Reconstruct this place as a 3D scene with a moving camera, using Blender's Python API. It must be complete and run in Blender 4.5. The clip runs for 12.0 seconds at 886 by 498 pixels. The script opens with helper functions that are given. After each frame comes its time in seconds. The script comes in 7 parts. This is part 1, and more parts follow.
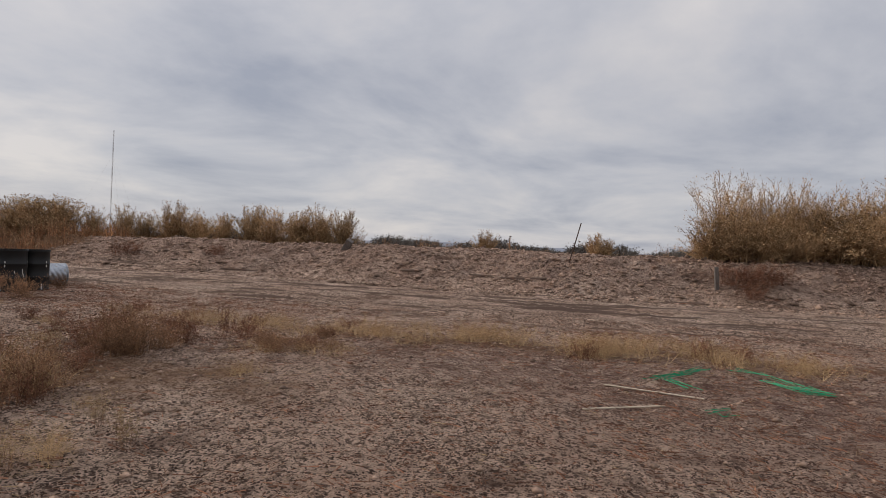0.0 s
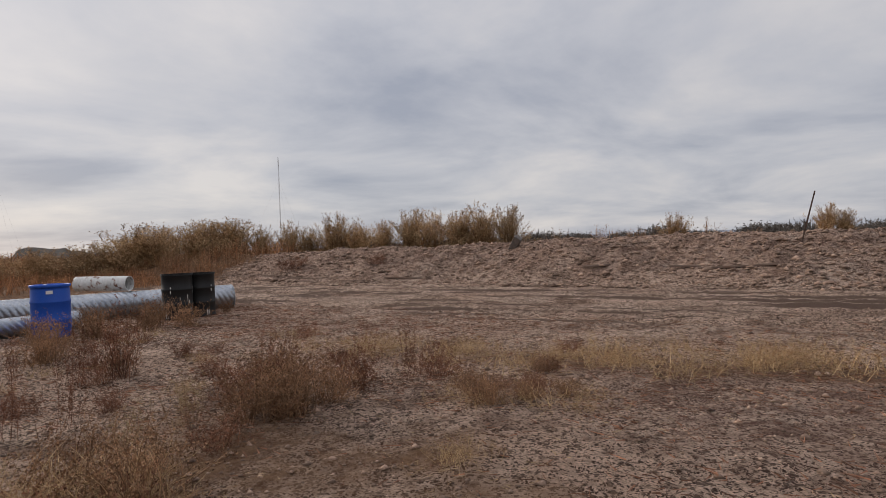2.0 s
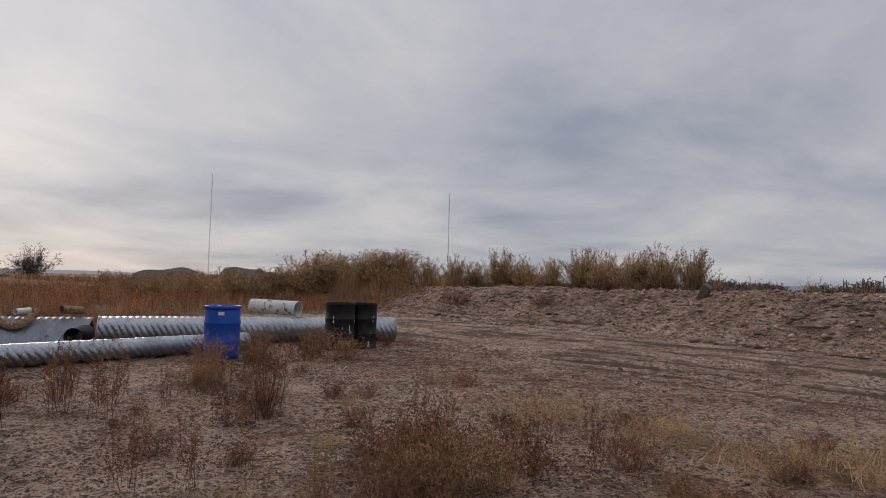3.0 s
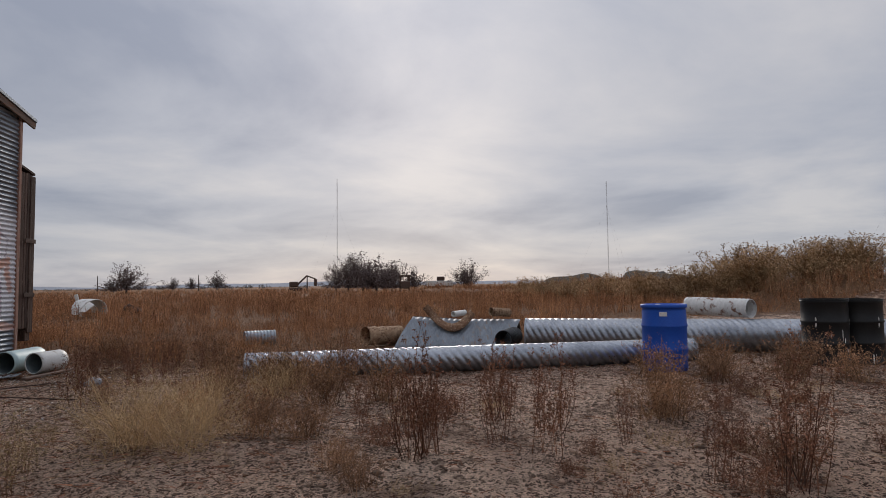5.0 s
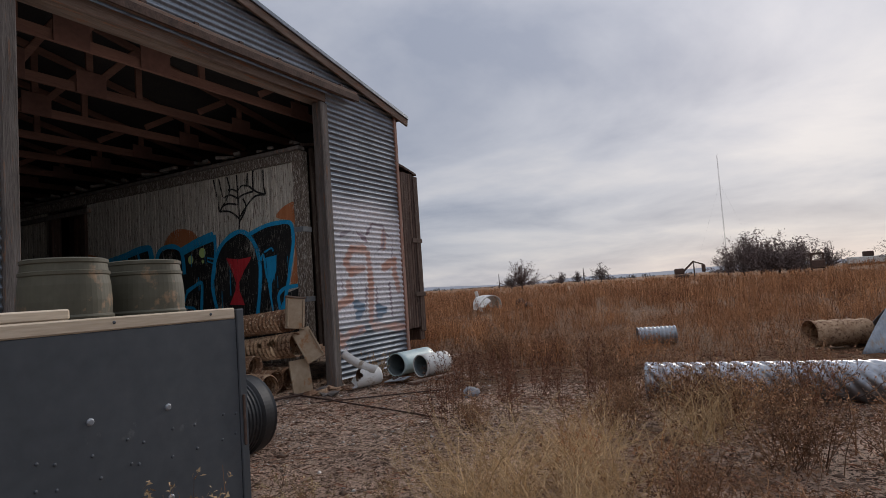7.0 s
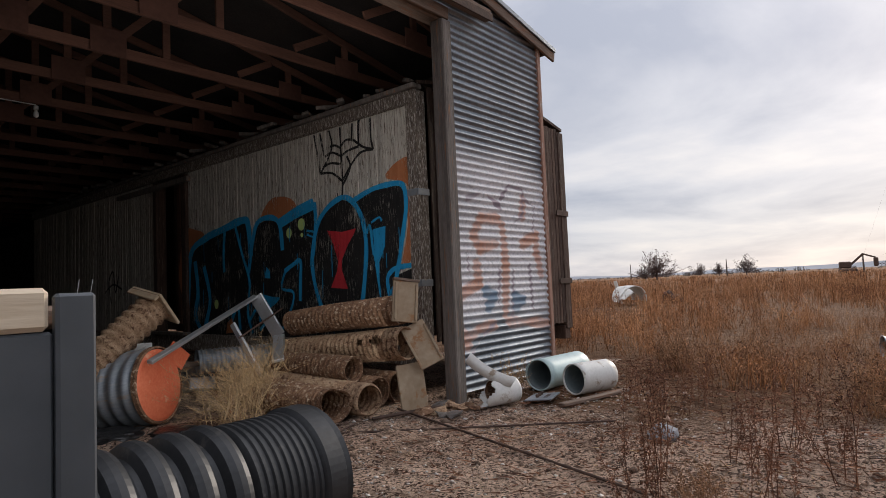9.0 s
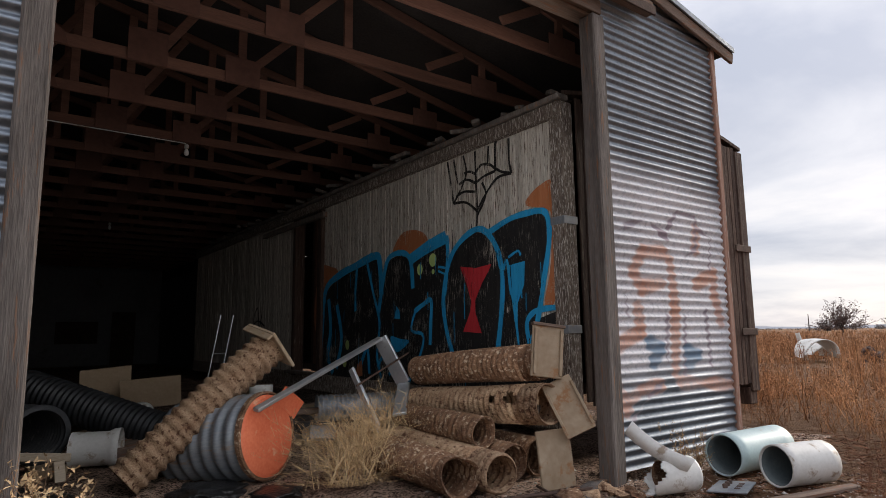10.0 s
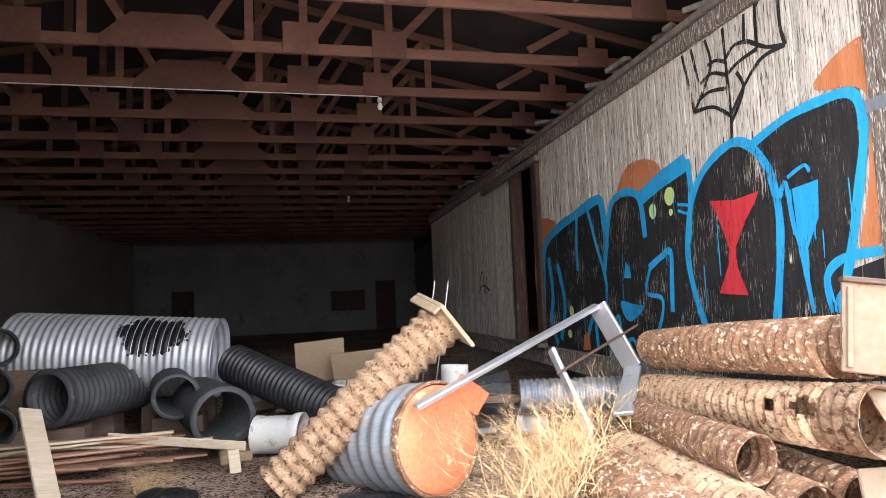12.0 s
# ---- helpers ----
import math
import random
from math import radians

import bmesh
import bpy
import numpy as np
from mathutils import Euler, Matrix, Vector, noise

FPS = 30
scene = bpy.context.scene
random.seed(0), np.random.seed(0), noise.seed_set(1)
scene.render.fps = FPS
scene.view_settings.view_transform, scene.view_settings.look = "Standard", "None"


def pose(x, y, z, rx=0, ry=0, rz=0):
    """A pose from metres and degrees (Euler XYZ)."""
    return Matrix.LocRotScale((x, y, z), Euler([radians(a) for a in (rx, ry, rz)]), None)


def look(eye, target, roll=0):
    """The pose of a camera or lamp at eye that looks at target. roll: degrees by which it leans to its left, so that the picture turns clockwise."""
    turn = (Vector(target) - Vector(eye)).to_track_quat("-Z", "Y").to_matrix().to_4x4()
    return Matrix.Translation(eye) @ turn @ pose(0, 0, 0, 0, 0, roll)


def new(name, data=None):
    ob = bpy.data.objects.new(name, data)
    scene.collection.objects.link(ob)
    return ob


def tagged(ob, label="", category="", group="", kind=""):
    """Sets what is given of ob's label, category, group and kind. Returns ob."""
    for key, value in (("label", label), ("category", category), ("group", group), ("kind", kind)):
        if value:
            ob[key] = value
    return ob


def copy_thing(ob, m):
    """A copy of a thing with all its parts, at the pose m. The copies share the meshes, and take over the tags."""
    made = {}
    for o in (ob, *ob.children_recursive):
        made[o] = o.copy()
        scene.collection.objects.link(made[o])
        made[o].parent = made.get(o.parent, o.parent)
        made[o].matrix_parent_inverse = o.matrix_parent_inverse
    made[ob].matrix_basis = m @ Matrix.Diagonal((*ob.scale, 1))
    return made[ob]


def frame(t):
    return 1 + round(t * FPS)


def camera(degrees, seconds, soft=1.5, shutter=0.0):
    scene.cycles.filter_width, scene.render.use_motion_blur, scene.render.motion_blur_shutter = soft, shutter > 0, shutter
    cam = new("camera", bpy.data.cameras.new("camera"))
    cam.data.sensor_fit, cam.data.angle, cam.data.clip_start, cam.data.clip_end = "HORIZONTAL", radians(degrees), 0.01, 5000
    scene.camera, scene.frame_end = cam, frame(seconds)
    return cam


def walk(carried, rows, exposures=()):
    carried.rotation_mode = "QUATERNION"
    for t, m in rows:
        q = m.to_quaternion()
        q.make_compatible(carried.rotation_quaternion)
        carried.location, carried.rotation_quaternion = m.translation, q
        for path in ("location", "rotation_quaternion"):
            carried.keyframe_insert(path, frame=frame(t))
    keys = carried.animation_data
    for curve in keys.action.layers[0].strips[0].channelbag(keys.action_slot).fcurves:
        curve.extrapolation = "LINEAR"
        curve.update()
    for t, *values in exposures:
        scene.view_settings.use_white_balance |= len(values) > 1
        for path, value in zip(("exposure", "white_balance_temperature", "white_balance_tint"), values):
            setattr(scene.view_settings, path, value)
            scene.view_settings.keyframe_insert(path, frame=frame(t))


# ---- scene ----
import itertools

from mathutils import geometry

cam = camera(72.5, 12.0, 0.7)
PATH = [
    (0, (-0.673, -0.544, 1.43), (-1.268, 1.365, 1.422), 2.5),
    (0.5, (-1.271, 0.092, 1.48), (-2.246, 1.837, 1.43), 1.4),
    (1, (-1.791, 0.545, 1.46), (-2.754, 2.297, 1.45), 0.2),
    (1.5, (-2.104, 1.051, 1.391), (-3.151, 2.75, 1.263), -4.5),
    (2, (-2.567, 1.612, 1.369), (-3.606, 3.321, 1.353), -2.1),
    (2.5, (-2.944, 2.13, 1.375), (-3.983, 3.838, 1.428), -1.0),
    (3, (-3.445, 2.499, 1.425), (-4.899, 3.867, 1.535), 1.4),
    (3.5, (-4.049, 2.739, 1.38), (-5.817, 3.675, 1.389), 1.6),
    (3.7, (-4.286, 2.821, 1.385), (-6.088, 3.687, 1.388), -0.4),
    (5.3, (-6.092, 2.944, 1.23), (-8.09, 2.93, 1.301), -3.1),
    (5.5, (-6.309, 2.909, 1.26), (-8.297, 2.69, 1.281), -6.1),
    (6, (-6.963, 2.776, 1.254), (-8.902, 2.301, 1.378), -1.3),
    (6.5, (-7.489, 2.683, 1.24), (-9.41, 2.134, 1.332), 0.1),
    (6.7, (-7.756, 2.637, 1.199), (-9.666, 2.057, 1.322), -2.1),
    (7, (-8.071, 2.398, 1.199), (-9.831, 1.457, 1.333), -3.9),
    (7.2, (-8.264, 2.26, 1.162), (-9.976, 1.239, 1.32), -2.4),
    (8.8, (-9.66, 1.142, 1.147), (-11.226, -0.096, 1.268), -0.6),
    (9, (-9.845, 1.014, 1.165), (-11.373, -0.27, 1.284), -2.5),
    (9.5, (-10.252, 0.682, 1.195), (-11.537, -0.832, 1.429), -2.6),
    (10, (-10.576, 0.356, 1.182), (-11.748, -1.241, 1.456), -0.7),
    (10.5, (-10.947, 0.077, 1.227), (-12.093, -1.545, 1.461), -2.4),
    (11, (-11.244, -0.199, 1.223), (-12.052, -2.01, 1.484), 0.3),
    (11.5, (-11.51, -0.554, 1.218), (-12.011, -2.474, 1.468), 0.3),
    (12, (-11.676, -0.833, 1.229), (-12.098, -2.781, 1.395), -2.3),
]
EXPOSURES = [(0.0, 0.12, 6850, 13), (2.5, 0.12, 6850, 13), (3.0, -0.15, 6650, 13), (3.5, -0.25, 6700, 13), (5.5, -0.1, 6500, 13), (7.0, -0.02, 6500, 13), (9.0, 0.48, 6800, 13), (9.5, 0.62, 6850, 13), (10.0, 0.75, 6850, 13), (10.6, 1.27, 6750, 13), (11.0, 2.15, 6450, 13), (11.3, 3.22, 6550, 13), (12.0, 3.52, 6700, 13)]
walk(cam, [(t, look(eye, target, roll)) for t, eye, target, roll in PATH], EXPOSURES)

# ---- sky and sun ----
SUN_AZ, SUN_EL = radians(176), radians(20)
SUN_DIR = Vector((math.cos(SUN_AZ) * math.cos(SUN_EL), math.sin(SUN_AZ) * math.cos(SUN_EL), math.sin(SUN_EL)))
sun = new("sun", bpy.data.lights.new("sun", "SUN"))
sun.data.energy, sun.data.angle, sun.data.color = 1.4, radians(12), (1.0, 0.93, 0.84)
sun.matrix_world = look(SUN_DIR * 60, (0, 0, 0))


# skylight through the wide doorway
door_sky = new("doorway_skylight", bpy.data.lights.new("doorway_skylight", "AREA"))
door_sky.data.shape, door_sky.data.size, door_sky.data.size_y, door_sky.data.energy, door_sky.data.color = "RECTANGLE", 3.6, 3.6, 13.0, (0.93, 0.97, 1.0)
door_sky.matrix_world = look((-12.56, -3.0, 2.0), (-12.2, -9.0, 2.9))


def build_world():
    w = bpy.data.worlds.new("overcast_sky")
    scene.world = w
    w.use_nodes = True
    nt = w.node_tree
    N, L = nt.nodes, nt.links
    N.clear()

    def nd(kind, **kw):
        n = N.new(kind)
        for k, v in kw.items():
            if k == "op":
                n.operation = v
            elif k == "typ":
                n.sky_type = v
            elif k == "blend":
                n.blend_type = v
        return n

    def math_(op, a, b=None, clamp=False):
        n = nd("ShaderNodeMath", op=op)
        n.use_clamp = clamp
        for i, s in enumerate((a, b)):
            if s is None:
                continue
            if isinstance(s, (int, float)):
                n.inputs[i].default_value = s
            else:
                L.new(s, n.inputs[i])
        return n.outputs[0]

    tc = nd("ShaderNodeTexCoord")
    sep = nd("ShaderNodeSeparateXYZ")
    L.new(tc.outputs["Generated"], sep.inputs[0])
    x, y, z = sep.outputs
    zc = math_("MAXIMUM", z, 0.0)
    den = math_("ADD", zc, 0.16)
    cx, cy = math_("DIVIDE", x, den), math_("DIVIDE", y, den)
    com = nd("ShaderNodeCombineXYZ")
    L.new(math_("MULTIPLY", cx, 1.0), com.inputs[0])
    L.new(math_("MULTIPLY", cy, 0.9), com.inputs[1])
    big = nd("ShaderNodeTexNoise")
    L.new(com.outputs[0], big.inputs["Vector"])
    big.inputs["Scale"].default_value, big.inputs["Detail"].default_value = 0.80, 9.0
    big.inputs["Roughness"].default_value, big.inputs["Distortion"].default_value = 0.55, 0.3
    ramp = nd("ShaderNodeValToRGB")
    e = ramp.color_ramp.elements
    e[0].position, e[0].color = 0.35, (0.37, 0.415, 0.505, 1)
    e[1].position, e[1].color = 0.66, (0.72, 0.725, 0.74, 1)
    m = ramp.color_ramp.elements.new(0.5)
    m.color = (0.54, 0.575, 0.64, 1)
    L.new(big.outputs[0], ramp.inputs[0])
    # brighter veil round the hidden sun
    dot = nd("ShaderNodeVectorMath", op="DOT_PRODUCT")
    L.new(tc.outputs["Generated"], dot.inputs[0])
    dot.inputs[1].default_value = SUN_DIR
    d0 = math_("MAXIMUM", dot.outputs["Value"], 0.0)
    glow = math_("MULTIPLY_ADD", math_("POWER", d0, 24.0), 0.14)
    glow.node.inputs[2].default_value = 0.0
    wide = math_("MULTIPLY", math_("POWER", d0, 3.0), 0.03)
    # an overcast sky grows brighter towards the zenith
    lift = math_("MULTIPLY_ADD", math_("POWER", zc, 3.0), 1.4)
    lift.node.inputs[2].default_value = 1.0
    gain = math_("MULTIPLY", math_("ADD", math_("ADD", glow, wide), 0.82), lift)
    mul = nd("ShaderNodeMix")
    mul.data_type, mul.blend_type = "RGBA", "MULTIPLY"
    mul.inputs[0].default_value = 1.0
    L.new(ramp.outputs[0], mul.inputs[6])
    comb = nd("ShaderNodeCombineColor")
    L.new(gain, comb.inputs[0]), L.new(gain, comb.inputs[1]), L.new(math_("MULTIPLY", gain, 1.01), comb.inputs[2])
    L.new(comb.outputs[0], mul.inputs[7])
    sky = nd("ShaderNodeTexSky", typ="NISHITA")
    sky.sun_disc, sky.sun_elevation, sky.sun_rotation = False, SUN_EL, math.pi / 2 - SUN_AZ
    thin = nd("ShaderNodeMix")
    thin.data_type, thin.blend_type = "RGBA", "MIX"
    thin.inputs[0].default_value = 0.92
    dim = nd("ShaderNodeMix")
    dim.data_type, dim.blend_type = "RGBA", "MULTIPLY"
    dim.inputs[0].default_value, dim.inputs[7].default_value = 1.0, (0.09, 0.09, 0.09, 1)
    L.new(sky.outputs[0], dim.inputs[6])
    L.new(dim.outputs[2], thin.inputs[6]), L.new(mul.outputs[2], thin.inputs[7])
    bg = nd("ShaderNodeBackground")
    bg.inputs[1].default_value = 1.0
    L.new(thin.outputs[2], bg.inputs[0])
    out = nd("ShaderNodeOutputWorld")
    L.new(bg.outputs[0], out.inputs[0])


build_world()

# ---- materials ----
def mat(name, a, b, rough=0.9, metal=0.0, scale=3.0, fine=40.0, bump=0.3, bump_dist=0.01, stretch=(1, 1, 1), stain=None, stain_at=0.6, rand=0.0, island=0.0, coords="Object", alpha=0.0, spec=0.3):
    """A weathered surface: two colours over a broad and a fine noise, a third as stains, and relief."""
    m = bpy.data.materials.new(name)
    m.use_nodes = True
    nt = m.node_tree
    N, L = nt.nodes, nt.links
    bs = N["Principled BSDF"]
    bs.inputs["Roughness"].default_value, bs.inputs["Metallic"].default_value = rough, metal
    bs.inputs["Specular IOR Level"].default_value = spec
    tc = N.new("ShaderNodeTexCoord")
    mp = N.new("ShaderNodeMapping")
    mp.inputs["Scale"].default_value = stretch
    L.new(tc.outputs[coords], mp.inputs["Vector"])
    if rand:
        # no two pieces show the same grain
        who, far_off = N.new("ShaderNodeObjectInfo"), N.new("ShaderNodeMath")
        far_off.operation = "MULTIPLY"
        far_off.inputs[1].default_value = 90.0
        L.new(who.outputs["Random"], far_off.inputs[0]), L.new(far_off.outputs[0], mp.inputs["Location"])
    n1, n2 = N.new("ShaderNodeTexNoise"), N.new("ShaderNodeTexNoise")
    for n, s, dt in ((n1, scale, 5.0), (n2, fine, 6.0)):
        n.inputs["Scale"].default_value, n.inputs["Detail"].default_value = s, dt
        L.new(mp.outputs[0], n.inputs["Vector"])
    mx = N.new("ShaderNodeMath")
    mx.operation = "MULTIPLY_ADD"
    L.new(n1.outputs[0], mx.inputs[0])
    mx.inputs[1].default_value = 1.6
    sub = N.new("ShaderNodeMath")
    sub.operation = "MULTIPLY_ADD"
    L.new(n2.outputs[0], sub.inputs[0])
    sub.inputs[1].default_value, sub.inputs[2].default_value = 1.2, -0.9
    L.new(sub.outputs[0], mx.inputs[2])
    mix = N.new("ShaderNodeMix")
    mix.data_type = "RGBA"
    mix.inputs[6].default_value, mix.inputs[7].default_value = (*a, 1), (*b, 1)
    L.new(mx.outputs[0], mix.inputs[0])
    col = mix.outputs[2]
    if stain:
        n3 = N.new("ShaderNodeTexNoise")
        n3.inputs["Scale"].default_value, n3.inputs["Detail"].default_value, n3.inputs["Roughness"].default_value = scale * 2.3, 8.0, 0.65
        L.new(mp.outputs[0], n3.inputs["Vector"])
        rp = N.new("ShaderNodeValToRGB")
        rp.color_ramp.elements[0].position, rp.color_ramp.elements[1].position = stain_at - 0.04, stain_at + 0.05
        L.new(n3.outputs[0], rp.inputs[0])
        ms = N.new("ShaderNodeMix")
        ms.data_type = "RGBA"
        ms.inputs[7].default_value = (*stain, 1)
        L.new(rp.outputs[0], ms.inputs[0]), L.new(col, ms.inputs[6])
        col = ms.outputs[2]
    for amount, kind, sock in ((rand, "ShaderNodeObjectInfo", "Random"), (island, "ShaderNodeNewGeometry", "Random Per Island")):
        if amount:
            src = N.new(kind)
            hv = N.new("ShaderNodeHueSaturation")
            vv = N.new("ShaderNodeMath")
            vv.operation = "MULTIPLY_ADD"
            vv.inputs[1].default_value, vv.inputs[2].default_value = 2 * amount, 1 - amount
            L.new(src.outputs[sock], vv.inputs[0]), L.new(vv.outputs[0], hv.inputs["Value"]), L.new(col, hv.inputs["Color"])
            col = hv.outputs[0]
    L.new(col, bs.inputs["Base Color"])
    if bump:
        bp = N.new("ShaderNodeBump")
        bp.inputs["Strength"].default_value, bp.inputs["Distance"].default_value = bump, bump_dist
        L.new(mx.outputs[0], bp.inputs["Height"]), L.new(bp.outputs[0], bs.inputs["Normal"])
    if alpha:
        # flaked paint: bare wood shows through the holes
        n4 = N.new("ShaderNodeTexNoise")
        n4.inputs["Scale"].default_value, n4.inputs["Detail"].default_value, n4.inputs["Roughness"].default_value = 17.0, 9.0, 0.72
        L.new(mp.outputs[0], n4.inputs["Vector"])
        n5 = N.new("ShaderNodeTexNoise")
        n5.inputs["Scale"].default_value, n5.inputs["Detail"].default_value = 2.6, 3.0
        L.new(tc.outputs[coords], n5.inputs["Vector"])
        cl = N.new("ShaderNodeMath")
        cl.operation = "MULTIPLY_ADD"
        cl.inputs[1].default_value = 0.45
        L.new(n5.outputs[0], cl.inputs[0])
        off = N.new("ShaderNodeMath")
        off.operation = "SUBTRACT"
        off.inputs[1].default_value = 0.215
        L.new(n4.outputs[0], off.inputs[0]), L.new(off.outputs[0], cl.inputs[2])
        rp = N.new("ShaderNodeValToRGB")
        rp.color_ramp.elements[0].position, rp.color_ramp.elements[1].position = alpha, alpha + 0.03
        L.new(cl.outputs[0], rp.inputs[0]), L.new(rp.outputs[0], bs.inputs["Alpha"])
    return m


def ground_material():
    m = bpy.data.materials.new("packed_sandy_soil")
    m.use_nodes = True
    nt = m.node_tree
    N, L = nt.nodes, nt.links
    bs = N["Principled BSDF"]
    bs.inputs["Roughness"].default_value, bs.inputs["Specular IOR Level"].default_value = 0.95, 0.15
    tc = N.new("ShaderNodeTexCoord")

    def noise_(s, d=6.0, r=0.6, st=(1, 1, 1)):
        mp = N.new("ShaderNodeMapping")
        mp.inputs["Scale"].default_value = st
        L.new(tc.outputs["Object"], mp.inputs[0])
        n = N.new("ShaderNodeTexNoise")
        n.inputs["Scale"].default_value, n.inputs["Detail"].default_value, n.inputs["Roughness"].default_value = s, d, r
        L.new(mp.outputs[0], n.inputs["Vector"])
        return n.outputs[0]

    def ramp_(src, lo, hi):
        r = N.new("ShaderNodeValToRGB")
        r.color_ramp.elements[0].position, r.color_ramp.elements[1].position = lo, hi
        L.new(src, r.inputs[0])
        return r.outputs[0]

    def mixc(f, a, b):
        mx = N.new("ShaderNodeMix")
        mx.data_type = "RGBA"
        L.new(f, mx.inputs[0])
        for i, c in ((6, a), (7, b)):
            if isinstance(c, tuple):
                mx.inputs[i].default_value = (*c, 1)
            else:
                L.new(c, mx.inputs[i])
        return mx.outputs[2]

    def op(kind, a, b, clamp=False):
        n = N.new("ShaderNodeMath")
        n.operation, n.use_clamp = kind, clamp
        for k, v in enumerate((a, b)):
            if isinstance(v, (int, float)):
                n.inputs[k].default_value = v
            else:
                L.new(v, n.inputs[k])
        return n.outputs[0]

    # ragged coordinates keep the crumbs from looking round
    wob = N.new("ShaderNodeTexNoise")
    wob.inputs["Scale"].default_value, wob.inputs["Detail"].default_value = 26.0, 3.0
    L.new(tc.outputs["Object"], wob.inputs["Vector"])
    rag = N.new("ShaderNodeVectorMath")
    rag.operation = "MULTIPLY_ADD"
    L.new(wob.outputs["Color"], rag.inputs[0])
    rag.inputs[1].default_value = (0.06, 0.06, 0.0)
    L.new(tc.outputs["Object"], rag.inputs[2])

    def shaded_crumbs(scale, size, share, patch):
        """Scattered dark specks, gravel and the painted shadow sides of clods: a share of the cells holds one, more of
        them where the patch noise is high.
        """
        v = N.new("ShaderNodeTexVoronoi")
        v.inputs["Scale"].default_value = scale
        L.new(rag.outputs[0], v.inputs["Vector"])
        sp = N.new("ShaderNodeSeparateColor")
        L.new(v.outputs["Color"], sp.inputs[0])
        keep = op("LESS_THAN", sp.outputs[0], op("MULTIPLY", patch, share))
        dot = op("SUBTRACT", op("MULTIPLY_ADD", sp.outputs[1], size), v.outputs["Distance"])
        dot.node.inputs[0].links[0].from_node.inputs[2].default_value = size * 0.45
        return op("MULTIPLY", keep, op("MULTIPLY", dot, 9.0, True))

    patch = ramp_(noise_(0.75, 6.0, 0.62), 0.25, 0.62)
    patch2 = ramp_(noise_(1.9, 6.0, 0.65), 0.33, 0.64)
    sand = mixc(ramp_(noise_(0.55), 0.35, 0.65), (0.66, 0.44, 0.325), (0.91, 0.68, 0.53))
    sand = mixc(ramp_(noise_(14.0, 8.0, 0.7), 0.44, 0.66), sand, (0.54, 0.37, 0.275))
    # footprint-like dark patches, the shade in the prints put into the colour
    trodden_shade = op("MULTIPLY", ramp_(op("ADD", noise_(1.15, 5.0, 0.6), op("MULTIPLY", noise_(7.0, 8.0, 0.75, (1, 1.5, 1)), 0.55)), 0.80, 0.95), 0.8)
    sand = mixc(trodden_shade, sand, (0.25, 0.15, 0.105))
    # dark gravel, with the shadow sides of clods painted in the same specks
    c1, c2, c3 = shaded_crumbs(62.0, 0.55, 0.85, patch), shaded_crumbs(27.0, 0.50, 0.62, patch2), shaded_crumbs(9.0, 0.42, 0.34, patch)
    sand = mixc(c1, sand, (0.085, 0.048, 0.034))
    sand = mixc(op("MULTIPLY", c2, 0.8), sand, (0.105, 0.06, 0.043))
    sand = mixc(op("MULTIPLY", c3, 0.55), sand, (0.15, 0.088, 0.062))
    sand = mixc(ramp_(noise_(70.0, 3.0), 0.66, 0.70), sand, (0.78, 0.66, 0.55))
    damp = N.new("ShaderNodeAttribute")
    damp.attribute_name = "churned"
    sand = mixc(op("MULTIPLY", damp.outputs["Fac"], ramp_(noise_(3.2, 8.0, 0.72, (1, 1.6, 1)), 0.36, 0.62)), sand, (0.20, 0.105, 0.078))
    grain = N.new("ShaderNodeMix")
    grain.data_type, grain.blend_type = "RGBA", "MULTIPLY"
    grain.inputs[0].default_value = 1.0
    gr = N.new("ShaderNodeMapRange")
    gr.inputs["From Min"].default_value, gr.inputs["From Max"].default_value = 0.36, 0.62
    gr.inputs["To Min"].default_value, gr.inputs["To Max"].default_value = 0.55, 1.30
    L.new(noise_(60.0, 8.0, 0.85), gr.inputs["Value"])
    L.new(sand, grain.inputs[6]), L.new(gr.outputs[0], grain.inputs[7])
    sand = grain.outputs[2]
    at = N.new("ShaderNodeAttribute")
    at.attribute_name = "litter"
    lit = mixc(ramp_(noise_(5.0, 9.0, 0.75), 0.4, 0.65), (0.16, 0.08, 0.042), (0.34, 0.20, 0.115))
    mask = N.new("ShaderNodeMath")
    mask.operation = "MULTIPLY_ADD"
    L.new(noise_(1.4, 7.0, 0.7), mask.inputs[0])
    mask.inputs[1].default_value = 0.9
    sh = N.new("ShaderNodeMath")
    sh.operation = "SUBTRACT"
    L.new(at.outputs["Fac"], sh.inputs[0])
    sh.inputs[1].default_value = 0.45
    L.new(sh.outputs[0], mask.inputs[2])
    col = mixc(ramp_(mask.outputs[0], 0.35, 0.62), sand, lit)
    road = N.new("ShaderNodeAttribute")
    road.attribute_name = "road"
    rm = N.new("ShaderNodeMath")
    rm.operation = "MULTIPLY"
    L.new(road.outputs["Fac"], rm.inputs[0]), L.new(ramp_(noise_(1.0, 8.0, 0.65, (0.18, 5.0, 1)), 0.52, 0.57), rm.inputs[1])
    col = mixc(rm.outputs[0], col, (0.19, 0.125, 0.095))
    L.new(col, bs.inputs["Base Color"])
    hs = N.new("ShaderNodeMath")
    hs.operation = "ADD"
    L.new(noise_(9.0, 8.0, 0.65), hs.inputs[0]), L.new(op("ADD", noise_(50.0, 6.0, 0.7), op("MULTIPLY", op("ADD", c1, c2), 0.10)), hs.inputs[1])
    bp = N.new("ShaderNodeBump")
    bp.inputs["Strength"].default_value, bp.inputs["Distance"].default_value = 1.0, 0.11
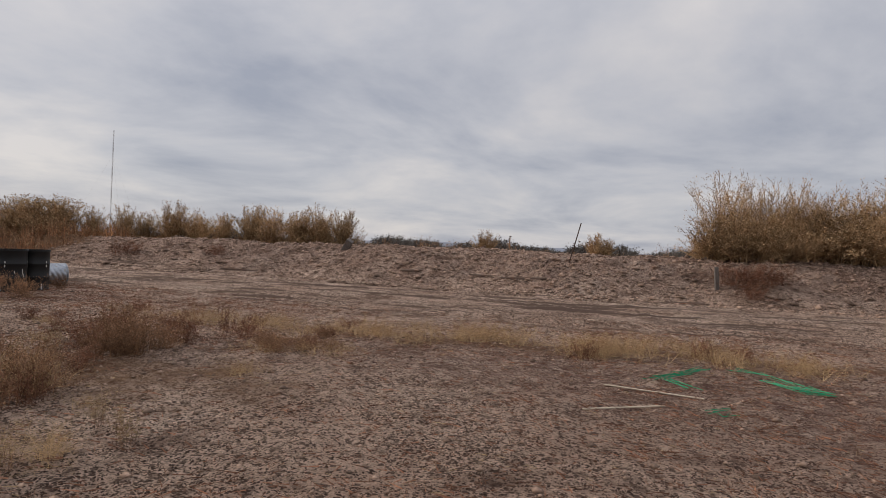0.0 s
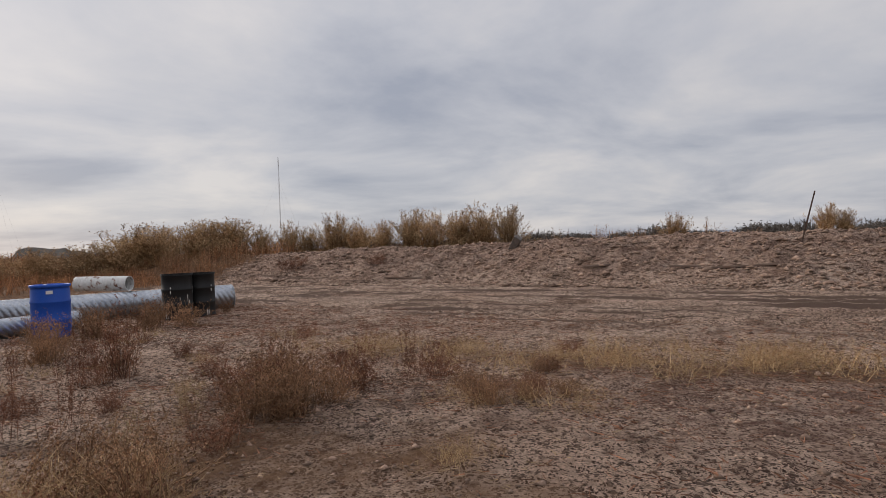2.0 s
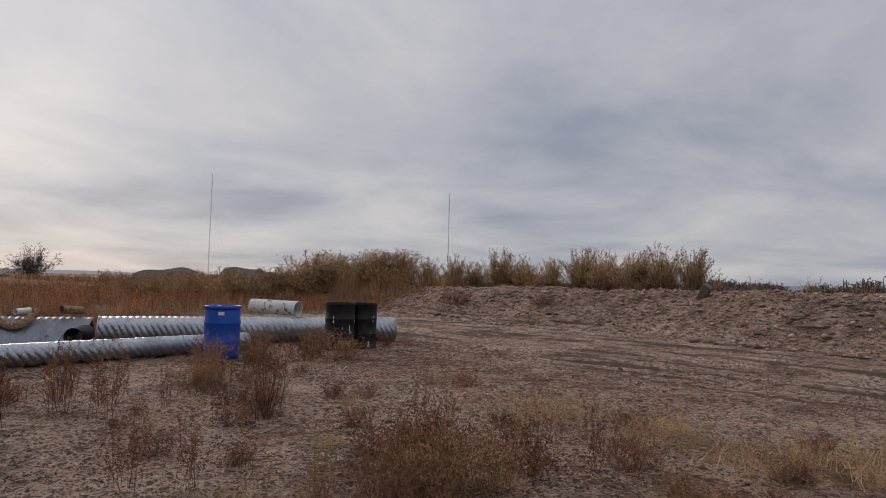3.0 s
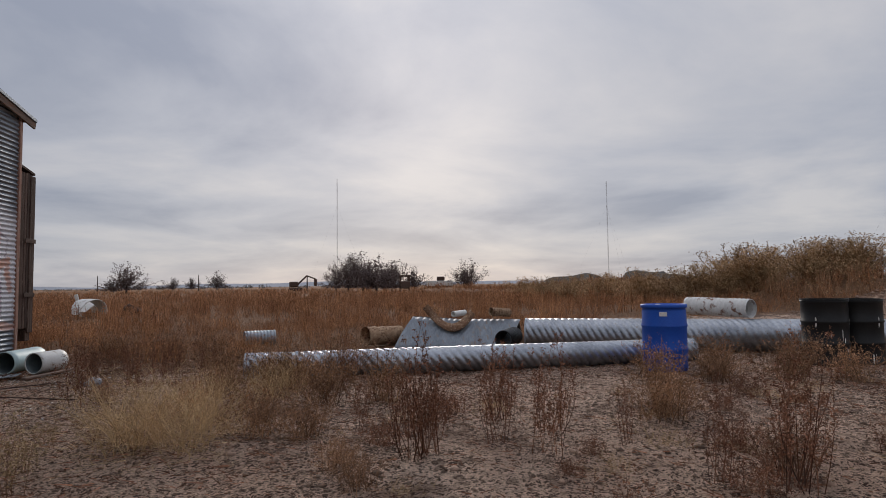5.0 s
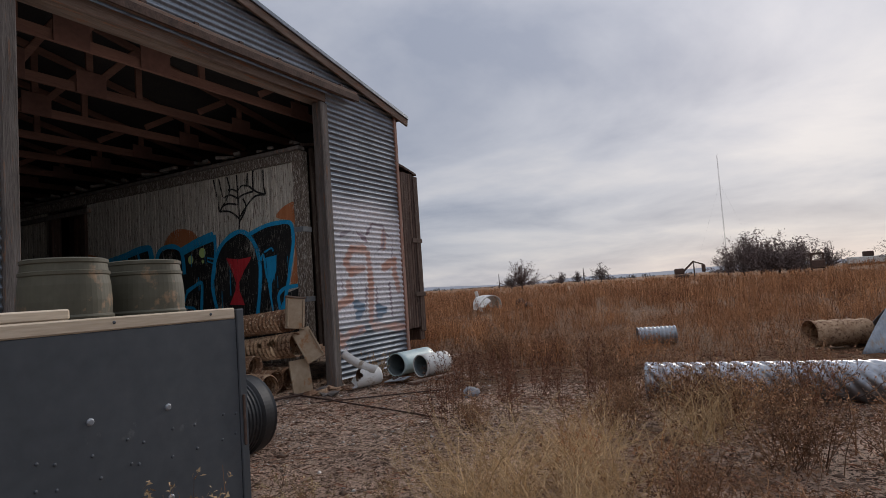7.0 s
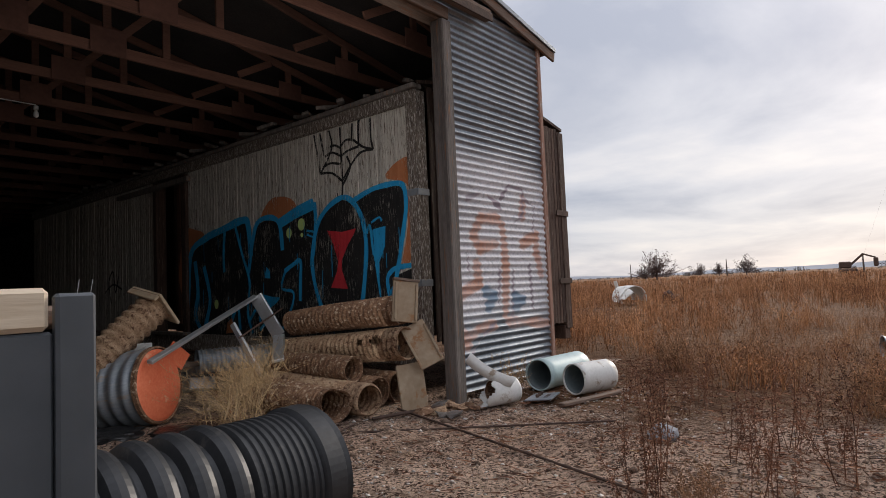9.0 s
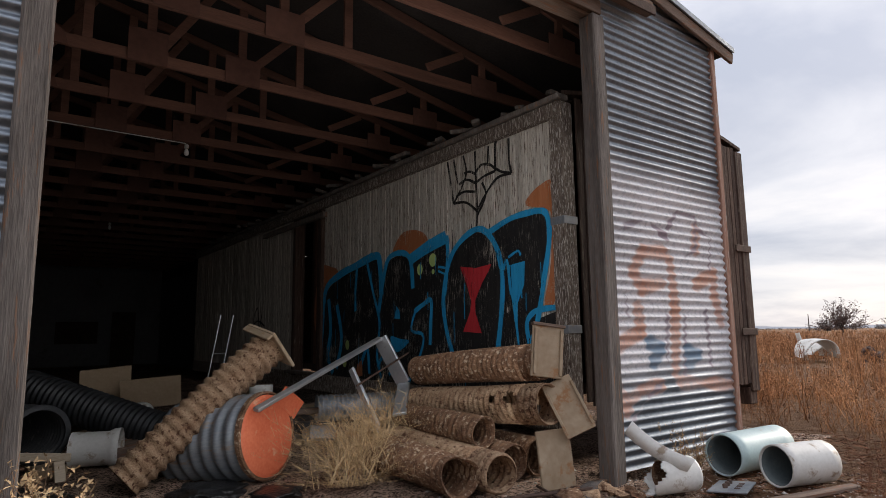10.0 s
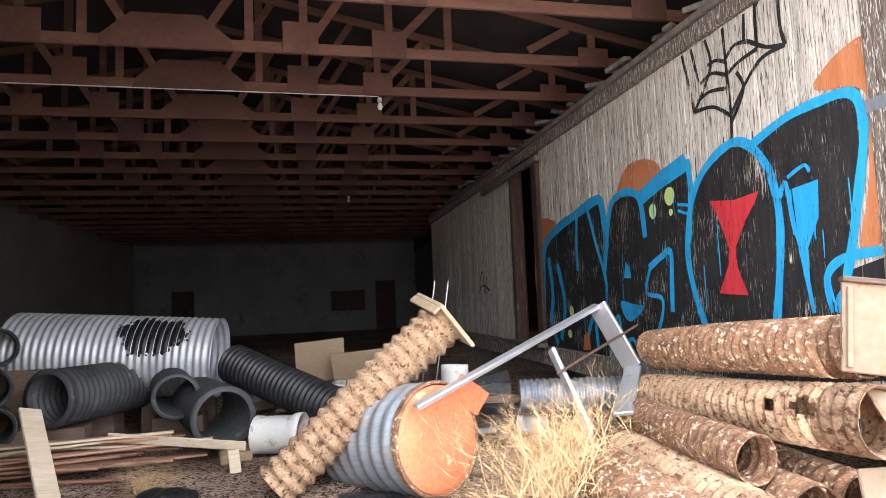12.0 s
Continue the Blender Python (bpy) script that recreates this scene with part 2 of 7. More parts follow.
    L.new(hs.outputs[0], bp.inputs["Height"]), L.new(bp.outputs[0], bs.inputs["Normal"])
    return m


M_SOIL = ground_material()
M_CLOD = mat("soil_clod", (0.11, 0.062, 0.044), (0.50, 0.34, 0.245), scale=6, rand=0.2, island=0.5)
M_GRAVEL = mat("pale_gravel_stone", (0.42, 0.37, 0.33), (0.72, 0.66, 0.61), scale=6, island=0.35)
M_GALV = mat("galvanised_siding", (0.15, 0.175, 0.205), (0.30, 0.335, 0.375), rough=0.42, metal=0.75, scale=2.5, fine=30, bump=0.05, stain=(0.22, 0.19, 0.17), stain_at=0.72, rand=0.08)


def spray_material():
    """Galvanised sheet under worn spray paint; the sheet carries the paint's colour and cover."""
    m = mat("galvanised_sheet_with_faded_spray", (0.15, 0.175, 0.205), (0.30, 0.335, 0.375), rough=0.42, metal=0.75, scale=2.5, fine=30, bump=0.05, stain=(0.22, 0.19, 0.17), stain_at=0.72, rand=0.08)
    N, L = m.node_tree.nodes, m.node_tree.links
    bs = N["Principled BSDF"]
    base = bs.inputs["Base Color"].links[0].from_socket
    cov, col = N.new("ShaderNodeAttribute"), N.new("ShaderNodeAttribute")
    cov.attribute_name, col.attribute_name = "cover", "spray"
    tc, n = N.new("ShaderNodeTexCoord"), N.new("ShaderNodeTexNoise")
    n.inputs["Scale"].default_value, n.inputs["Detail"].default_value, n.inputs["Roughness"].default_value = 26.0, 8.0, 0.7
    L.new(tc.outputs["Object"], n.inputs["Vector"])
    worn = N.new("ShaderNodeMapRange")
    worn.inputs["From Min"].default_value, worn.inputs["From Max"].default_value = 0.34, 0.52
    worn.inputs["To Min"].default_value, worn.inputs["To Max"].default_value = 0.45, 1.0
    L.new(n.outputs[0], worn.inputs["Value"])
    f = N.new("ShaderNodeMath")
    f.operation, f.use_clamp = "MULTIPLY", True
    L.new(cov.outputs["Fac"], f.inputs[0]), L.new(worn.outputs[0], f.inputs[1])
    mx = N.new("ShaderNodeMix")
    mx.data_type = "RGBA"
    L.new(f.outputs[0], mx.inputs[0]), L.new(base, mx.inputs[6]), L.new(col.outputs["Color"], mx.inputs[7])
    L.new(mx.outputs[2], bs.inputs["Base Color"])
    met = N.new("ShaderNodeMath")
    met.operation = "MULTIPLY_ADD"
    L.new(f.outputs[0], met.inputs[0])
    met.inputs[1].default_value, met.inputs[2].default_value = -0.75, 0.75
    L.new(met.outputs[0], bs.inputs["Metallic"])
    rg = N.new("ShaderNodeMath")
    rg.operation = "MULTIPLY_ADD"
    L.new(f.outputs[0], rg.inputs[0])
    rg.inputs[1].default_value, rg.inputs[2].default_value = 0.28, 0.42
    L.new(rg.outputs[0], bs.inputs["Roughness"])
    return m


M_SPRAY = spray_material()
M_CULV = mat("galvanised_culvert", (0.22, 0.235, 0.26), (0.46, 0.48, 0.515), rough=0.34, metal=0.9, scale=2.5, fine=25, bump=0.06, stain=(0.30, 0.24, 0.18), stain_at=0.66)
M_SHEDGALV = mat("dusty_galvanised_culvert", (0.42, 0.44, 0.46), (0.60, 0.62, 0.64), rough=0.45, metal=0.4, scale=2.5, fine=25, bump=0.06, stain=(0.35, 0.30, 0.25), stain_at=0.7)
M_DIMWALL = mat("dim_boarded_wall", (0.26, 0.235, 0.215), (0.38, 0.35, 0.32), rough=0.95, scale=0.8, fine=8, bump=0.2)
M_DULL = mat("dull_sheet_metal", (0.22, 0.245, 0.275), (0.40, 0.43, 0.46), rough=0.5, metal=0.6, scale=2, fine=18, bump=0.1, stretch=(1, 3, 1), stain=(0.36, 0.30, 0.25), stain_at=0.62)
M_HEAP = mat("weathered_blue_grey_sheet", (0.12, 0.135, 0.155), (0.26, 0.285, 0.315), rough=0.55, metal=0.45, scale=2, fine=18, bump=0.1, stretch=(1, 3, 1), stain=(0.22, 0.18, 0.15), stain_at=0.6)
M_RUST = mat("rusted_corrugated_steel", (0.075, 0.033, 0.020), (0.29, 0.165, 0.095), rough=0.95, scale=13, fine=75, bump=0.8, bump_dist=0.014, stain=(0.50, 0.38, 0.27), stain_at=0.585, rand=0.15)
M_RUSTPALE = mat("pale_muddy_rusted_pipe", (0.20, 0.105, 0.058), (0.50, 0.35, 0.225), rough=0.95, scale=10, fine=70, bump=0.8, bump_dist=0.014, stain=(0.11, 0.052, 0.030), stain_at=0.57, rand=0.12)
M_WOOD = mat("grey_weathered_timber", (0.08, 0.068, 0.06), (0.225, 0.195, 0.175), rough=0.9, scale=2.5, fine=22, stretch=(6, 6, 0.5), bump=0.8, bump_dist=0.010, stain=(0.26, 0.13, 0.07), stain_at=0.62, rand=0.12)
M_REDTRIM = mat("rusty_red_trim_board", (0.22, 0.10, 0.065), (0.42, 0.25, 0.19), rough=0.9, scale=4, fine=26, stretch=(6, 6, 0.6), bump=0.6, bump_dist=0.006, stain=(0.45, 0.40, 0.36), stain_at=0.6)
M_WOODX = mat("grey_weathered_timber_lengthwise", (0.12, 0.08, 0.06), (0.26, 0.19, 0.15), rough=0.9, scale=2.5, fine=22, stretch=(0.5, 6, 6), bump=0.5, bump_dist=0.006, stain=(0.25, 0.11, 0.06), stain_at=0.6, rand=0.12)
M_TRUSS = mat("brown_roof_timber", (0.115, 0.055, 0.040), (0.21, 0.105, 0.073), rough=0.85, scale=2, fine=20, stretch=(0.6, 5, 5), bump=0.25, bump_dist=0.004, rand=0.15)
M_PLY = mat("reddish_plywood_gusset", (0.10, 0.048, 0.036), (0.17, 0.082, 0.060), rough=0.85, scale=2, fine=18, bump=0.15, rand=0.15)
M_BOARD = mat("peeling_white_boards", (0.40, 0.355, 0.295), (0.70, 0.66, 0.59), rough=0.85, scale=6, fine=40, stretch=(6, 6, 0.5), bump=0.9, bump_dist=0.010, stain=(0.13, 0.095, 0.07), stain_at=0.575, rand=0.14)
M_BARE = mat("bare_flaked_board", (0.075, 0.053, 0.042), (0.25, 0.20, 0.165), rough=0.92, scale=8, fine=60, stretch=(5, 5, 0.8), bump=1.0, bump_dist=0.012, stain=(0.62, 0.58, 0.52), stain_at=0.565, rand=0.15)
M_OXIDE = mat("rust_brown_car_wood", (0.035, 0.021, 0.017), (0.115, 0.068, 0.05), rough=0.9, scale=4, fine=30, stretch=(6, 6, 0.45), bump=0.8, bump_dist=0.010, stain=(0.24, 0.19, 0.15), stain_at=0.63, rand=0.25)


def paint(name, a, b, flake=0.36):
    return mat(name, a, b, rough=0.6, scale=4, fine=30, stretch=(6, 6, 0.45), bump=0.45, bump_dist=0.005, alpha=flake)


G_BLACK = paint("black_spray_paint", (0.008, 0.008, 0.010), (0.035, 0.033, 0.031), 0.40)
G_BLUE = paint("bright_blue_spray_paint", (0.01, 0.26, 0.52), (0.02, 0.36, 0.66), 0.39)
G_ORANGE = paint("burnt_orange_spray_paint", (0.40, 0.13, 0.05), (0.52, 0.21, 0.10), 0.40)
G_RED = paint("red_spray_paint", (0.44, 0.02, 0.03), (0.58, 0.05, 0.06), 0.38)
G_LIME = paint("pale_green_spray_paint", (0.45, 0.60, 0.18), (0.55, 0.68, 0.28), 0.2)
M_BLUEDRUM = mat("blue_plastic", (0.006, 0.060, 0.36), (0.010, 0.090, 0.46), rough=0.45, scale=3, bump=0.05, stain=(0.10, 0.14, 0.34), stain_at=0.7, spec=0.4)
M_BLACKDRUM = mat("black_painted_drum", (0.007, 0.007, 0.007), (0.018, 0.018, 0.018), rough=0.5, scale=3, bump=0.1, stain=(0.12, 0.12, 0.115), stain_at=0.70, spec=0.3)
M_HDPE = mat("black_polyethylene", (0.014, 0.015, 0.016), (0.034, 0.035, 0.038), rough=0.46, scale=4, bump=0.05, stain=(0.07, 0.065, 0.06), stain_at=0.66, spec=0.45)
M_GREYHD = mat("dusty_grey_black_plastic", (0.035, 0.037, 0.04), (0.07, 0.072, 0.075), rough=0.55, scale=4, bump=0.05, stain=(0.13, 0.125, 0.12), stain_at=0.62)
M_PVCG = mat("pale_aqua_plastic_pipe", (0.40, 0.53, 0.53), (0.54, 0.65, 0.64), rough=0.45, scale=3, bump=0.05, stain=(0.42, 0.42, 0.38), stain_at=0.68)
# The shade inside a pipe is put into this dark base colour.
M_PIPEIN = mat("dirty_pipe_inside", (0.10, 0.13, 0.135), (0.17, 0.20, 0.20), rough=0.8, scale=4, bump=0.1)
M_PVCW = mat("dirty_white_plastic", (0.60, 0.59, 0.55), (0.76, 0.75, 0.72), rough=0.5, scale=3, bump=0.06, stain=(0.36, 0.29, 0.22), stain_at=0.60)
M_WHITEPIPE = mat("flaking_white_pipe", (0.52, 0.51, 0.49), (0.74, 0.73, 0.70), rough=0.55, scale=3, bump=0.1, stain=(0.20, 0.10, 0.06), stain_at=0.57)
M_PANEL = mat("dark_grey_painted_steel", (0.050, 0.058, 0.066), (0.085, 0.094, 0.104), rough=0.5, scale=1.6, fine=14, bump=0.06, stain=(0.17, 0.175, 0.18), stain_at=0.67, spec=0.4)
M_PALEWOOD = mat("pale_sawn_board", (0.48, 0.38, 0.27), (0.68, 0.58, 0.45), rough=0.85, scale=2, fine=16, stretch=(0.5, 5, 5), bump=0.3, bump_dist=0.004, stain=(0.30, 0.20, 0.13), stain_at=0.68, rand=0.12)
M_REDWOOD = mat("reddish_brown_lath", (0.26, 0.12, 0.08), (0.44, 0.26, 0.18), rough=0.9, scale=2, fine=16, stretch=(0.5, 5, 5), bump=0.3, bump_dist=0.004, rand=0.25)
M_PLATE = mat("cream_stained_board", (0.30, 0.21, 0.13), (0.46, 0.36, 0.255), rough=0.85, scale=3, fine=18, bump=0.2, stain=(0.34, 0.18, 0.09), stain_at=0.6, rand=0.08)
M_TUB = mat("olive_brown_plastic_tub", (0.07, 0.066, 0.045), (0.115, 0.108, 0.076), rough=0.6, scale=3, fine=16, bump=0.1, stain=(0.26, 0.17, 0.10), stain_at=0.62)
M_ORANGE = mat("orange_red_painted_gate", (0.72, 0.13, 0.055), (0.86, 0.24, 0.12), rough=0.55, scale=2.5, bump=0.06, stain=(0.80, 0.48, 0.30), stain_at=0.64)
M_ALU = mat("dull_aluminium", (0.58, 0.60, 0.62), (0.72, 0.74, 0.76), rough=0.4, metal=0.8, scale=4, bump=0.05, stain=(0.40, 0.38, 0.36), stain_at=0.68)
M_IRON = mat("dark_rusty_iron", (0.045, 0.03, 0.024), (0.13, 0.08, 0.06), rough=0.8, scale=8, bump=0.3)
M_BAG = mat("black_plastic_sheet", (0.008, 0.008, 0.009), (0.018, 0.018, 0.019), rough=0.28, scale=6, bump=0.5, bump_dist=0.02, spec=0.5)
M_CARD = mat("brown_cardboard", (0.34, 0.24, 0.15), (0.46, 0.34, 0.23), rough=0.9, scale=2, bump=0.1)
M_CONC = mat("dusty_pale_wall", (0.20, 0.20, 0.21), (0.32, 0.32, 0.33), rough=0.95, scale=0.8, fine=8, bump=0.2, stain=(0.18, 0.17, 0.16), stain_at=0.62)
# The gloom under the roof is put into this near-black base colour.
M_ROOFSHADE = mat("roof_underside_boards", (0.030, 0.026, 0.025), (0.065, 0.055, 0.05), rough=0.95, scale=1.5, bump=0.2)
M_NET = mat("green_plastic_netting", (0.0, 0.22, 0.10), (0.01, 0.34, 0.16), rough=0.5, scale=5, bump=0)
M_GLASS = mat("frosted_bulb_glass", (0.85, 0.84, 0.80), (0.92, 0.91, 0.88), rough=0.2, scale=5, bump=0)
M_STEEL = mat("mast_steel", (0.25, 0.24, 0.24), (0.34, 0.33, 0.33), rough=0.6, metal=0.3, scale=1, bump=0)
M_KOCHIA = mat("dry_russet_weed", (0.10, 0.048, 0.028), (0.47, 0.27, 0.148), rough=0.95, scale=1.1, fine=9, bump=0, rand=0.25, island=0.6)
M_FIELD = mat("dry_weed_field", (0.14, 0.050, 0.024), (0.55, 0.285, 0.135), rough=0.95, scale=0.45, fine=5, bump=0, island=0.6)
M_STRAW = mat("dry_straw", (0.46, 0.30, 0.15), (0.68, 0.48, 0.27), rough=0.9, scale=1.5, fine=9, bump=0, rand=0.15, island=0.3)
M_DOCK = mat("dry_dark_red_weed", (0.085, 0.036, 0.023), (0.33, 0.155, 0.088), rough=0.95, scale=2, fine=9, bump=0, rand=0.25, island=0.6)
M_SEED = mat("tan_seed_heads", (0.36, 0.24, 0.13), (0.52, 0.38, 0.22), rough=0.95, scale=2, fine=9, bump=0, rand=0.2, island=0.35)
M_PLUME = mat("tan_feathery_twigs", (0.17, 0.09, 0.04), (0.60, 0.41, 0.225), rough=0.95, scale=0.9, fine=5, bump=0, rand=0.25, island=0.45)
M_BARK = mat("dark_bark", (0.055, 0.045, 0.04), (0.12, 0.10, 0.088), rough=0.95, scale=4, bump=0.4)
M_TWIG = mat("grey_brown_bare_twigs", (0.085, 0.062, 0.058), (0.16, 0.12, 0.11), rough=0.95, scale=2, bump=0, rand=0.2, island=0.3)
# Distance haze is put into this blue-grey base colour.
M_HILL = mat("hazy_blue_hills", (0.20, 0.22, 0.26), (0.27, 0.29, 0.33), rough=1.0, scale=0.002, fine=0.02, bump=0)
M_FARLINE = mat("distant_brush", (0.07, 0.065, 0.06), (0.15, 0.13, 0.11), rough=0.95, scale=0.2, fine=2, bump=0, island=0.35)

# ---- building helpers ----
RNG = np.random.default_rng(7)


def mesh_of(name, V, F, mats, smooth=False, index=None):
    me = bpy.data.meshes.new(name)
    me.from_pydata([tuple(v) for v in V], [], [tuple(f) for f in F])
    for m in (mats if isinstance(mats, (list, tuple)) else [mats]):
        me.materials.append(m)
    if smooth:
        me.polygons.foreach_set("use_smooth", [True] * len(me.polygons))
    if index is not None:
        me.polygons.foreach_set("material_index", index)
    me.update()
    return me


def tri_mesh(name, V, T, mats, index=None):
    """A mesh from numpy triangles, quickly."""
    me = bpy.data.meshes.new(name)
    me.vertices.add(len(V))
    me.vertices.foreach_set("co", np.asarray(V, np.float32).ravel())
    n = len(T)
    me.loops.add(3 * n)
    me.loops.foreach_set("vertex_index", np.asarray(T, np.int32).ravel())
    me.polygons.add(n)
    me.polygons.foreach_set("loop_start", np.arange(0, 3 * n, 3, dtype=np.int32))
    for m in mats:
        me.materials.append(m)
    if index is not None:
        me.polygons.foreach_set("material_index", np.asarray(index, np.int32))
    me.update(calc_edges=True)
    return me


def part(name, VF, material, parent=None, label="", m=None, smooth=False):
    """One mesh object under a thing or a part (or a top-level one, with no parent)."""
    data = VF if isinstance(VF, bpy.types.Mesh) else mesh_of(name, VF[0], VF[1], material, smooth)
    ob = new(name, data)
    if parent is not None:
        ob.parent = parent
    if m is not None:
        ob.matrix_basis = m
    if label:
        ob["label"] = label
    return ob


def thing(name, m, label, category, group="", kind=""):
    ob = new(name)
    ob.empty_display_size = 0.2
    ob.matrix_basis = m
    return tagged(ob, label, category, group, kind)


def box(x0, x1, y0, y1, z0, z1, bev=0.004):
    """A box with chamfered edges."""
    bm = bmesh.new()
    bmesh.ops.create_cube(bm, size=1.0, matrix=Matrix.Translation(((x0 + x1) / 2, (y0 + y1) / 2, (z0 + z1) / 2)) @ Matrix.Diagonal((x1 - x0, y1 - y0, z1 - z0, 1)))
    if bev:
        bmesh.ops.bevel(bm, geom=bm.edges[:], offset=min(bev, 0.3 * min(x1 - x0, y1 - y0, z1 - z0)), segments=1, affect="EDGES")
    bm.verts.index_update()
    V, F = [v.co[:] for v in bm.verts], [[v.index for v in f.verts] for f in bm.faces]
    bm.free()
    return V, F


def join(*parts):
    V, F = [], []
    for v, f in parts:
        k = len(V)
        V += [tuple(p) for p in v]
        F += [tuple(i + k for i in q) for q in f]
    return V, F


def moved(VF, m):
    return [tuple(m @ Vector(v)) for v in VF[0]], VF[1]


def along(p0, p1, spin=0):
    """The pose whose origin is p0 and whose z axis runs to p1."""
    d = Vector(p1) - Vector(p0)
    return Matrix.Translation(p0) @ d.to_track_quat("Z", "Y").to_matrix().to_4x4() @ pose(0, 0, 0, 0, 0, spin)


def beam(p0, p1, a, b, spin=0, bev=0.006):
    """A timber from p0 to p1, a by b across."""
    d = (Vector(p1) - Vector(p0)).length
    return moved(box(-a / 2, a / 2, -b / 2, b / 2, 0, d, bev), along(p0, p1, spin))


def lathe(profile, n=40, close=True):
    """A turned body about z from (radius, height) pairs."""
    V, F = [], []
    for r, z in profile:
        for i in range(n):
            t = 2 * math.pi * i / n
            V.append((r * math.cos(t), r * math.sin(t), z))
    for k in range(len(profile) - 1):
        for i in range(n):
            j = (i + 1) % n
            F.append((k * n + i, k * n + j, (k + 1) * n + j, (k + 1) * n + i))
    if close:
        F.append(tuple(reversed(range(n))))
        F.append(tuple(range((len(profile) - 1) * n, len(profile) * n)))
    return V, F


def tube(length, R, wall=0.01, pitch=0.0, amp=0.0, helix=0, n=40, steps=6, dent=0.0, seed=0, lip=0.0, arc=1.0):
    """A hollow pipe along z, corrugated with the given pitch and depth (helix: starts of a spiral), open at both ends."""
    rows = max(2, int(length / pitch * steps) + 1) if pitch else 8
    rg = np.random.default_rng(seed)
    ph = rg.uniform(0, 6.28, 4)
    V, F = [], []
    m = n if arc >= 1 else n + 1
    for side in (0, 1):
        for k in range(rows):
            z = length * k / (rows - 1)
            for i in range(m):
                t = 2 * math.pi * arc * i / n
                w = math.cos(2 * math.pi * z / pitch + helix * t) if pitch else 0.0
                if helix:
                    w = 1 - 2 * ((1 - w) / 2) ** 2.2
                r = R + amp * w + dent * (math.sin(2 * t + ph[0] + 1.3 * z) + 0.6 * math.sin(3 * t + ph[1] + 4 * z)) - (wall if side else 0)
                if lip and (z < lip or z > length - lip):
                    r = R + amp - (wall if side else 0)
                V.append((r * math.cos(t), r * math.sin(t), z))
    o = rows * m
    last = m if arc >= 1 else m - 1
    for k in range(rows - 1):
        for i in range(last):
            j = (i + 1) % m
            F.append((k * m + i, k * m + j, (k + 1) * m + j, (k + 1) * m + i))
            F.append((o + k * m + i, o + (k + 1) * m + i, o + (k + 1) * m + j, o + k * m + j))
    for i in range(last):
        j = (i + 1) % m
        F.append((i, o + i, o + j, j))
        e = (rows - 1) * m
        F.append((e + i, e + j, o + e + j, o + e + i))
    if arc < 1:
        for i in (0, m - 1):
            for k in range(rows - 1):
                F.append((k * m + i, (k + 1) * m + i, o + (k + 1) * m + i, o + k * m + i))
    return V, F


# ---- ground ----
def smooth01(a, b, v):
    t = np.clip((v - a) / (b - a), 0, 1)
    return t * t * (3 - 2 * t)


def wobble(x, y, s, seed):
    """Cheap smooth noise, -1 to 1."""
    r = np.random.default_rng(seed)
    out = 0
    for k in range(7):
        a, p, f = r.uniform(0, 6.28), r.uniform(0, 6.28), s * r.uniform(0.6, 1.9)
        out = out + np.sin(f * (x * math.cos(a) + y * math.sin(a)) + p)
    return out / 4.0


def berm_line(x):
    """The y of the berm's crest; it swings away beyond the far end."""
    return 23.2 + 0.35 * np.sin(x * 0.35) + 0.25 * np.sin(x * 0.9 + 1) - 0.02 * np.clip(-x - 24, 0, 60) * np.clip(-x - 24, 0, 60) * 0.15


def height(x, y):
    x, y = np.asarray(x, float), np.asarray(y, float)
    crest = 1.36 + 0.012 * (x + 8) - 0.14 * smooth01(-7, -2, x) + 0.06 * wobble(x, y * 0 + 3, 0.8, 5)
    crest = np.clip(crest, 0.75, 1.6)
    d = y - berm_line(x)
    front = smooth01(-4.6, -0.3, d)
    back = 1 - 0.75 * smooth01(1.5, 7.0, d)
    far = 1 - smooth01(60, 140, np.abs(x + 10))
    h = crest * front * back * far
    lump = np.clip(front * (1 - smooth01(0.5, 3.0, d)) * 2, 0, 1)
    h = h + lump * (0.05 * wobble(x, y, 1.8, 11) + 0.06 * wobble(x, y, 4.5, 12) + 0.05 * wobble(x, y, 10, 13))
    # low rough rise of the weed field
    fld = smooth01(17, 40, -x) * (1 - smooth01(150, 500, -x))
    h = h + fld * (0.15 * wobble(x, y, 0.12, 21) + 0.05 * wobble(x, y, 0.5, 22))
    near = np.exp(-((x + 7) ** 2 + (y - 6) ** 2) / 900.0)
    h = h + near * (0.018 * wobble(x, y, 1.3, 31) + 0.012 * wobble(x, y, 4.0, 32) + 0.013 * wobble(x, y, 9.0, 33) + 0.012 * wobble(x, y, 17.0, 34) + 0.010 * wobble(x, y, 29.0, 35))
    # wheel ruts of the dirt road
    rd = road_mask(x, y)
    s = y - 0.10 * np.clip(-x - 8, 0, 30) + 0.25 * np.sin(x * 0.18)
    rut = 0.0
    for c, dep, wd in ((12.3, 0.07, 0.16), (13.9, 0.08, 0.18), (15.3, 0.07, 0.16), (16.2, 0.08, 0.18), (17.6, 0.07, 0.2), (11.6, 0.05, 0.2), (14.6, 0.05, 0.18), (18.3, 0.05, 0.18)):
        q = np.abs(s - c - 0.12 * np.sin(x * 0.4 + c))
        rut = rut - dep * np.exp(-(q / wd) ** 2) + 0.6 * dep * np.exp(-((q - 2 * wd) / (0.8 * wd)) ** 2)
    return h + rd * rut


def road_mask(x, y):
    s = y - 0.10 * np.clip(-x - 8, 0, 30)
    return smooth01(10.3, 11.6, s) * (1 - smooth01(18.0, 19.4, s)) * (1 - smooth01(24, 30, -x))


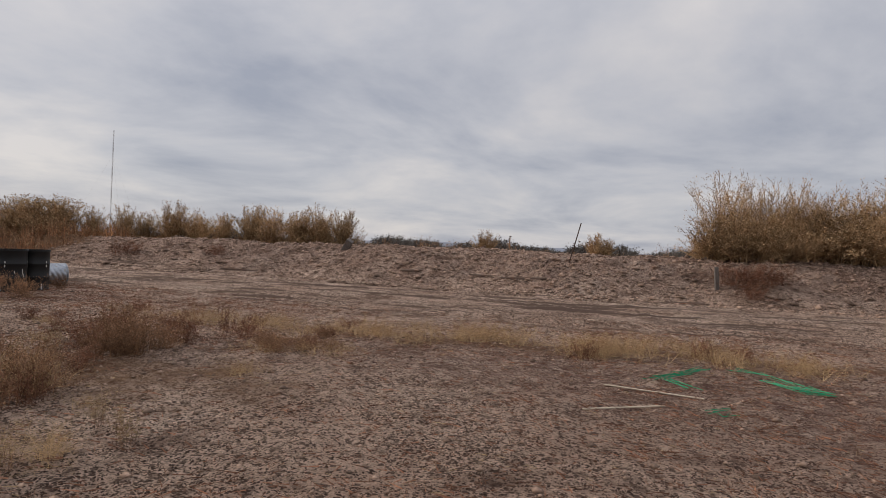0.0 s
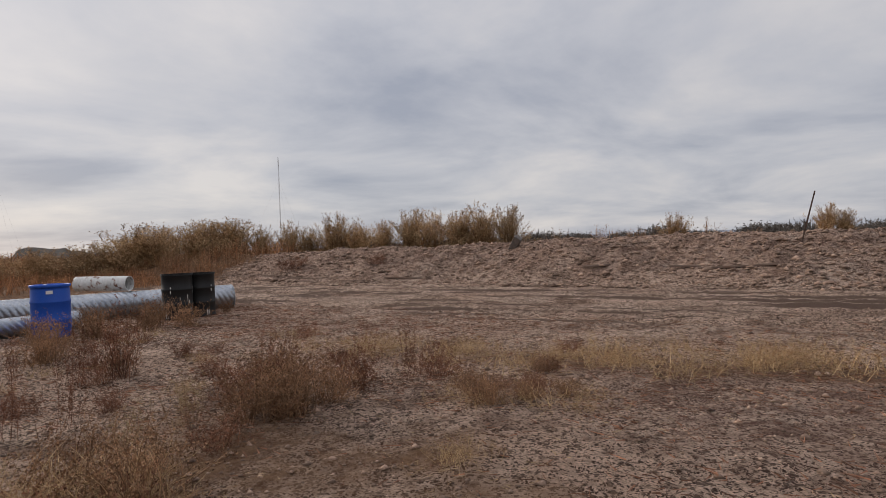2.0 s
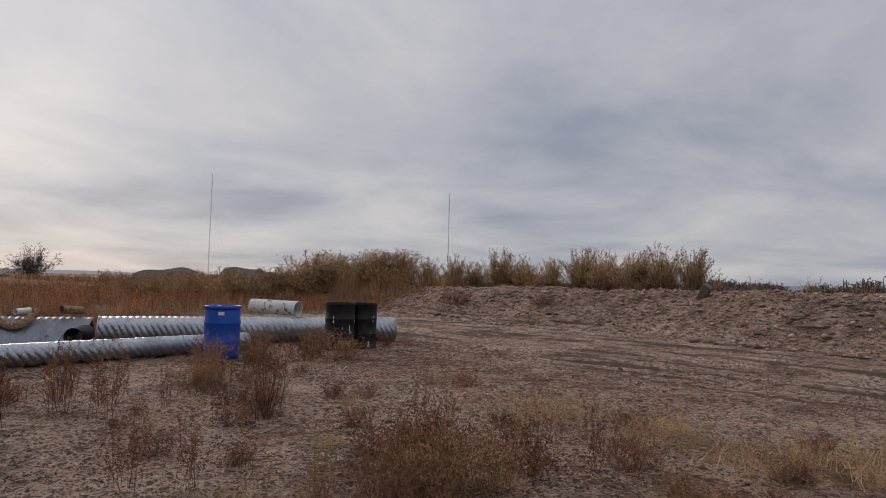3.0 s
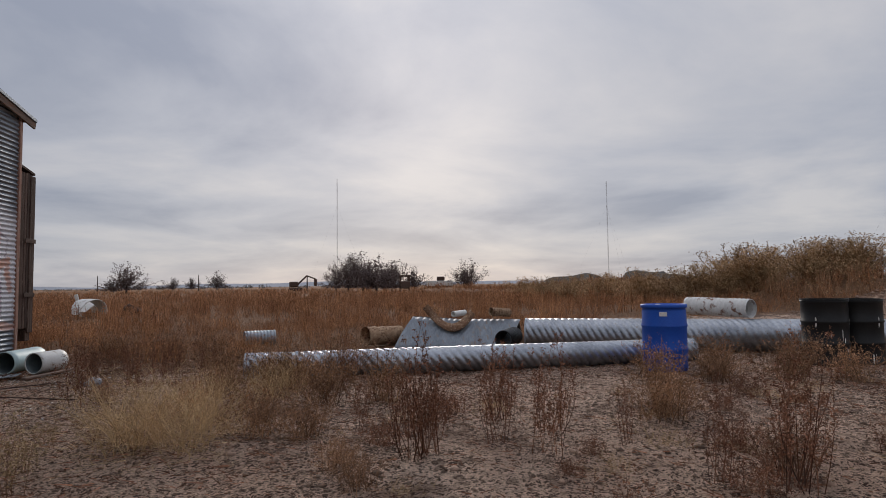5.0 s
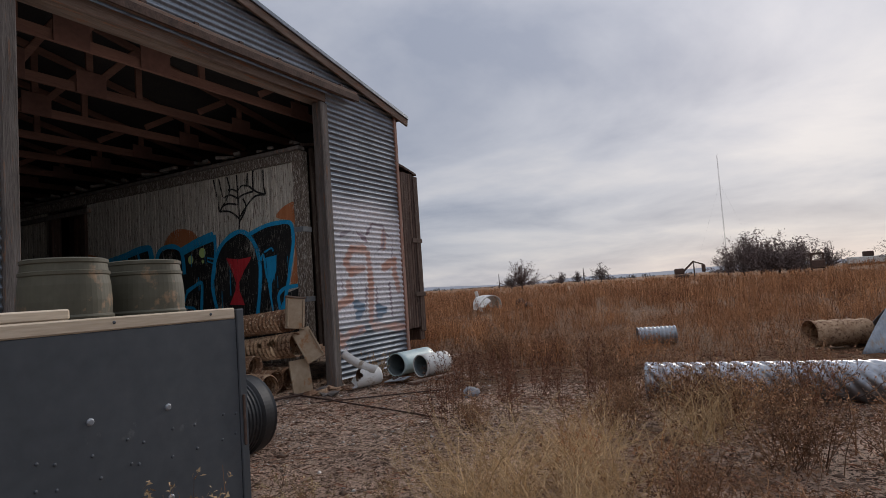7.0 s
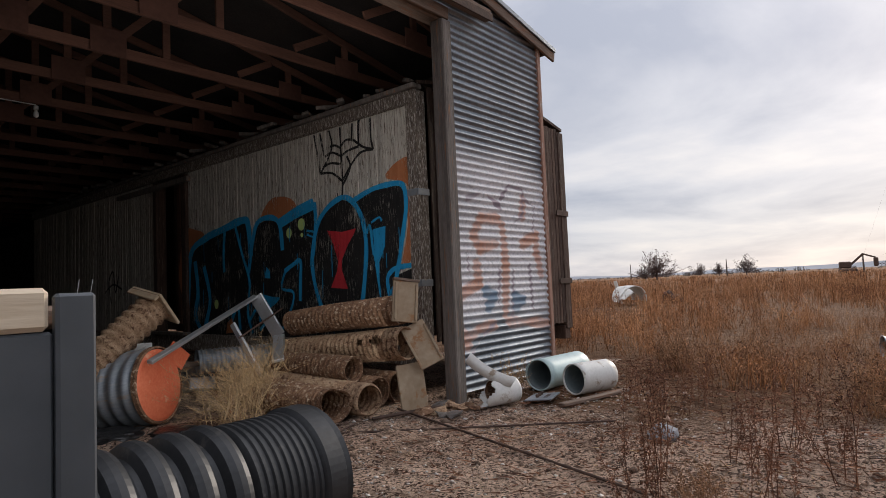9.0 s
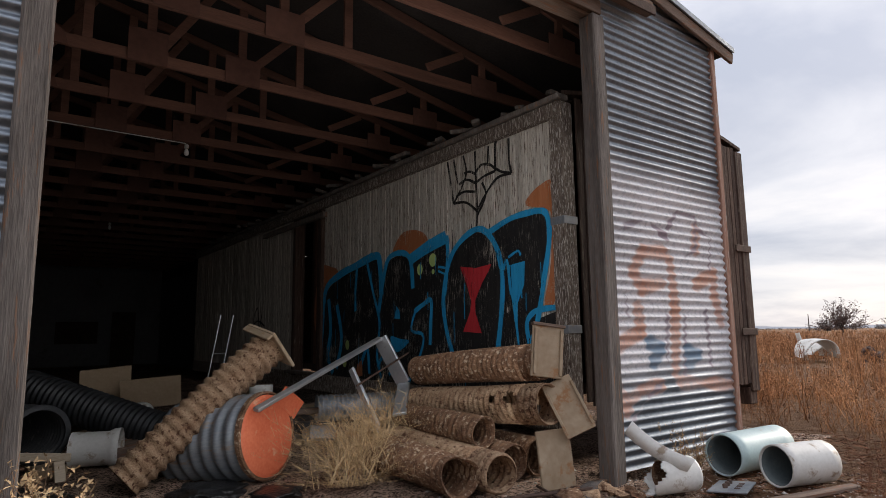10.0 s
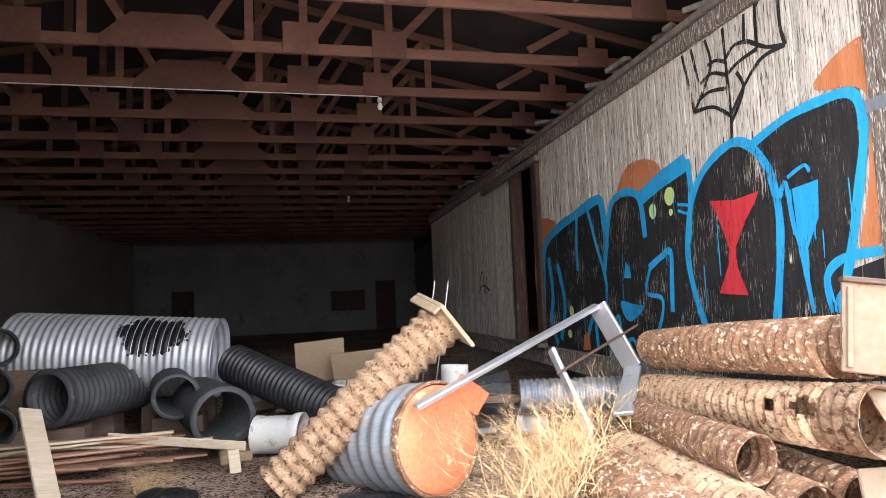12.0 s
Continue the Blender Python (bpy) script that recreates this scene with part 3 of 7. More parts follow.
def litter_mask(x, y):
    """How far the soil is covered in dead weed litter."""
    f = smooth01(14.5, 19.0, -x + 0.5 * np.clip(3 - y, 0, 4)) * (1 - smooth01(8.5, 12.0, y) * (1 - smooth01(22, 28, -x)))
    f = np.maximum(f, smooth01(24.5, 27.0, y))
    f = np.maximum(f, 0.55 * np.exp(-((x + 5.5) ** 2 / 10 + (y - 4.3) ** 2 / 3)))
    f = np.maximum(f, 0.5 * np.exp(-((y - 8.6 - 0.08 * x) ** 2 / 0.8)) * smooth01(-8, -6, x))
    f = np.maximum(f, 0.5 * np.exp(-((x + 11.8) ** 2 / 3 + (y - 1.4) ** 2 / 2)))
    inside = (x < -8.2) & (x > -18) & (y < -2.6) & (y > -29)
    return np.where(inside, 0.0, f)


def churned_mask(x, y):
    """Dark reddish soil churned up by wheels and feet."""
    f = np.exp(-((x - 2.0) ** 2 / 9 + (y - 6.0) ** 2 / 7)) + 0.9 * np.exp(-((x + 2.2) ** 2 / 5 + (y - 6.6) ** 2 / 0.8)) + 0.6 * np.exp(-((x + 3.4) ** 2 / 6 + (y - 8.0) ** 2 / 0.5))
    f = f + 0.55 * smooth01(-4.4, -2.0, y - berm_line(x)) * (1 - smooth01(0.5, 3, y - berm_line(x)))
    return np.clip(f, 0, 0.85)


def build_ground():
    def axis(lo, hi, step, reach, grow=1.22):
        a = list(np.arange(lo, hi + 1e-6, step))
        d, p = step, hi
        while p < reach:
            d *= grow
            p += d
            a.append(p)
        d, p = step, lo
        while p > -reach:
            d *= grow
            p -= d
            a.insert(0, p)
        return np.array(a)

    xs, ys = axis(-20, 6, 0.09, 3200, 1.18), axis(-5, 24.5, 0.09, 3200, 1.18)
    X, Y = np.meshgrid(xs, ys, indexing="ij")
    Z = height(X, Y)
    V = np.stack([X, Y, Z], -1).reshape(-1, 3)
    nx, ny = len(xs), len(ys)
    i, j = np.meshgrid(np.arange(nx - 1), np.arange(ny - 1), indexing="ij")
    a = (i * ny + j).ravel()
    T = np.concatenate([np.stack([a, a + ny, a + ny + 1], 1), np.stack([a, a + ny + 1, a + 1], 1)])
    me = tri_mesh("ground", V, T, [M_SOIL])
    me.polygons.foreach_set("use_smooth", np.ones(len(me.polygons), bool))
    for nm, fn in (("litter", litter_mask), ("road", road_mask), ("churned", churned_mask)):
        at = me.attributes.new(nm, "FLOAT", "POINT")
        at.data.foreach_set("value", fn(V[:, 0], V[:, 1]).astype(np.float32))
    tagged(new("ground", me), "dry sandy soil with a rutted dirt road and an earth berm", "ground", kind="structure")


build_ground()


def gz(x, y):
    return float(height(x, y))


# ---- shed ----
FRONT, BACK, XR, XL, RIDGE = -2.80, -28.6, -16.36, -4.18, -10.27
EAVE, SLOPE = 4.12, 0.2
OPEN_R, OPEN_L, HEAD = -14.48, -10.69, 3.88


def roof_z(x):
    return EAVE + SLOPE * (abs(XR - RIDGE) - abs(x - RIDGE))


PITCH, DEEP = 0.076, 0.012
def chain(*P):
    return [(P[i], P[i + 1]) for i in range(len(P) - 1)]


SALMON = (chain((-15.46, 1.36), (-15.40, 0.80)) + chain((-15.33, 1.86), (-15.03, 1.87), (-14.86, 1.67), (-14.99, 1.54), (-15.29, 1.59)) + chain((-14.92, 1.36), (-14.94, 1.17), (-14.65, 1.07))
          + chain((-15.47, 0.72), (-16.30, 0.66)) + chain((-15.20, 0.71), (-14.91, 0.69), (-14.70, 0.60)) + chain((-16.15, 1.47), (-16.19, 1.25)) + chain((-15.82, 1.60), (-16.14, 1.72), (-16.11, 1.48))
          + chain((-15.42, 1.80), (-15.46, 1.36)) + chain((-14.62, 0.69), (-14.72, 0.55)) + chain((-15.88, 2.12), (-15.84, 1.94)))
BLUE = chain((-15.06, 1.08), (-15.22, 1.02), (-15.11, 0.92)) + chain((-15.62, 1.00), (-15.79, 0.95), (-15.64, 0.88))
VIOLET = (chain((-15.44, 2.11), (-15.58, 2.26), (-15.88, 2.24), (-15.85, 1.94), (-15.64, 1.83)) + chain((-15.88, 2.14), (-16.12, 2.06), (-16.06, 1.75)) + chain((-14.80, 2.05), (-15.10, 2.15), (-15.40, 2.0))
          + chain((-14.77, 0.45), (-15.00, 0.63), (-15.28, 0.76), (-15.33, 1.30)) + chain((-15.60, 1.30), (-15.56, 0.80)) + chain((-14.75, 1.75), (-14.78, 1.30)) + chain((-15.95, 1.35), (-15.98, 0.85)))


def seg_dist(px, pz, s):
    (ax, az), (bx, bz) = s
    t = np.clip(((px - ax) * (bx - ax) + (pz - az) * (bz - az)) / ((bx - ax) ** 2 + (bz - az) ** 2), 0, 1)
    return np.hypot(px - ax - t * (bx - ax), pz - az - t * (bz - az))


def siding_sheet(parent, z0, z1, left, right, step, painted=False, lap=0.0):
    """One horizontally ribbed sheet; left(z) and right(z) give its ends."""
    zs = np.arange(z0, z1 + 1e-6, PITCH / 8)
    cols = max(1, int((right((z0 + z1) / 2) - left((z0 + z1) / 2)) / step))
    V, F = [], []
    ts = np.linspace(0, 1, cols + 1)
    for z in zs:
        l, r = left(z), max(left(z) + 0.001, right(z))
        y = FRONT + DEEP * math.cos(2 * math.pi * z / PITCH) + lap * (z - z0) / (z1 - z0)
        for t in ts:
            V.append((l + t * (r - l), y, z))
    n = cols + 1
    for k in range(len(zs) - 1):
        for c in range(cols):
            F.append((k * n + c, k * n + c + 1, (k + 1) * n + c + 1, (k + 1) * n + c))
    me = mesh_of("corrugated_sheet", V, F, [M_SPRAY], True)
    if painted:
        P = np.array(V)
        x, z = P[:, 0], P[:, 2]
        jit = 0.02 * wobble(x, z, 9, 3)
        soft = lambda a, b, v: 1 - smooth01(a, b, v)
        cover = soft(2.35, 2.75, z + 0.14 * wobble(x, z, 2.6, 8)) * smooth01(0.62, 0.95, z + 0.15 * wobble(x, z, 2.2, 9)) * (0.92 + 0.2 * wobble(x, z, 3.1, 14))
        cover = np.clip(cover, 0, 0.95)
        col = np.tile(np.array((0.74, 0.72, 0.74)), (len(P), 1))
        for strokes, w, c in ((SALMON, 0.062, (0.58, 0.31, 0.22)), (VIOLET, 0.018, (0.34, 0.27, 0.31)), (BLUE, 0.06, (0.17, 0.26, 0.36))):
            for st in strokes:
                hit = soft(w * 0.7, w * 1.35, seg_dist(x, z, st) + jit) * (0.85 + 0.15 * wobble(x, z, 8, 6))
                hit = np.clip(hit, 0, 1)
                col = col * (1 - hit[:, None]) + np.array(c) * hit[:, None]
                cover = np.maximum(cover, 0.92 * hit)
        ca, cc = me.attributes.new("cover", "FLOAT", "POINT"), me.attributes.new("spray", "FLOAT_COLOR", "POINT")
        ca.data.foreach_set("value", cover.astype(np.float32))
        cc.data.foreach_set("color", np.concatenate([col, np.ones((len(P), 1))], 1).astype(np.float32).ravel())
    return part("corrugated_sheet", me, None, parent)


def build_shed():
    front = thing("wall_front", pose(0, 0, 0), "galvanised corrugated shed front with a wide open doorway", "wall", kind="structure")
    edges = np.arange(0.08, EAVE + 0.01, 0.608)
    for k in range(len(edges)):
        z0, z1 = edges[k] - (0.03 if k else 0), min(edges[k] + 0.608, 4.02)
        if z1 - z0 < 0.05:
            continue
        siding_sheet(front, z0, z1, lambda z: XR, lambda z: OPEN_R - 0.14, 0.0125 if z0 < 2.7 else 0.05, z0 < 2.7, 0.004)
        siding_sheet(front, z0, z1, lambda z: OPEN_L + 0.12, lambda z: XL, 0.08, False, 0.004)
    top = roof_z(RIDGE)
    for z0 in (4.0, 4.54, 5.08):
        z1 = min(z0 + 0.57, top - 0.01)
        lf = lambda z: XR if z < EAVE else RIDGE - (top - z) / SLOPE
        rt = lambda z: XL if z < EAVE else RIDGE + (top - z) / SLOPE
        siding_sheet(front, z0, z1, lf, rt, 0.1, False, 0.004)
    # backing studs keep the sheet from being paper-thin
    for x in (XR + 0.06, -15.5, -9.4, -7.6, -5.8, XL - 0.08):
        part("stud", box(x - 0.045, x + 0.045, FRONT - 0.12, FRONT - 0.022, 0.0, min(4.0, roof_z(x)), 0.005), M_WOOD, front)
    part("girt", box(XR + 0.11, OPEN_R - 0.15, FRONT - 0.07, FRONT - 0.024, 2.9, 3.0), M_WOODX, front)
    for z in (0.6, 1.9, 3.0):
        part("girt", box(-9.35, -7.65, FRONT - 0.07, FRONT - 0.024, z, z + 0.1), M_WOODX, front)
    part("door_post", box(OPEN_R - 0.145, OPEN_R, FRONT - 0.13, FRONT + 0.035, -0.03, HEAD, 0.012), M_WOOD, front, "grey split timber post with reddish patches")
    part("door_post", box(OPEN_L, OPEN_L + 0.13, FRONT - 0.02, FRONT + 0.035, -0.03, HEAD, 0.012), M_WOOD, front)
    part("door_post", box(-10.34, -10.20, FRONT + 0.018, FRONT + 0.06, -0.03, HEAD, 0.012), M_WOOD, front, "cracked brown timber nailed over the sheets")
    part("header", box(OPEN_R - 0.16, OPEN_L + 0.14, FRONT - 0.20, FRONT - 0.022, HEAD, HEAD + 0.2, 0.012), M_WOODX, front)
    part("corner_trim", box(XR - 0.05, XR + 0.02, FRONT - 0.03, FRONT + 0.03, 0.05, EAVE - 0.02, 0.006), M_REDTRIM, front, "reddish weathered corner board")
    for s, x1 in ((-1, XR), (1, XL)):
        a, b = (RIDGE, FRONT + 0.03, top + 0.0), (x1 + s * 0.32, FRONT + 0.03, roof_z(x1) - SLOPE * 0.32)
        part("barge_board", beam((a[0], a[1] + 0.04, a[2] - 0.03), (b[0], b[1] + 0.04, b[2] - 0.03), 0.12, 0.035, 90), M_WOODX, front, "dark board under the roof edge")
    # sliding-door track over the opening
    track = thing("door_track", pose(0, 0, 0), "rusty steel sliding-door track hung on brackets over the doorway", "door track")
    part("channel", box(-15.2, -5.4, FRONT + 0.062, FRONT + 0.15, 4.03, 4.15, 0.008), M_WOODX, track)
    part("lip", box(-15.2, -5.4, FRONT + 0.15, FRONT + 0.17, 4.01, 4.10, 0.004), M_IRON, track)
    for x in np.arange(-14.9, -5.5, 0.62):
        part("bracket", box(x - 0.03, x + 0.03, FRONT + 0.02, FRONT + 0.10, 4.15, 4.21), M_IRON, track)
    # timber lining under the track
    part("hanging_board", box(-14.6, -10.3, FRONT - 0.018, FRONT + 0.03, HEAD + 0.01, 4.02, 0.006), M_WOODX, track)
    # side and back walls
    wl = tagged(part("wall_left", box(XL - 0.06, XL + 0.06, BACK, FRONT - 0.024, -0.05, roof_z(XL) + 0.03, 0), M_DIMWALL), "dark boarded inner wall of the shed", "wall", kind="structure")
    # the upper wall takes the same shade-darkened boards as the roof
    tagged(part("wall_right", box(XR - 0.06, XR + 0.04, BACK, FRONT - 0.13, 3.55, roof_z(XR) + 0.03, 0), M_ROOFSHADE), "boarded shed wall above the freight car, under-roof shade in its colour", "wall", kind="structure")
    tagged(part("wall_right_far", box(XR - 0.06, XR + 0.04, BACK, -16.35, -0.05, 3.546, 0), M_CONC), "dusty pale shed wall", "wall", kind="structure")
    bw = thing("wall_back", pose(0, 0, 0), "pale dusty back wall with a narrow gap of daylight", "wall", kind="structure")
    gx0, gx1, gz0, gz1 = -13.55, -12.70, 1.37, 1.42
    for b in ((XR - 0.06, gx0, -0.05, 4.1), (gx1, XL + 0.06, -0.05, 4.1), (gx0 + 0.001, gx1 - 0.001, -0.05, gz0), (gx0 + 0.001, gx1 - 0.001, gz1, 4.1)):
        part("wall_section", box(b[0], b[1], BACK - 0.1, BACK, b[2], b[3], 0), M_CONC, bw)
    gp = ((XR - 0.06, 4.102), (XL + 0.06, 4.102), (XL + 0.06, 4.16), (RIDGE, top + 0.05), (XR - 0.06, 4.16))
    part("gable", ([(x, BACK, z) for x, z in gp] + [(x, BACK - 0.1, z) for x, z in gp], [(0, 1, 2, 3, 4), (9, 8, 7, 6, 5)] + [(i, i + 5, (i + 1) % 5 + 5, (i + 1) % 5) for i in range(5)]), M_ROOFSHADE, bw)
    # roof
    V, F = [], []
    for s, x1 in ((-1, XR), (1, XL)):
        xe = x1 + s * 0.30
        k = len(V)
        for y in (BACK - 0.2, FRONT + 0.09):
            for x, z in ((RIDGE, top), (xe, roof_z(xe))):
                V += [(x, y, z + 0.02), (x, y, z + 0.07)]
        F += [tuple(k + q for q in f) for f in ((0, 2, 6, 4), (1, 5, 7, 3), (0, 1, 3, 2), (4, 6, 7, 5), (2, 3, 7, 6), (0, 4, 5, 1))]
    tagged(new("roof", mesh_of("roof", V, F, M_ROOFSHADE)), "low-pitched shed roof with a thin dark edge", "roof", kind="structure")
    for s, x1 in ((-1, XR), (1, XL)):
        xe = x1 + s * 0.32
        cap = tagged(part("roof_edge", beam((RIDGE, FRONT + 0.10, top + 0.05), (xe, FRONT + 0.10, roof_z(xe) + 0.05), 0.06, 0.02, 90), M_GALV), "bent galvanised strip along the roof edge", "roof trim", kind="structure")
    # trusses
    tr = thing("roof_truss", pose(0, -3.6, 0), "brown timber roof truss with plywood gussets", "truss", "roof trusses")
    cz = 3.90
    part("bottom_chord", box(XR + 0.05, XL - 0.08, -0.02, 0.02, cz, cz + 0.12), M_TRUSS, tr)
    for s, x1 in ((-1, XR), (1, XL)):
        xa = x1 - s * 0.1
        part("top_chord", beam((RIDGE, 0, top - 0.06), (xa, 0, roof_z(xa) - 0.06), 0.10, 0.04, 90), M_TRUSS, tr)
        for d in (0.80, 1.36, 2.28, 2.95, 4.70):
            part("web_post", box(RIDGE + s * d - 0.045, RIDGE + s * d + 0.045, -0.018, 0.018, cz + 0.12, roof_z(RIDGE + d) - 0.1), M_TRUSS, tr)
        for d0, d1 in ((0.35, 0.95), (1.45, 1.95), (2.35, 2.9), (3.9, 4.4)):
            part("web_brace", beam((RIDGE + s * d0, 0.019, cz + 0.16), (RIDGE + s * d1, 0.019, roof_z(RIDGE + d1) - 0.12), 0.09, 0.03, 90), M_TRUSS, tr)
        for d, w, h in ((1.33, 0.185, 0.34), (2.28, 0.19, 0.29), (4.70, 0.19, 0.22)):
            part("gusset", box(RIDGE + s * d - w, RIDGE + s * d + w, 0.036, 0.048, cz - 0.005, cz + h, 0.003), M_PLY, tr)
    prof = [(-0.65, -0.005), (0.65, -0.005), (0.62, 0.11), (0.34, 0.35), (-0.34, 0.35), (-0.62, 0.11)]
    V = [(RIDGE + px, 0.036, cz + pz) for px, pz in prof] + [(RIDGE + px, 0.048, cz + pz) for px, pz in prof]
    part("gusset", (V, [tuple(range(6)), tuple(reversed(range(6, 12)))] + [(i, i + 6, (i + 1) % 6 + 6, (i + 1) % 6) for i in range(6)]), M_PLY, tr, "wide plywood splice at mid-span")
    for k in range(1, 20):
        copy_thing(tr, pose(0, -3.6 - 1.22 * k, 0))
    tagged(part("lamp_cable", join(beam((-4.6, -8.41, 3.893), (-8.6, -8.42, 3.890), 0.012, 0.012, 0, 0), beam((-8.6, -8.42, 3.890), (-12.56, -8.50, 3.893), 0.012, 0.012, 0, 0)), M_PVCW), "thin white cable stapled under a truss", "cable")
    for y in (-8.55, -15.9):
        lamp = thing("light_bulb", pose(-12.58, y, 3.9), "bare white bulb in a holder under a truss", "light bulb", "bulbs")
        part("socket", lathe([(0.012, 0.0), (0.03, -0.01), (0.032, -0.06), (0.022, -0.07)], 14), M_PVCW, lamp, "white lamp holder")
        part("bulb", lathe([(0.014, -0.065), (0.03, -0.10), (0.036, -0.13), (0.028, -0.16), (0.008, -0.172)], 16), M_GLASS, lamp, smooth=True)
        part("cord", beam((0, 0, 0.0), (0.28, 0.1, 0.5), 0.008, 0.008), M_IRON, lamp)


build_shed()

# ---- wooden freight car inside the shed ----
CARX, CARY0, CARY1, CARZ0, CARZ1 = -14.72, -3.40, -16.2, 0.50, 3.36


def build_car():
    car = thing("freight_car", pose(CARX, CARY0, 0), "old wooden freight car body with peeling white boards and graffiti", "freight car")
    W = 3.25
    loc = lambda x0, x1, y0, y1, z0, z1, b=0.004: box(x0 - CARX, x1 - CARX, y0 - CARY0, y1 - CARY0, z0, z1, b)
    door0, door1 = -8.55, -9.6
    part("inner_frame", join(loc(CARX - W + 0.1, CARX - 0.13, CARY1 + 0.1, CARY0 - 0.1, CARZ0 + 0.1, CARZ0 + 0.2, 0), loc(CARX - 0.13, CARX - 0.05, door0 + 0.06, CARY0 - 0.06, CARZ0 + 0.1, CARZ1 - 0.1, 0), loc(CARX - 0.13, CARX - 0.05, CARY1, door1 - 0.06, CARZ0 + 0.1, CARZ1 - 0.1, 0)), M_OXIDE, car)
    part("far_side", loc(CARX - W, CARX - W + 0.06, CARY1, CARY0 - 0.06, CARZ0, CARZ1 + 0.05, 0), M_OXIDE, car)
    part("far_end", loc(CARX - W + 0.061, CARX - 0.06, CARY1 - 0.02, CARY1 + 0.04, CARZ0, CARZ1 + 0.075, 0), M_OXIDE, car)
    part("far_gable", loc(CARX - W + 0.35, CARX - 0.35, CARY1 + 0.001, CARY1 + 0.039, CARZ1 + 0.0755, CARZ1 + 0.20, 0), M_OXIDE, car)
    part("sill_beam", loc(CARX - 0.16, CARX + 0.015, CARY1, CARY0, CARZ0 - 0.2, CARZ0 + 0.06, 0.01), M_BARE, car)
    part("sill_beam", loc(CARX - W, CARX - W + 0.16, CARY1, CARY0, CARZ0 - 0.2, CARZ0 - 0.002, 0.01), M_OXIDE, car)
    part("top_rail", loc(CARX - 0.10, CARX + 0.05, CARY1, CARY0 + 0.02, CARZ1 - 0.17, CARZ1 - 0.02, 0.012), M_BARE, car, "split bare top rail with flaking paint")
    part("fascia", loc(CARX - 0.06, CARX + 0.09, CARY1, CARY0 + 0.06, CARZ1 - 0.02, CARZ1 + 0.035, 0.01), M_WOOD, car)
    # slightly cambered roof
    V, F, n = [], [], 9
    for k, y in enumerate((CARY1, CARY0 + 0.03)):
        for dz in (0, 0.04):
            for i in range(n):
                t = i / (n - 1)
                V.append((-t * W, y - CARY0, CARZ1 + 0.04 + 0.22 * math.sin(math.pi * t) + dz))
    for i in range(n - 1):
        F += [(i, i + 1, 2 * n + i + 1, 2 * n + i), (n + i, 3 * n + i, 3 * n + i + 1, n + i + 1), (i, n + i, n + i + 1, i + 1), (2 * n + i, 2 * n + i + 1, 3 * n + i + 1, 3 * n + i)]
    part("roof", (V, F), M_OXIDE, car)
    part("corner_post", loc(CARX - 0.14, CARX + 0.03, CARY0 - 0.13, CARY0 + 0.03, CARZ0 - 0.2, CARZ1 - 0.02, 0.012), M_BARE, car, "corner post of bare split wood with paint remnants")
    part("corner_post", loc(CARX - W - 0.03, CARX - W + 0.14, CARY0 - 0.16, CARY0 + 0.03, CARZ0 - 0.05, CARZ1 + 0.02, 0.012), M_OXIDE, car)
    for z in (2.16, 1.16):
        part("iron_strap", loc(CARX - 0.15, CARX + 0.034, CARY0 - 0.14, CARY0 + 0.034, z, z + 0.075, 0.003), M_DULL, car, "pale galvanised corner plate")
        part("iron_strap", loc(CARX - W - 0.045, CARX - W + 0.3, CARY0 + 0.032, CARY0 + 0.046, z - 0.05, z + 0.03, 0.004), M_IRON, car)
    part("door_post", loc(CARX - 0.12, CARX + 0.06, door0 - 0.10, door0 + 0.05, CARZ0, CARZ1 - 0.18, 0.01), M_OXIDE, car)
    part("door_post", loc(CARX - 0.12, CARX + 0.06, door1 - 0.05, door1 + 0.07, CARZ0, CARZ1 - 0.18, 0.01), M_OXIDE, car)
    part("door_rail", loc(CARX + 0.055, CARX + 0.13, door1 - 1.4, door0 + 0.25, CARZ1 - 0.34, CARZ1 - 0.26, 0.006), M_WOOD, car)
    part("door_sill", loc(CARX + 0.02, CARX + 0.16, door1 - 0.1, door0 + 0.1, CARZ0 + 0.04, CARZ0 + 0.09, 0.006), M_WOOD, car)
    part("door_board", loc(CARX - 0.30, CARX - 0.26, door1 + 0.07, door0 - 0.10, CARZ0 + 0.06, CARZ1 + 0.03, 0.006), M_OXIDE, car)
    part("door_batten", loc(CARX - 0.16, CARX - 0.10, -9.1, -9.0, CARZ0 + 0.2, CARZ1 - 0.2, 0.006), M_TRUSS, car)
    # debris along the roof edge
    rg = random.Random(5)
    for k in range(46):
        y, s = -3.45 - 0.26 * k - rg.uniform(0, 0.2), rg.uniform(0.03, 0.17)
        m = pose(-rg.uniform(-0.02, 0.25), y - CARY0, CARZ1 + 0.11 + s * 0.15, rg.uniform(-15, 15), rg.uniform(-20, 20), rg.uniform(0, 180))
        part("roof_debris", moved(box(-s, s, -0.05, 0.05, -0.02, 0.03, 0.008), m), M_WOOD, car)
    # boards: one mesh for each of a few widths, laid side by side
    bw = 0.083
    me_w = mesh_of("board", *box(0, 0.024, -bw / 2 + 0.002, bw / 2 - 0.002, CARZ0 + 0.03, CARZ1 - 0.16, 0.005), M_BOARD)
    me_o = mesh_of("board", *box(-bw / 2 + 0.002, bw / 2 - 0.002, 0, 0.024, CARZ0 + 0.03, CARZ1 + 0.04, 0.005), M_OXIDE)
    y = -3.575
    k = 0
    while y > CARY1:
        if not (door1 - 0.06 < y < door0 + 0.06):
            part("board", me_w, None, car, m=pose(-0.024 + rg.uniform(-0.003, 0.003), y - CARY0, rg.uniform(-0.012, 0.012), 0, 0, rg.uniform(-0.8, 0.8)))
        y -= bw
    x = -W + 0.19
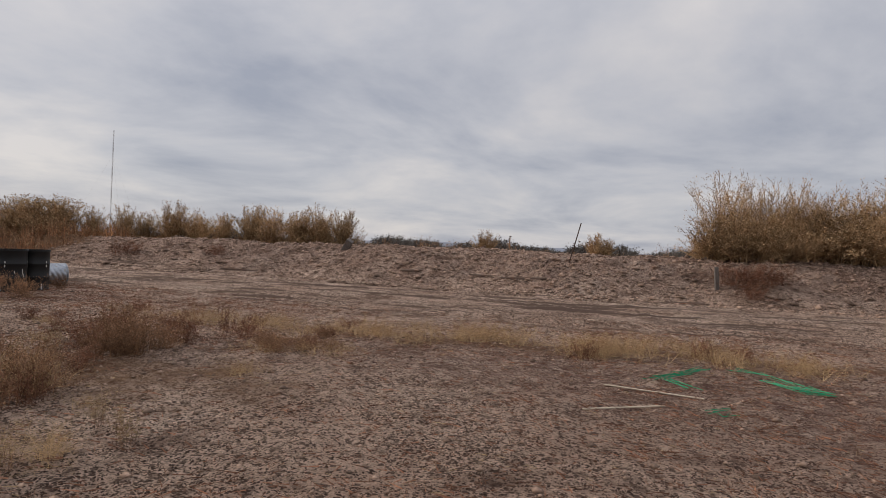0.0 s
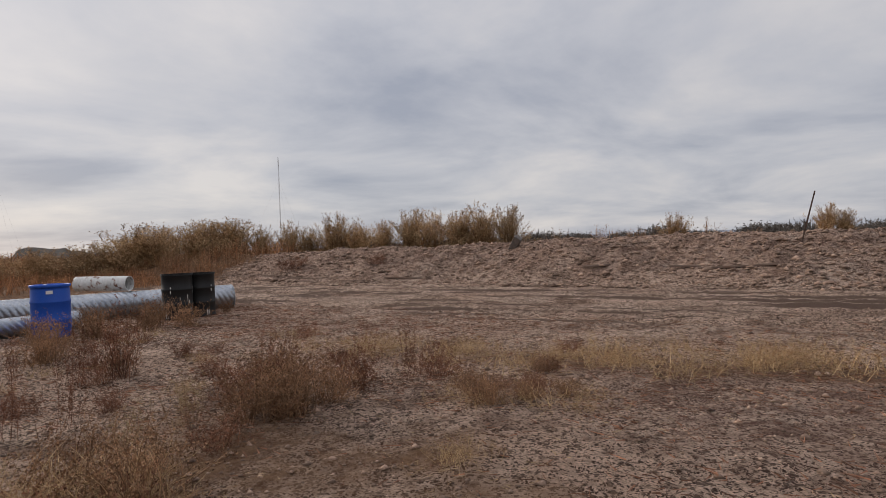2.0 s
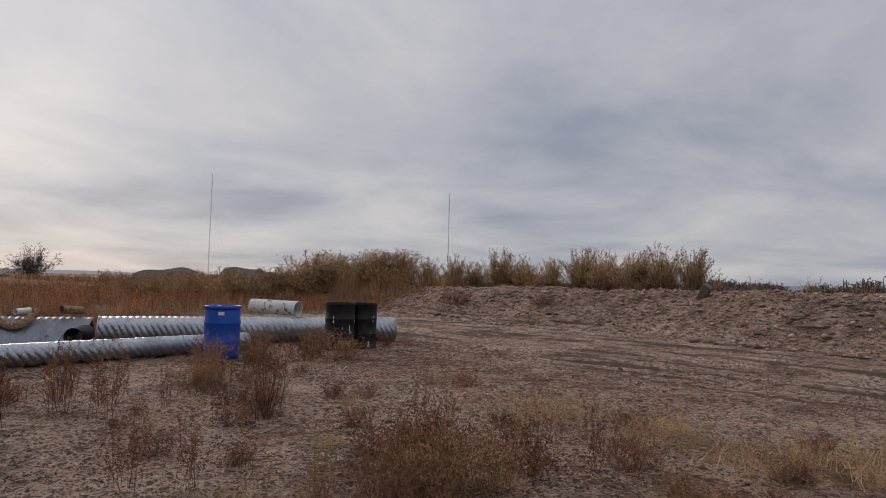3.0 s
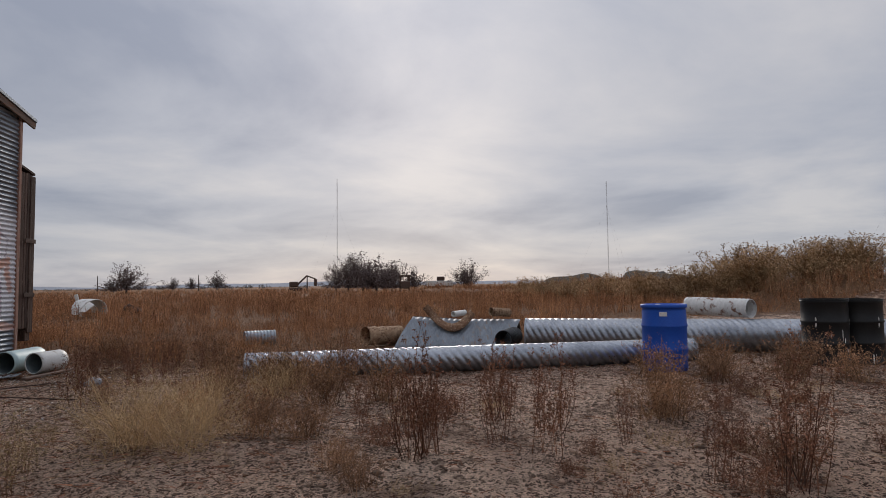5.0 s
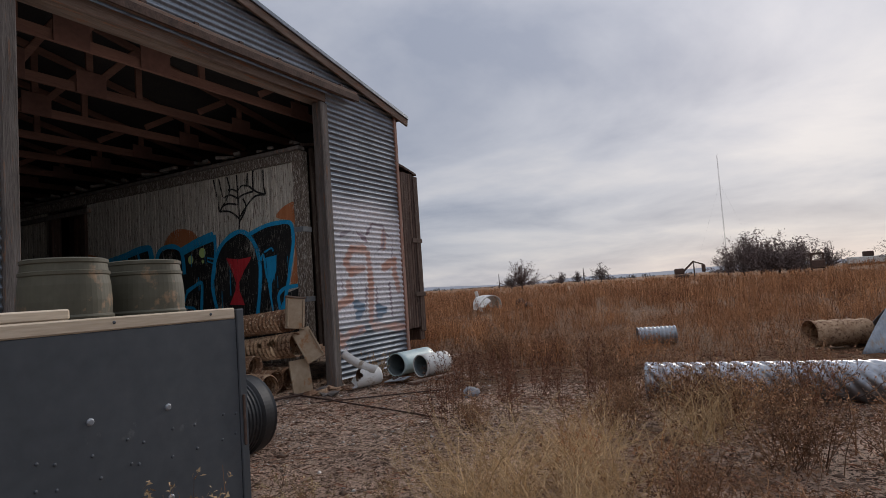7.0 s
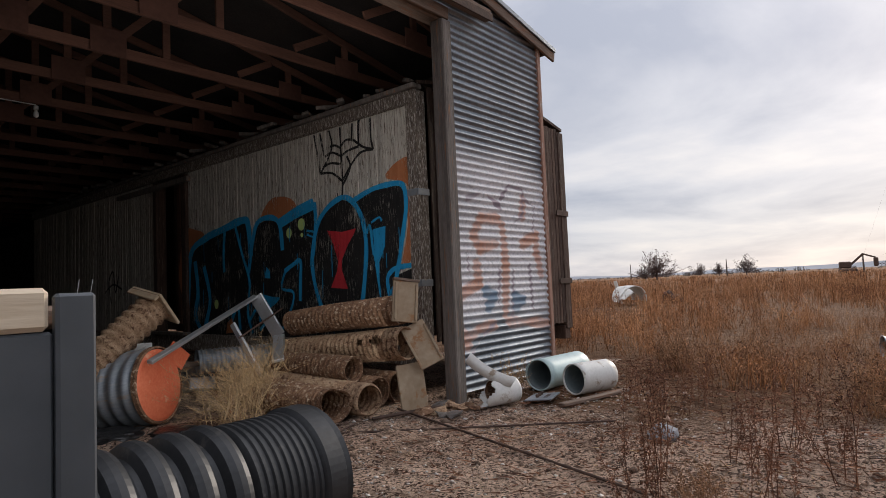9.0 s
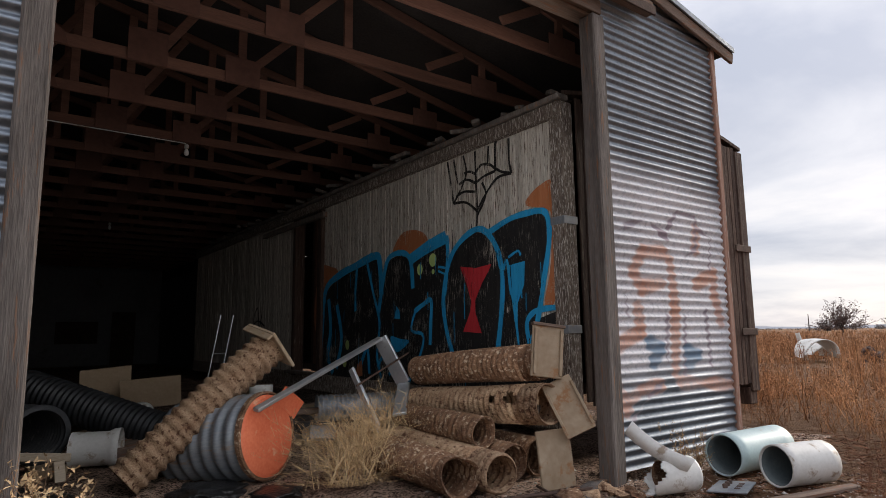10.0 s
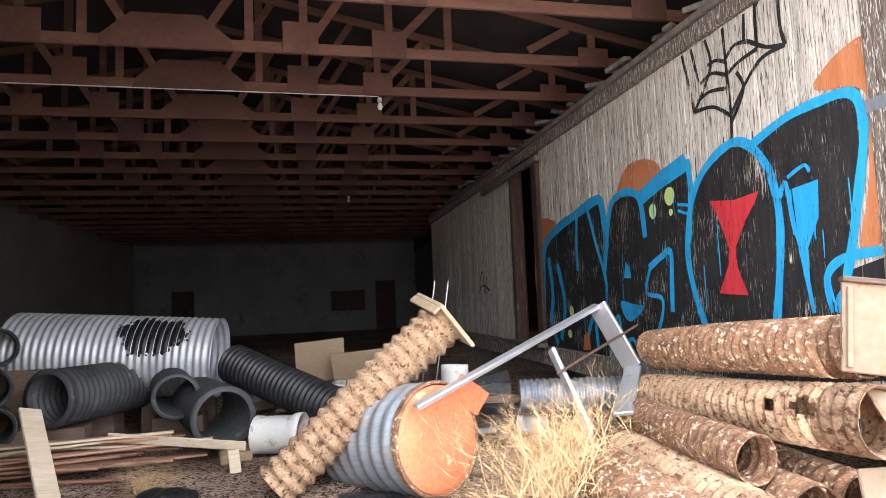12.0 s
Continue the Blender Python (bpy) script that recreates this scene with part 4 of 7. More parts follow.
    while x < -0.2:
        part("board", me_o, None, car, m=pose(x, rg.uniform(-0.004, 0.004), rg.uniform(-0.03, 0.02)))
        x += bw
    return car


CAR = build_car()


# ---- graffiti on the freight car ----
def spline(P, n=6):
    out, k = [], len(P)
    for i in range(k):
        a, b, c, d = (Vector(P[(i + q) % k]) for q in (-1, 0, 1, 2))
        for j in range(n):
            t = j / n
            out.append(0.5 * ((2 * b) + (c - a) * t + (2 * a - 5 * b + 4 * c - d) * t * t + (3 * b - a - 3 * c + d) * t ** 3))
    return [(p[0], p[1]) for p in out]


COATS = itertools.count()


def g(material, layer, curved, *P):
    """One flat painted shape on the boards, given in metres along and up the car's side."""
    P = spline(P) if curved else list(P)
    x = 0.005 + 0.0016 * layer + 0.00001 * next(COATS)
    V = [Vector((x, y - CARY0, z)) for y, z in P]
    me = mesh_of("graffiti", V, geometry.tessellate_polygon([V]), material)
    part("graffiti", me, None, CAR)


def oval(material, layer, y0, y1, z0, z1):
    cy, cz, a, b = (y0 + y1) / 2, (z0 + z1) / 2, (y1 - y0) / 2, (z1 - z0) / 2
    g(material, layer, 0, *[(cy + a * math.cos(t) * (1 + 0.05 * math.sin(t)), cz + b * math.sin(t)) for t in np.linspace(0, 2 * math.pi, 41)[:-1]])


def stroke(*P, w=0.016, material=None, layer=2):
    pts = []
    for i in range(len(P) - 1):
        a, b = Vector(P[i]), Vector(P[i + 1])
        pa, pb = Vector(P[max(0, i - 1)]), Vector(P[min(len(P) - 1, i + 2)])
        for j in range(5):
            t = j / 5
            pts.append(0.5 * (2 * a + (b - pa) * t + (2 * pa - 5 * a + 4 * b - pb) * t * t + (3 * a - pa - 3 * b + pb) * t ** 3))
    pts.append(Vector(P[-1]))
    V, F = [], []
    x = 0.005 + 0.0016 * layer + 0.00001 * next(COATS)
    for i, p in enumerate(pts):
        d = (pts[min(i + 1, len(pts) - 1)] - pts[max(i - 1, 0)]).normalized()
        ww = w * (0.92 + 0.08 * math.sin(i * 0.9))
        for s in (1, -1):
            V.append((x + 0.000004 * i, p[0] - s * d[1] * ww - CARY0, p[1] + s * d[0] * ww))
    for i in range(len(pts) - 1):
        F.append((2 * i, 2 * i + 1, 2 * i + 3, 2 * i + 2))
    part("graffiti", (V, F), material or G_BLACK, CAR)


g(G_ORANGE, 0, 1, (-3.89, 2.42), (-3.82, 2.52), (-3.67, 2.59), (-3.52, 2.59), (-3.50, 2.31), (-3.51, 2.06), (-3.52, 1.84), (-3.54, 1.47), (-3.68, 1.42), (-3.59, 1.76), (-3.56, 2.04), (-3.57, 2.31))
g(G_ORANGE, 0, 1, (-6.41, 2.20), (-6.21, 2.44), (-5.94, 2.47), (-5.66, 2.38), (-5.60, 2.20), (-5.95, 2.08))
g(G_ORANGE, 0, 1, (-8.84, 1.40), (-8.66, 2.20), (-8.25, 2.22), (-7.98, 2.04), (-8.30, 1.30), (-8.50, 1.00))
# the black mass of the letters
g(G_BLACK, 1, 0, (-8.38, 1.85), (-7.97, 2.04), (-6.88, 2.22), (-6.76, 2.14), (-6.66, 1.81), (-6.52, 2.14), (-6.22, 2.19), (-5.95, 2.10), (-5.22, 2.28), (-5.19, 1.98), (-4.97, 2.17), (-4.69, 2.27), (-4.50, 2.22), (-4.13, 2.31), (-3.83, 2.32), (-3.65, 2.30), (-3.60, 2.20), (-3.60, 2.04), (-3.65, 1.75), (-3.73, 1.43), (-3.77, 1.30), (-3.66, 1.33), (-3.54, 1.36), (-3.56, 0.70), (-4.4, 0.55), (-6.01, 0.56), (-7.4, 0.56), (-8.72, 0.56))
# blue outlines of the letters
BL = {"material": G_BLUE, "layer": 3}
stroke((-8.62, 0.58), (-8.52, 1.20), (-8.42, 1.85), (-7.96, 2.06), (-7.40, 2.16), (-6.88, 2.24), (-6.74, 2.15), (-6.69, 1.70), w=0.062, **BL)
stroke((-8.30, 1.72), (-8.22, 1.25), (-8.30, 0.85), (-8.12, 0.60), w=0.055, **BL)
stroke((-8.02, 1.62), (-7.85, 1.10), (-8.02, 0.67), w=0.05, **BL)
stroke((-7.38, 2.14), (-7.43, 1.76), (-7.42, 1.50), w=0.035, **BL)
stroke((-7.08, 2.15), (-6.90, 1.71), (-6.74, 1.33), (-6.80, 0.89), (-6.69, 0.60), w=0.03, **BL)
stroke((-6.76, 1.46), (-6.66, 1.82), (-6.52, 2.15), (-6.22, 2.21), (-5.98, 2.10), (-5.92, 1.73), w=0.042, **BL)
g(G_BLUE, 3, 0, (-6.02, 2.16), (-5.59, 2.29), (-5.24, 2.36), (-5.19, 2.24), (-5.24, 2.20), (-5.60, 2.13), (-5.96, 2.03))
stroke((-5.20, 2.30), (-5.19, 2.02), (-5.26, 1.61), w=0.035, **BL)
stroke((-5.10, 0.90), (-5.24, 1.25), (-5.28, 1.59), (-5.17, 1.97), (-4.97, 2.18), (-4.69, 2.29), (-4.50, 2.24), (-4.33, 2.04), (-4.26, 1.76), (-4.27, 1.48), (-4.34, 1.07), (-4.41, 0.80), w=0.038, **BL)
stroke((-4.48, 2.22), (-4.13, 2.32), (-3.83, 2.34), (-3.65, 2.32), (-3.59, 2.22), (-3.585, 2.04), (-3.65, 1.75), (-3.73, 1.43), (-3.79, 1.23), (-3.83, 1.05), w=0.034, **BL)
stroke((-4.24, 1.81), (-4.18, 1.90), (-4.14, 1.61), (-4.10, 1.47), (-4.04, 1.05), w=0.020, **BL)
stroke((-4.16, 1.93), (-4.02, 1.98), (-3.98, 1.93), w=0.014, **BL)
g(G_BLUE, 3, 0, (-4.13, 1.85), (-3.92, 1.87), (-3.94, 1.64), (-4.04, 1.46), (-4.05, 1.24), (-4.11, 1.46))
stroke((-3.89, 1.06), (-3.92, 1.26), (-3.83, 1.36), (-3.70, 1.39), (-3.50, 1.40), w=0.030, **BL)
stroke((-3.80, 1.20), (-3.86, 1.12), (-3.80, 1.06), w=0.018, **BL)
stroke((-5.89, 1.44), (-5.70, 1.52), (-5.53, 1.56), (-5.54, 1.30), (-5.56, 1.04), w=0.034, **BL)
stroke((-5.86, 1.46), (-5.96, 1.22), (-5.71, 1.16), (-5.74, 0.97), (-5.93, 0.71), (-6.02, 0.58), w=0.022, **BL)
stroke((-5.38, 1.95), (-5.20, 1.91), (-5.22, 1.85), (-5.38, 1.90), w=0.014, **BL)
g(G_BLUE, 3, 0, (-6.36, 1.37), (-6.31, 1.53), (-6.23, 1.46), (-6.22, 1.36))
g(G_BLUE, 3, 1, (-6.44, 1.14), (-6.22, 1.11), (-6.01, 1.08), (-6.28, 0.94), (-6.42, 1.02))
stroke((-7.27, 0.72), (-7.07, 0.98), (-7.01, 0.64), w=0.035, **BL)
stroke((-6.50, 0.65), (-6.26, 0.77), (-6.13, 0.58), w=0.025, **BL)
stroke((-6.79, 0.74), (-6.52, 0.99), (-6.49, 0.76), w=0.025, **BL)
g(G_ORANGE, 3, 0, (-7.36, 0.75), (-7.22, 0.82), (-7.20, 0.60), (-7.40, 0.58))
g(G_RED, 4, 0, (-4.96, 1.91), (-4.68, 1.87), (-4.42, 1.89), (-4.46, 1.83), (-4.58, 1.70), (-4.70, 1.52), (-4.70, 1.39), (-4.60, 1.17), (-4.92, 1.19), (-4.79, 1.40), (-4.77, 1.52), (-4.85, 1.72))
oval(G_LIME, 4, -5.82, -5.70, 1.88, 2.02)
oval(G_LIME, 4, -5.56, -5.41, 1.96, 2.12)
oval(G_LIME, 4, -5.51, -5.45, 1.87, 1.93)
oval(G_LIME, 4, -7.72, -7.60, 0.95, 1.09)
oval(G_LIME, 4, -7.80, -7.68, 0.70, 0.80)
stroke((-4.66, 2.25), (-4.64, 2.50), (-4.65, 2.81), (-4.66, 3.17))
stroke((-4.64, 2.49), (-4.83, 2.62), (-5.06, 2.65))
stroke((-4.64, 2.50), (-4.46, 2.68), (-4.29, 2.79), (-4.08, 2.79))
stroke((-5.06, 2.65), (-5.10, 2.86), (-5.17, 3.17))
stroke((-5.06, 2.65), (-4.90, 2.82), (-4.82, 2.97), (-4.87, 3.17))
stroke((-5.01, 2.72), (-4.86, 2.75), (-4.67, 2.71))
stroke((-4.96, 2.85), (-4.82, 2.88), (-4.66, 2.81))
stroke((-4.86, 2.96), (-4.76, 2.96), (-4.66, 2.91))
stroke((-4.66, 2.80), (-4.53, 2.85), (-4.33, 2.87))
stroke((-4.65, 2.93), (-4.55, 2.99), (-4.41, 2.96))
stroke((-4.41, 2.96), (-4.25, 2.85), (-4.08, 2.79))
stroke((-4.08, 2.79), (-4.11, 2.93), (-4.11, 3.17))
stroke((-4.33, 2.87), (-4.32, 3.17), (-4.29, 3.17))
stroke((-4.45, 2.98), (-4.43, 3.17))
stroke((-5.05, 3.17), (-4.98, 2.87))
stroke((-4.64, 2.44), (-4.49, 2.64), (-4.55, 2.79))
for y, z0, z1 in ((-4.9, 0.55, 0.95), (-5.1, 2.1, 2.35), (-4.45, 2.15, 2.32), (-4.75, 2.2, 2.36), (-4.2, 0.9, 1.25), (-6.4, 0.4, 0.8), (-3.8, 0.95, 1.2)):
    stroke((y, z0), (y + 0.01, z1), w=0.007)
# runs of paint
rd = random.Random(44)
for k in range(34):
    y, z = rd.uniform(-8.2, -3.7), rd.uniform(1.0, 2.1)
    stroke((y, z), (y + rd.uniform(-0.008, 0.008), z - rd.uniform(0.12, 0.45)), w=rd.uniform(0.004, 0.008), material=rd.choice((G_BLUE, G_BLACK, G_BLUE)), layer=5)
stroke((-11.6, 1.1), (-11.7, 1.5), (-11.5, 1.7), (-11.4, 1.3), (-11.25, 1.6), w=0.02)
stroke((-11.9, 1.3), (-11.5, 1.45), (-11.1, 1.35), w=0.02)


# ---- steel box with tubs, by the shed ----
def build_bin():
    x0, x1, y0, y1, zt = -10.14, -8.55, -0.95, 0.20, 1.13
    b = thing("steel_bin", pose(x0, y1, 0), "dark grey riveted steel bin topped with pale boards", "steel bin")
    loc = lambda a, c, d, e, f, h, bev=0.004: box(a - x0, c - x0, d - y1, e - y1, f, h, bev)
    part("front_panel", loc(x0 + 0.045, x1, y1 - 0.012, y1, 0.05, zt), M_PANEL, b, "grey painted steel sheet with scuffs")
    part("side_panel", loc(x0, x0 + 0.012, y0, y1 - 0.014, 0.05, zt), M_PANEL, b)
    part("side_panel", loc(x1 - 0.012, x1, y0, y1 - 0.014, 0.05, zt), M_PANEL, b)
    part("back_panel", loc(x0 + 0.014, x1 - 0.014, y0, y0 + 0.012, 0.05, zt), M_PANEL, b)
    part("corner_flange", loc(x0, x0 + 0.044, y1 - 0.012, y1 + 0.006, 0.03, zt + 0.045), M_PANEL, b)
    part("bottom_rail", loc(x0 + 0.05, x1, y1 + 0.001, y1 + 0.03, 0.0, 0.06), M_PALEWOOD, b)
    part("base_skid", loc(x0 + 0.02, x1 - 0.02, y1 - 0.1, y1 - 0.015, -0.02, 0.05), M_WOODX, b)
    part("base_skid", loc(x0 + 0.02, x1 - 0.02, y0 + 0.02, y0 + 0.1, -0.02, 0.05), M_WOODX, b)
    part("top_board", loc(x0 + 0.05, x1, y1 - 0.045, y1 + 0.004, zt + 0.001, zt + 0.052, 0.006), M_PALEWOOD, b, "pale sawn board bolted along the rim")
    part("top_deck", loc(x0, x1, y0, y1 - 0.05, zt + 0.001, zt + 0.03, 0.006), M_WOODX, b)
    part("latch_strip", loc(x0 + 0.02, x0 + 0.034, y1 + 0.007, y1 + 0.016, 0.55, 0.78), M_IRON, b, "rusty latch strip")
    rg = random.Random(3)
    bolt = mesh_of("rivet", *lathe([(0.014, 0), (0.014, 0.004), (0.009, 0.009)], 10), M_DULL)
    small = mesh_of("rivet", *lathe([(0.007, 0), (0.006, 0.003), (0.003, 0.005)], 8), M_PANEL)
    for x, z in ((-9.72, 0.80), (-9.40, 0.81), (-9.05, 0.80), (-8.75, 0.81), (-9.72, 0.44), (-9.4, 0.45), (-9.05, 0.44)):
        part("rivet", bolt, None, b, m=pose(x - x0, 0.0, z, -90))
    for x in (-10.06, -9.98, -9.86, -9.74, -9.6, -9.55, -9.42, -9.28, -9.22, -8.95, -8.9):
        for z in (0.70, 0.61, 0.28):
            part("rivet", small, None, b, m=pose(x - x0 + rg.uniform(-0.02, 0.02), 0.0, z + rg.uniform(-0.015, 0.015), -90))
    for x in (-9.95, -9.5, -9.05, -8.7):
        part("rivet", small, None, b, m=pose(x - x0, 0.004, zt + 0.03, -90))
    lb = tagged(part("loose_board", box(-0.32, 0.32, -0.05, 0.05, 0, 0.04, 0.006), M_PALEWOOD, m=pose(-9.06, 0.06, zt + 0.052, 0, 0, -6)), "short pale board lying on the bin's rim", "board")
    tub = thing("planter_tub", pose(-9.965, -0.26, zt + 0.031), "olive-brown plastic barrel tub with raised hoops, upside down", "tub", "tubs on the bin")
    prof = [(0.205, 0.0), (0.21, 0.015), (0.213, 0.03), (0.204, 0.04), (0.205, 0.10), (0.200, 0.17), (0.193, 0.21), (0.198, 0.215), (0.198, 0.228), (0.190, 0.232), (0.186, 0.262), (0.192, 0.266), (0.192, 0.28), (0.178, 0.286), (0.17, 0.27), (0.0, 0.265)]
    part("body", lathe(prof, 48), M_TUB, tub, smooth=False)
    part("rim", lathe([(0.206, -0.0), (0.222, 0.002), (0.224, 0.014), (0.214, 0.02)], 48, False), M_TUB, tub)
    tub.scale = (0.85, 0.85, 0.95)
    copy_thing(tub, pose(-9.56, -0.21, zt + 0.031, 0, 0, 40))


build_bin()


# ---- drums ----
def build_drums():
    R, Hh = 0.30, 0.93
    prof = [(R * 0.9, 0.0), (R * 0.97, 0.012), (R, 0.04), (R, 0.10), (R * 1.03, 0.30), (R * 1.035, 0.31), (R * 1.03, 0.32), (R * 1.0, 0.34), (R * 1.0, 0.60), (R * 1.03, 0.62), (R * 1.035, 0.63), (R * 1.03, 0.64), (R, 0.67), (R * 0.985, 0.84), (R * 0.96, 0.875), (R * 1.03, 0.88), (R * 1.045, 0.895), (R * 1.045, 0.918), (R * 1.02, Hh), (R * 0.96, Hh), (R * 0.93, 0.905), (0.05, 0.90)]
    d = thing("blue_drum", pose(-13.95, 7.06, gz(-13.95, 7.06)), "closed blue plastic drum standing among weeds", "drum")
    part("body", lathe(prof, 48), M_BLUEDRUM, d, smooth=True)
    for s in (1, -1):
        part("bung", moved(lathe([(0.035, 0), (0.035, 0.02), (0.02, 0.025)], 16), Matrix.Translation((s * 0.17, 0, 0.90))), M_PVCW, d, "white bung cap")
    part("sticker", moved(box(-0.05, 0.05, -0.002, 0.002, -0.03, 0.03, 0), pose(R * math.cos(-0.5) * 1.0 + 0.003, R * math.sin(-0.5), 0.80, 0, 0, 61)), M_PVCW, d, "small white sticker")
    p2 = [(R * 0.96, 0), (R, 0.005), (R * 1.02, 0.02), (R, 0.03), (R, 0.29), (R * 1.035, 0.305), (R * 1.035, 0.325), (R, 0.34), (R, 0.60), (R * 1.035, 0.615), (R * 1.035, 0.635), (R, 0.65), (R, 0.90), (R * 1.03, 0.91), (R * 1.03, Hh), (R * 1.0, Hh), (R * 0.98, 0.905), (0.02, 0.90)]
    k = thing("black_drum", pose(-13.93, 9.52, gz(-13.93, 9.52)), "black steel drum with scraped patches and pale drips", "drum", "black drums")
    part("body", lathe(p2, 48), M_BLACKDRUM, k, smooth=True)
    part("chime", lathe([(R * 1.0, Hh), (R * 1.045, Hh + 0.004), (R * 1.045, Hh + 0.02), (R * 0.99, Hh + 0.02), (R * 0.985, Hh + 0.0)], 48, False), M_BLACKDRUM, k)
    rg = random.Random(9)
    for j in range(9):
        t, z = rg.uniform(-1.6, 0.9), rg.choice((0.25, 0.4, 0.5, 0.7, 0.12))
        w, hh = rg.uniform(0.003, 0.010), rg.uniform(0.03, 0.16)
        V = [((R + 0.004) * math.cos(t + a * w / R), (R + 0.004) * math.sin(t + a * w / R), z * 0.9 + b * hh * 0.5) for a, b in ((-1, -1), (0, -1.4), (1, -0.8), (1.2, 0.6), (0, 1), (-0.8, 0.9))]
        if z * 0.9 - hh * 0.7 > 0.02:
            part("paint_drip", (V, [tuple(range(6))]), M_PVCW, k)
    copy_thing(k, pose(-14.0, 10.13, gz(-14.0, 10.13), 0, 0, 70))


build_drums()


# ---- culverts and pipes in the yard ----
def pipe_thing(name, p0, p1, R, label, category, material, group="", pitch=0.0, amp=0.0, helix=0, wall=0.008, n=44, steps=6, dent=0.0, seed=0, lip=0.0):
    """One pipe lying from p0 to p1, its body the thing itself."""
    L_ = (Vector(p1) - Vector(p0)).length
    VF = tube(L_, R, wall, pitch, amp, helix, n, steps, dent, seed, lip)
    return tagged(part(name, VF, material, m=along(p0, p1), smooth=True), label, category, group)


def build_yard_pipes():
    def on(x, y, R):
        return (x, y, gz(x, y) + R)
    for nm, p0, p1, R, lab, pitch, amp, hx in (("long_culvert", on(-14.25, 1.25, 0.185), on(-14.75, 7.9, 0.185), 0.172, "long shiny galvanised culvert with spiral ribs", 0.12, 0.010, -7),
                                               ("wide_culvert", on(-17.05, 5.85, 0.29), on(-14.87, 11.67, 0.27), 0.277, "wide galvanised culvert with spiral ribs lying on the ground", 0.12, 0.010, -8)):
        cv = thing(nm, along(p0, p1), lab, "culvert", "yard culverts")
        L_ = (Vector(p1) - Vector(p0)).length
        part("body", tube(L_, R, 0.006, pitch, amp, hx, 72, 6), M_CULV, cv, smooth=True)
        for z in (0.0, L_ - 0.03):
            part("end_band", moved(tube(0.03, R + amp + 0.004, 0.008, n=48), Matrix.Translation((0, 0, z))), M_DULL, cv, smooth=True)
    pipe_thing("white_pipe", (-17.0, 9.1, 0.76), (-15.80, 9.63, 0.74), 0.165, "short white metal pipe with rusty patches lying across the wide culvert", "pipe", M_WHITEPIPE, pitch=0.085, amp=0.006, helix=1, n=36, steps=5)
    pipe_thing("black_pipe_stub", on(-17.2, 5.45, 0.18), on(-17.75, 5.8, 0.18), 0.165, "short black corrugated pipe end beside the culvert", "pipe", M_HDPE, pitch=0.07, amp=0.012, n=32)
    pipe_thing("rusty_barrel_pipe", on(-18.2, 2.82, 0.20), on(-18.65, 3.55, 0.20), 0.19, "short rusty tan pipe lying in the weeds", "pipe", M_RUSTPALE, pitch=0.2, amp=0.008, n=32)
    pipe_thing("grey_pipe_piece", on(-18.9, 0.3, 0.15), on(-19.1, 0.9, 0.15), 0.15, "short grey ribbed pipe half hidden in weeds", "pipe", M_DULL, pitch=0.068, amp=0.008, n=28)
    # heap of flattened culvert sheets
    def sheet(name, corners, bend, label, mt, rib=0.13):
        a, b, c, d = (Vector(q) for q in corners)
        nu, nv = 150, 8
        nrm = (b - a).cross(d - a).normalized()
        V, F = [], []
        for s in (0, 1):
            for i in range(nu + 1):
                for j in range(nv + 1):
                    u, v = i / nu, j / nv
                    p = (a * (1 - u) + b * u) * (1 - v) + (d * (1 - u) + c * u) * v
                    p = p + nrm * (bend * math.sin(math.pi * v) + 0.005 * math.sin(u * (b - a).length / rib * 2 * math.pi - v * 5) + 0.02 * math.sin(5 * u + 3 * v)) - nrm * 0.006 * s
                    V.append(p[:])
        o, w = (nu + 1) * (nv + 1), nv + 1
        for i in range(nu):
            for j in range(nv):
                q = (i * w + j, (i + 1) * w + j, (i + 1) * w + j + 1, i * w + j + 1)
                F += [q, tuple(o + t for t in reversed(q))]
        for i in range(nu):
            F += [(i * w, o + i * w, o + (i + 1) * w, (i + 1) * w), (i * w + nv, (i + 1) * w + nv, o + (i + 1) * w + nv, o + i * w + nv)]
        for j in range(nv):
            F += [(j, j + 1, o + j + 1, o + j), (nu * w + j, o + nu * w + j, o + nu * w + j + 1, nu * w + j + 1)]
        return tagged(part(name, (V, F), mt, smooth=True), label, "metal sheet", "heap of sheets")
    sheet("flattened_sheet", ((-17.55, 3.35, 0.0), (-17.45, 5.62, 0.0), (-18.25, 6.05, 0.47), (-18.3, 3.80, 0.58)), 0.04, "grey ribbed metal sheet leaning on a heap", M_HEAP)
    sheet("flattened_sheet", ((-19.1, 6.3, 0.0), (-19.2, 3.5, 0.0), (-18.32, 3.82, 0.57), (-18.27, 6.03, 0.46)), 0.04, "grey metal sheet forming the back of the heap", M_HEAP)
    V, F = [], []
    n = 26
    for s in (0, 1):
        for i in range(n):
            for w in (0, 1):
                u = i / (n - 1)
                dip = -0.30 * math.pi * math.cos(math.pi * u) - 0.42 * (1 - u) ** 2
                k = 0.14 * (w - 0.5) / math.hypot(0.98, dip)
                z = 0.66 - 0.30 * math.sin(math.pi * u) + 0.14 * (1 - u) ** 3 + 0.98 * k
                V.append((-17.36 - 0.80 * min(z, 0.60) / 0.58 - 0.025 * s, 4.05 + 0.98 * u - dip * k, z - 0.015 * s))
    for i in range(n - 1):
        a = 2 * i
        F += [(a, a + 2, a + 3, a + 1), (2 * n + a, 2 * n + a + 1, 2 * n + a + 3, 2 * n + a + 2), (a, 2 * n + a, 2 * n + a + 2, a + 2), (a + 1, a + 3, 2 * n + a + 3, 2 * n + a + 1)]
    tagged(part("bent_strip", (V, F), M_RUST, smooth=True), "curved muddy brown strip sagging over the sheets", "metal strip", "heap of sheets")
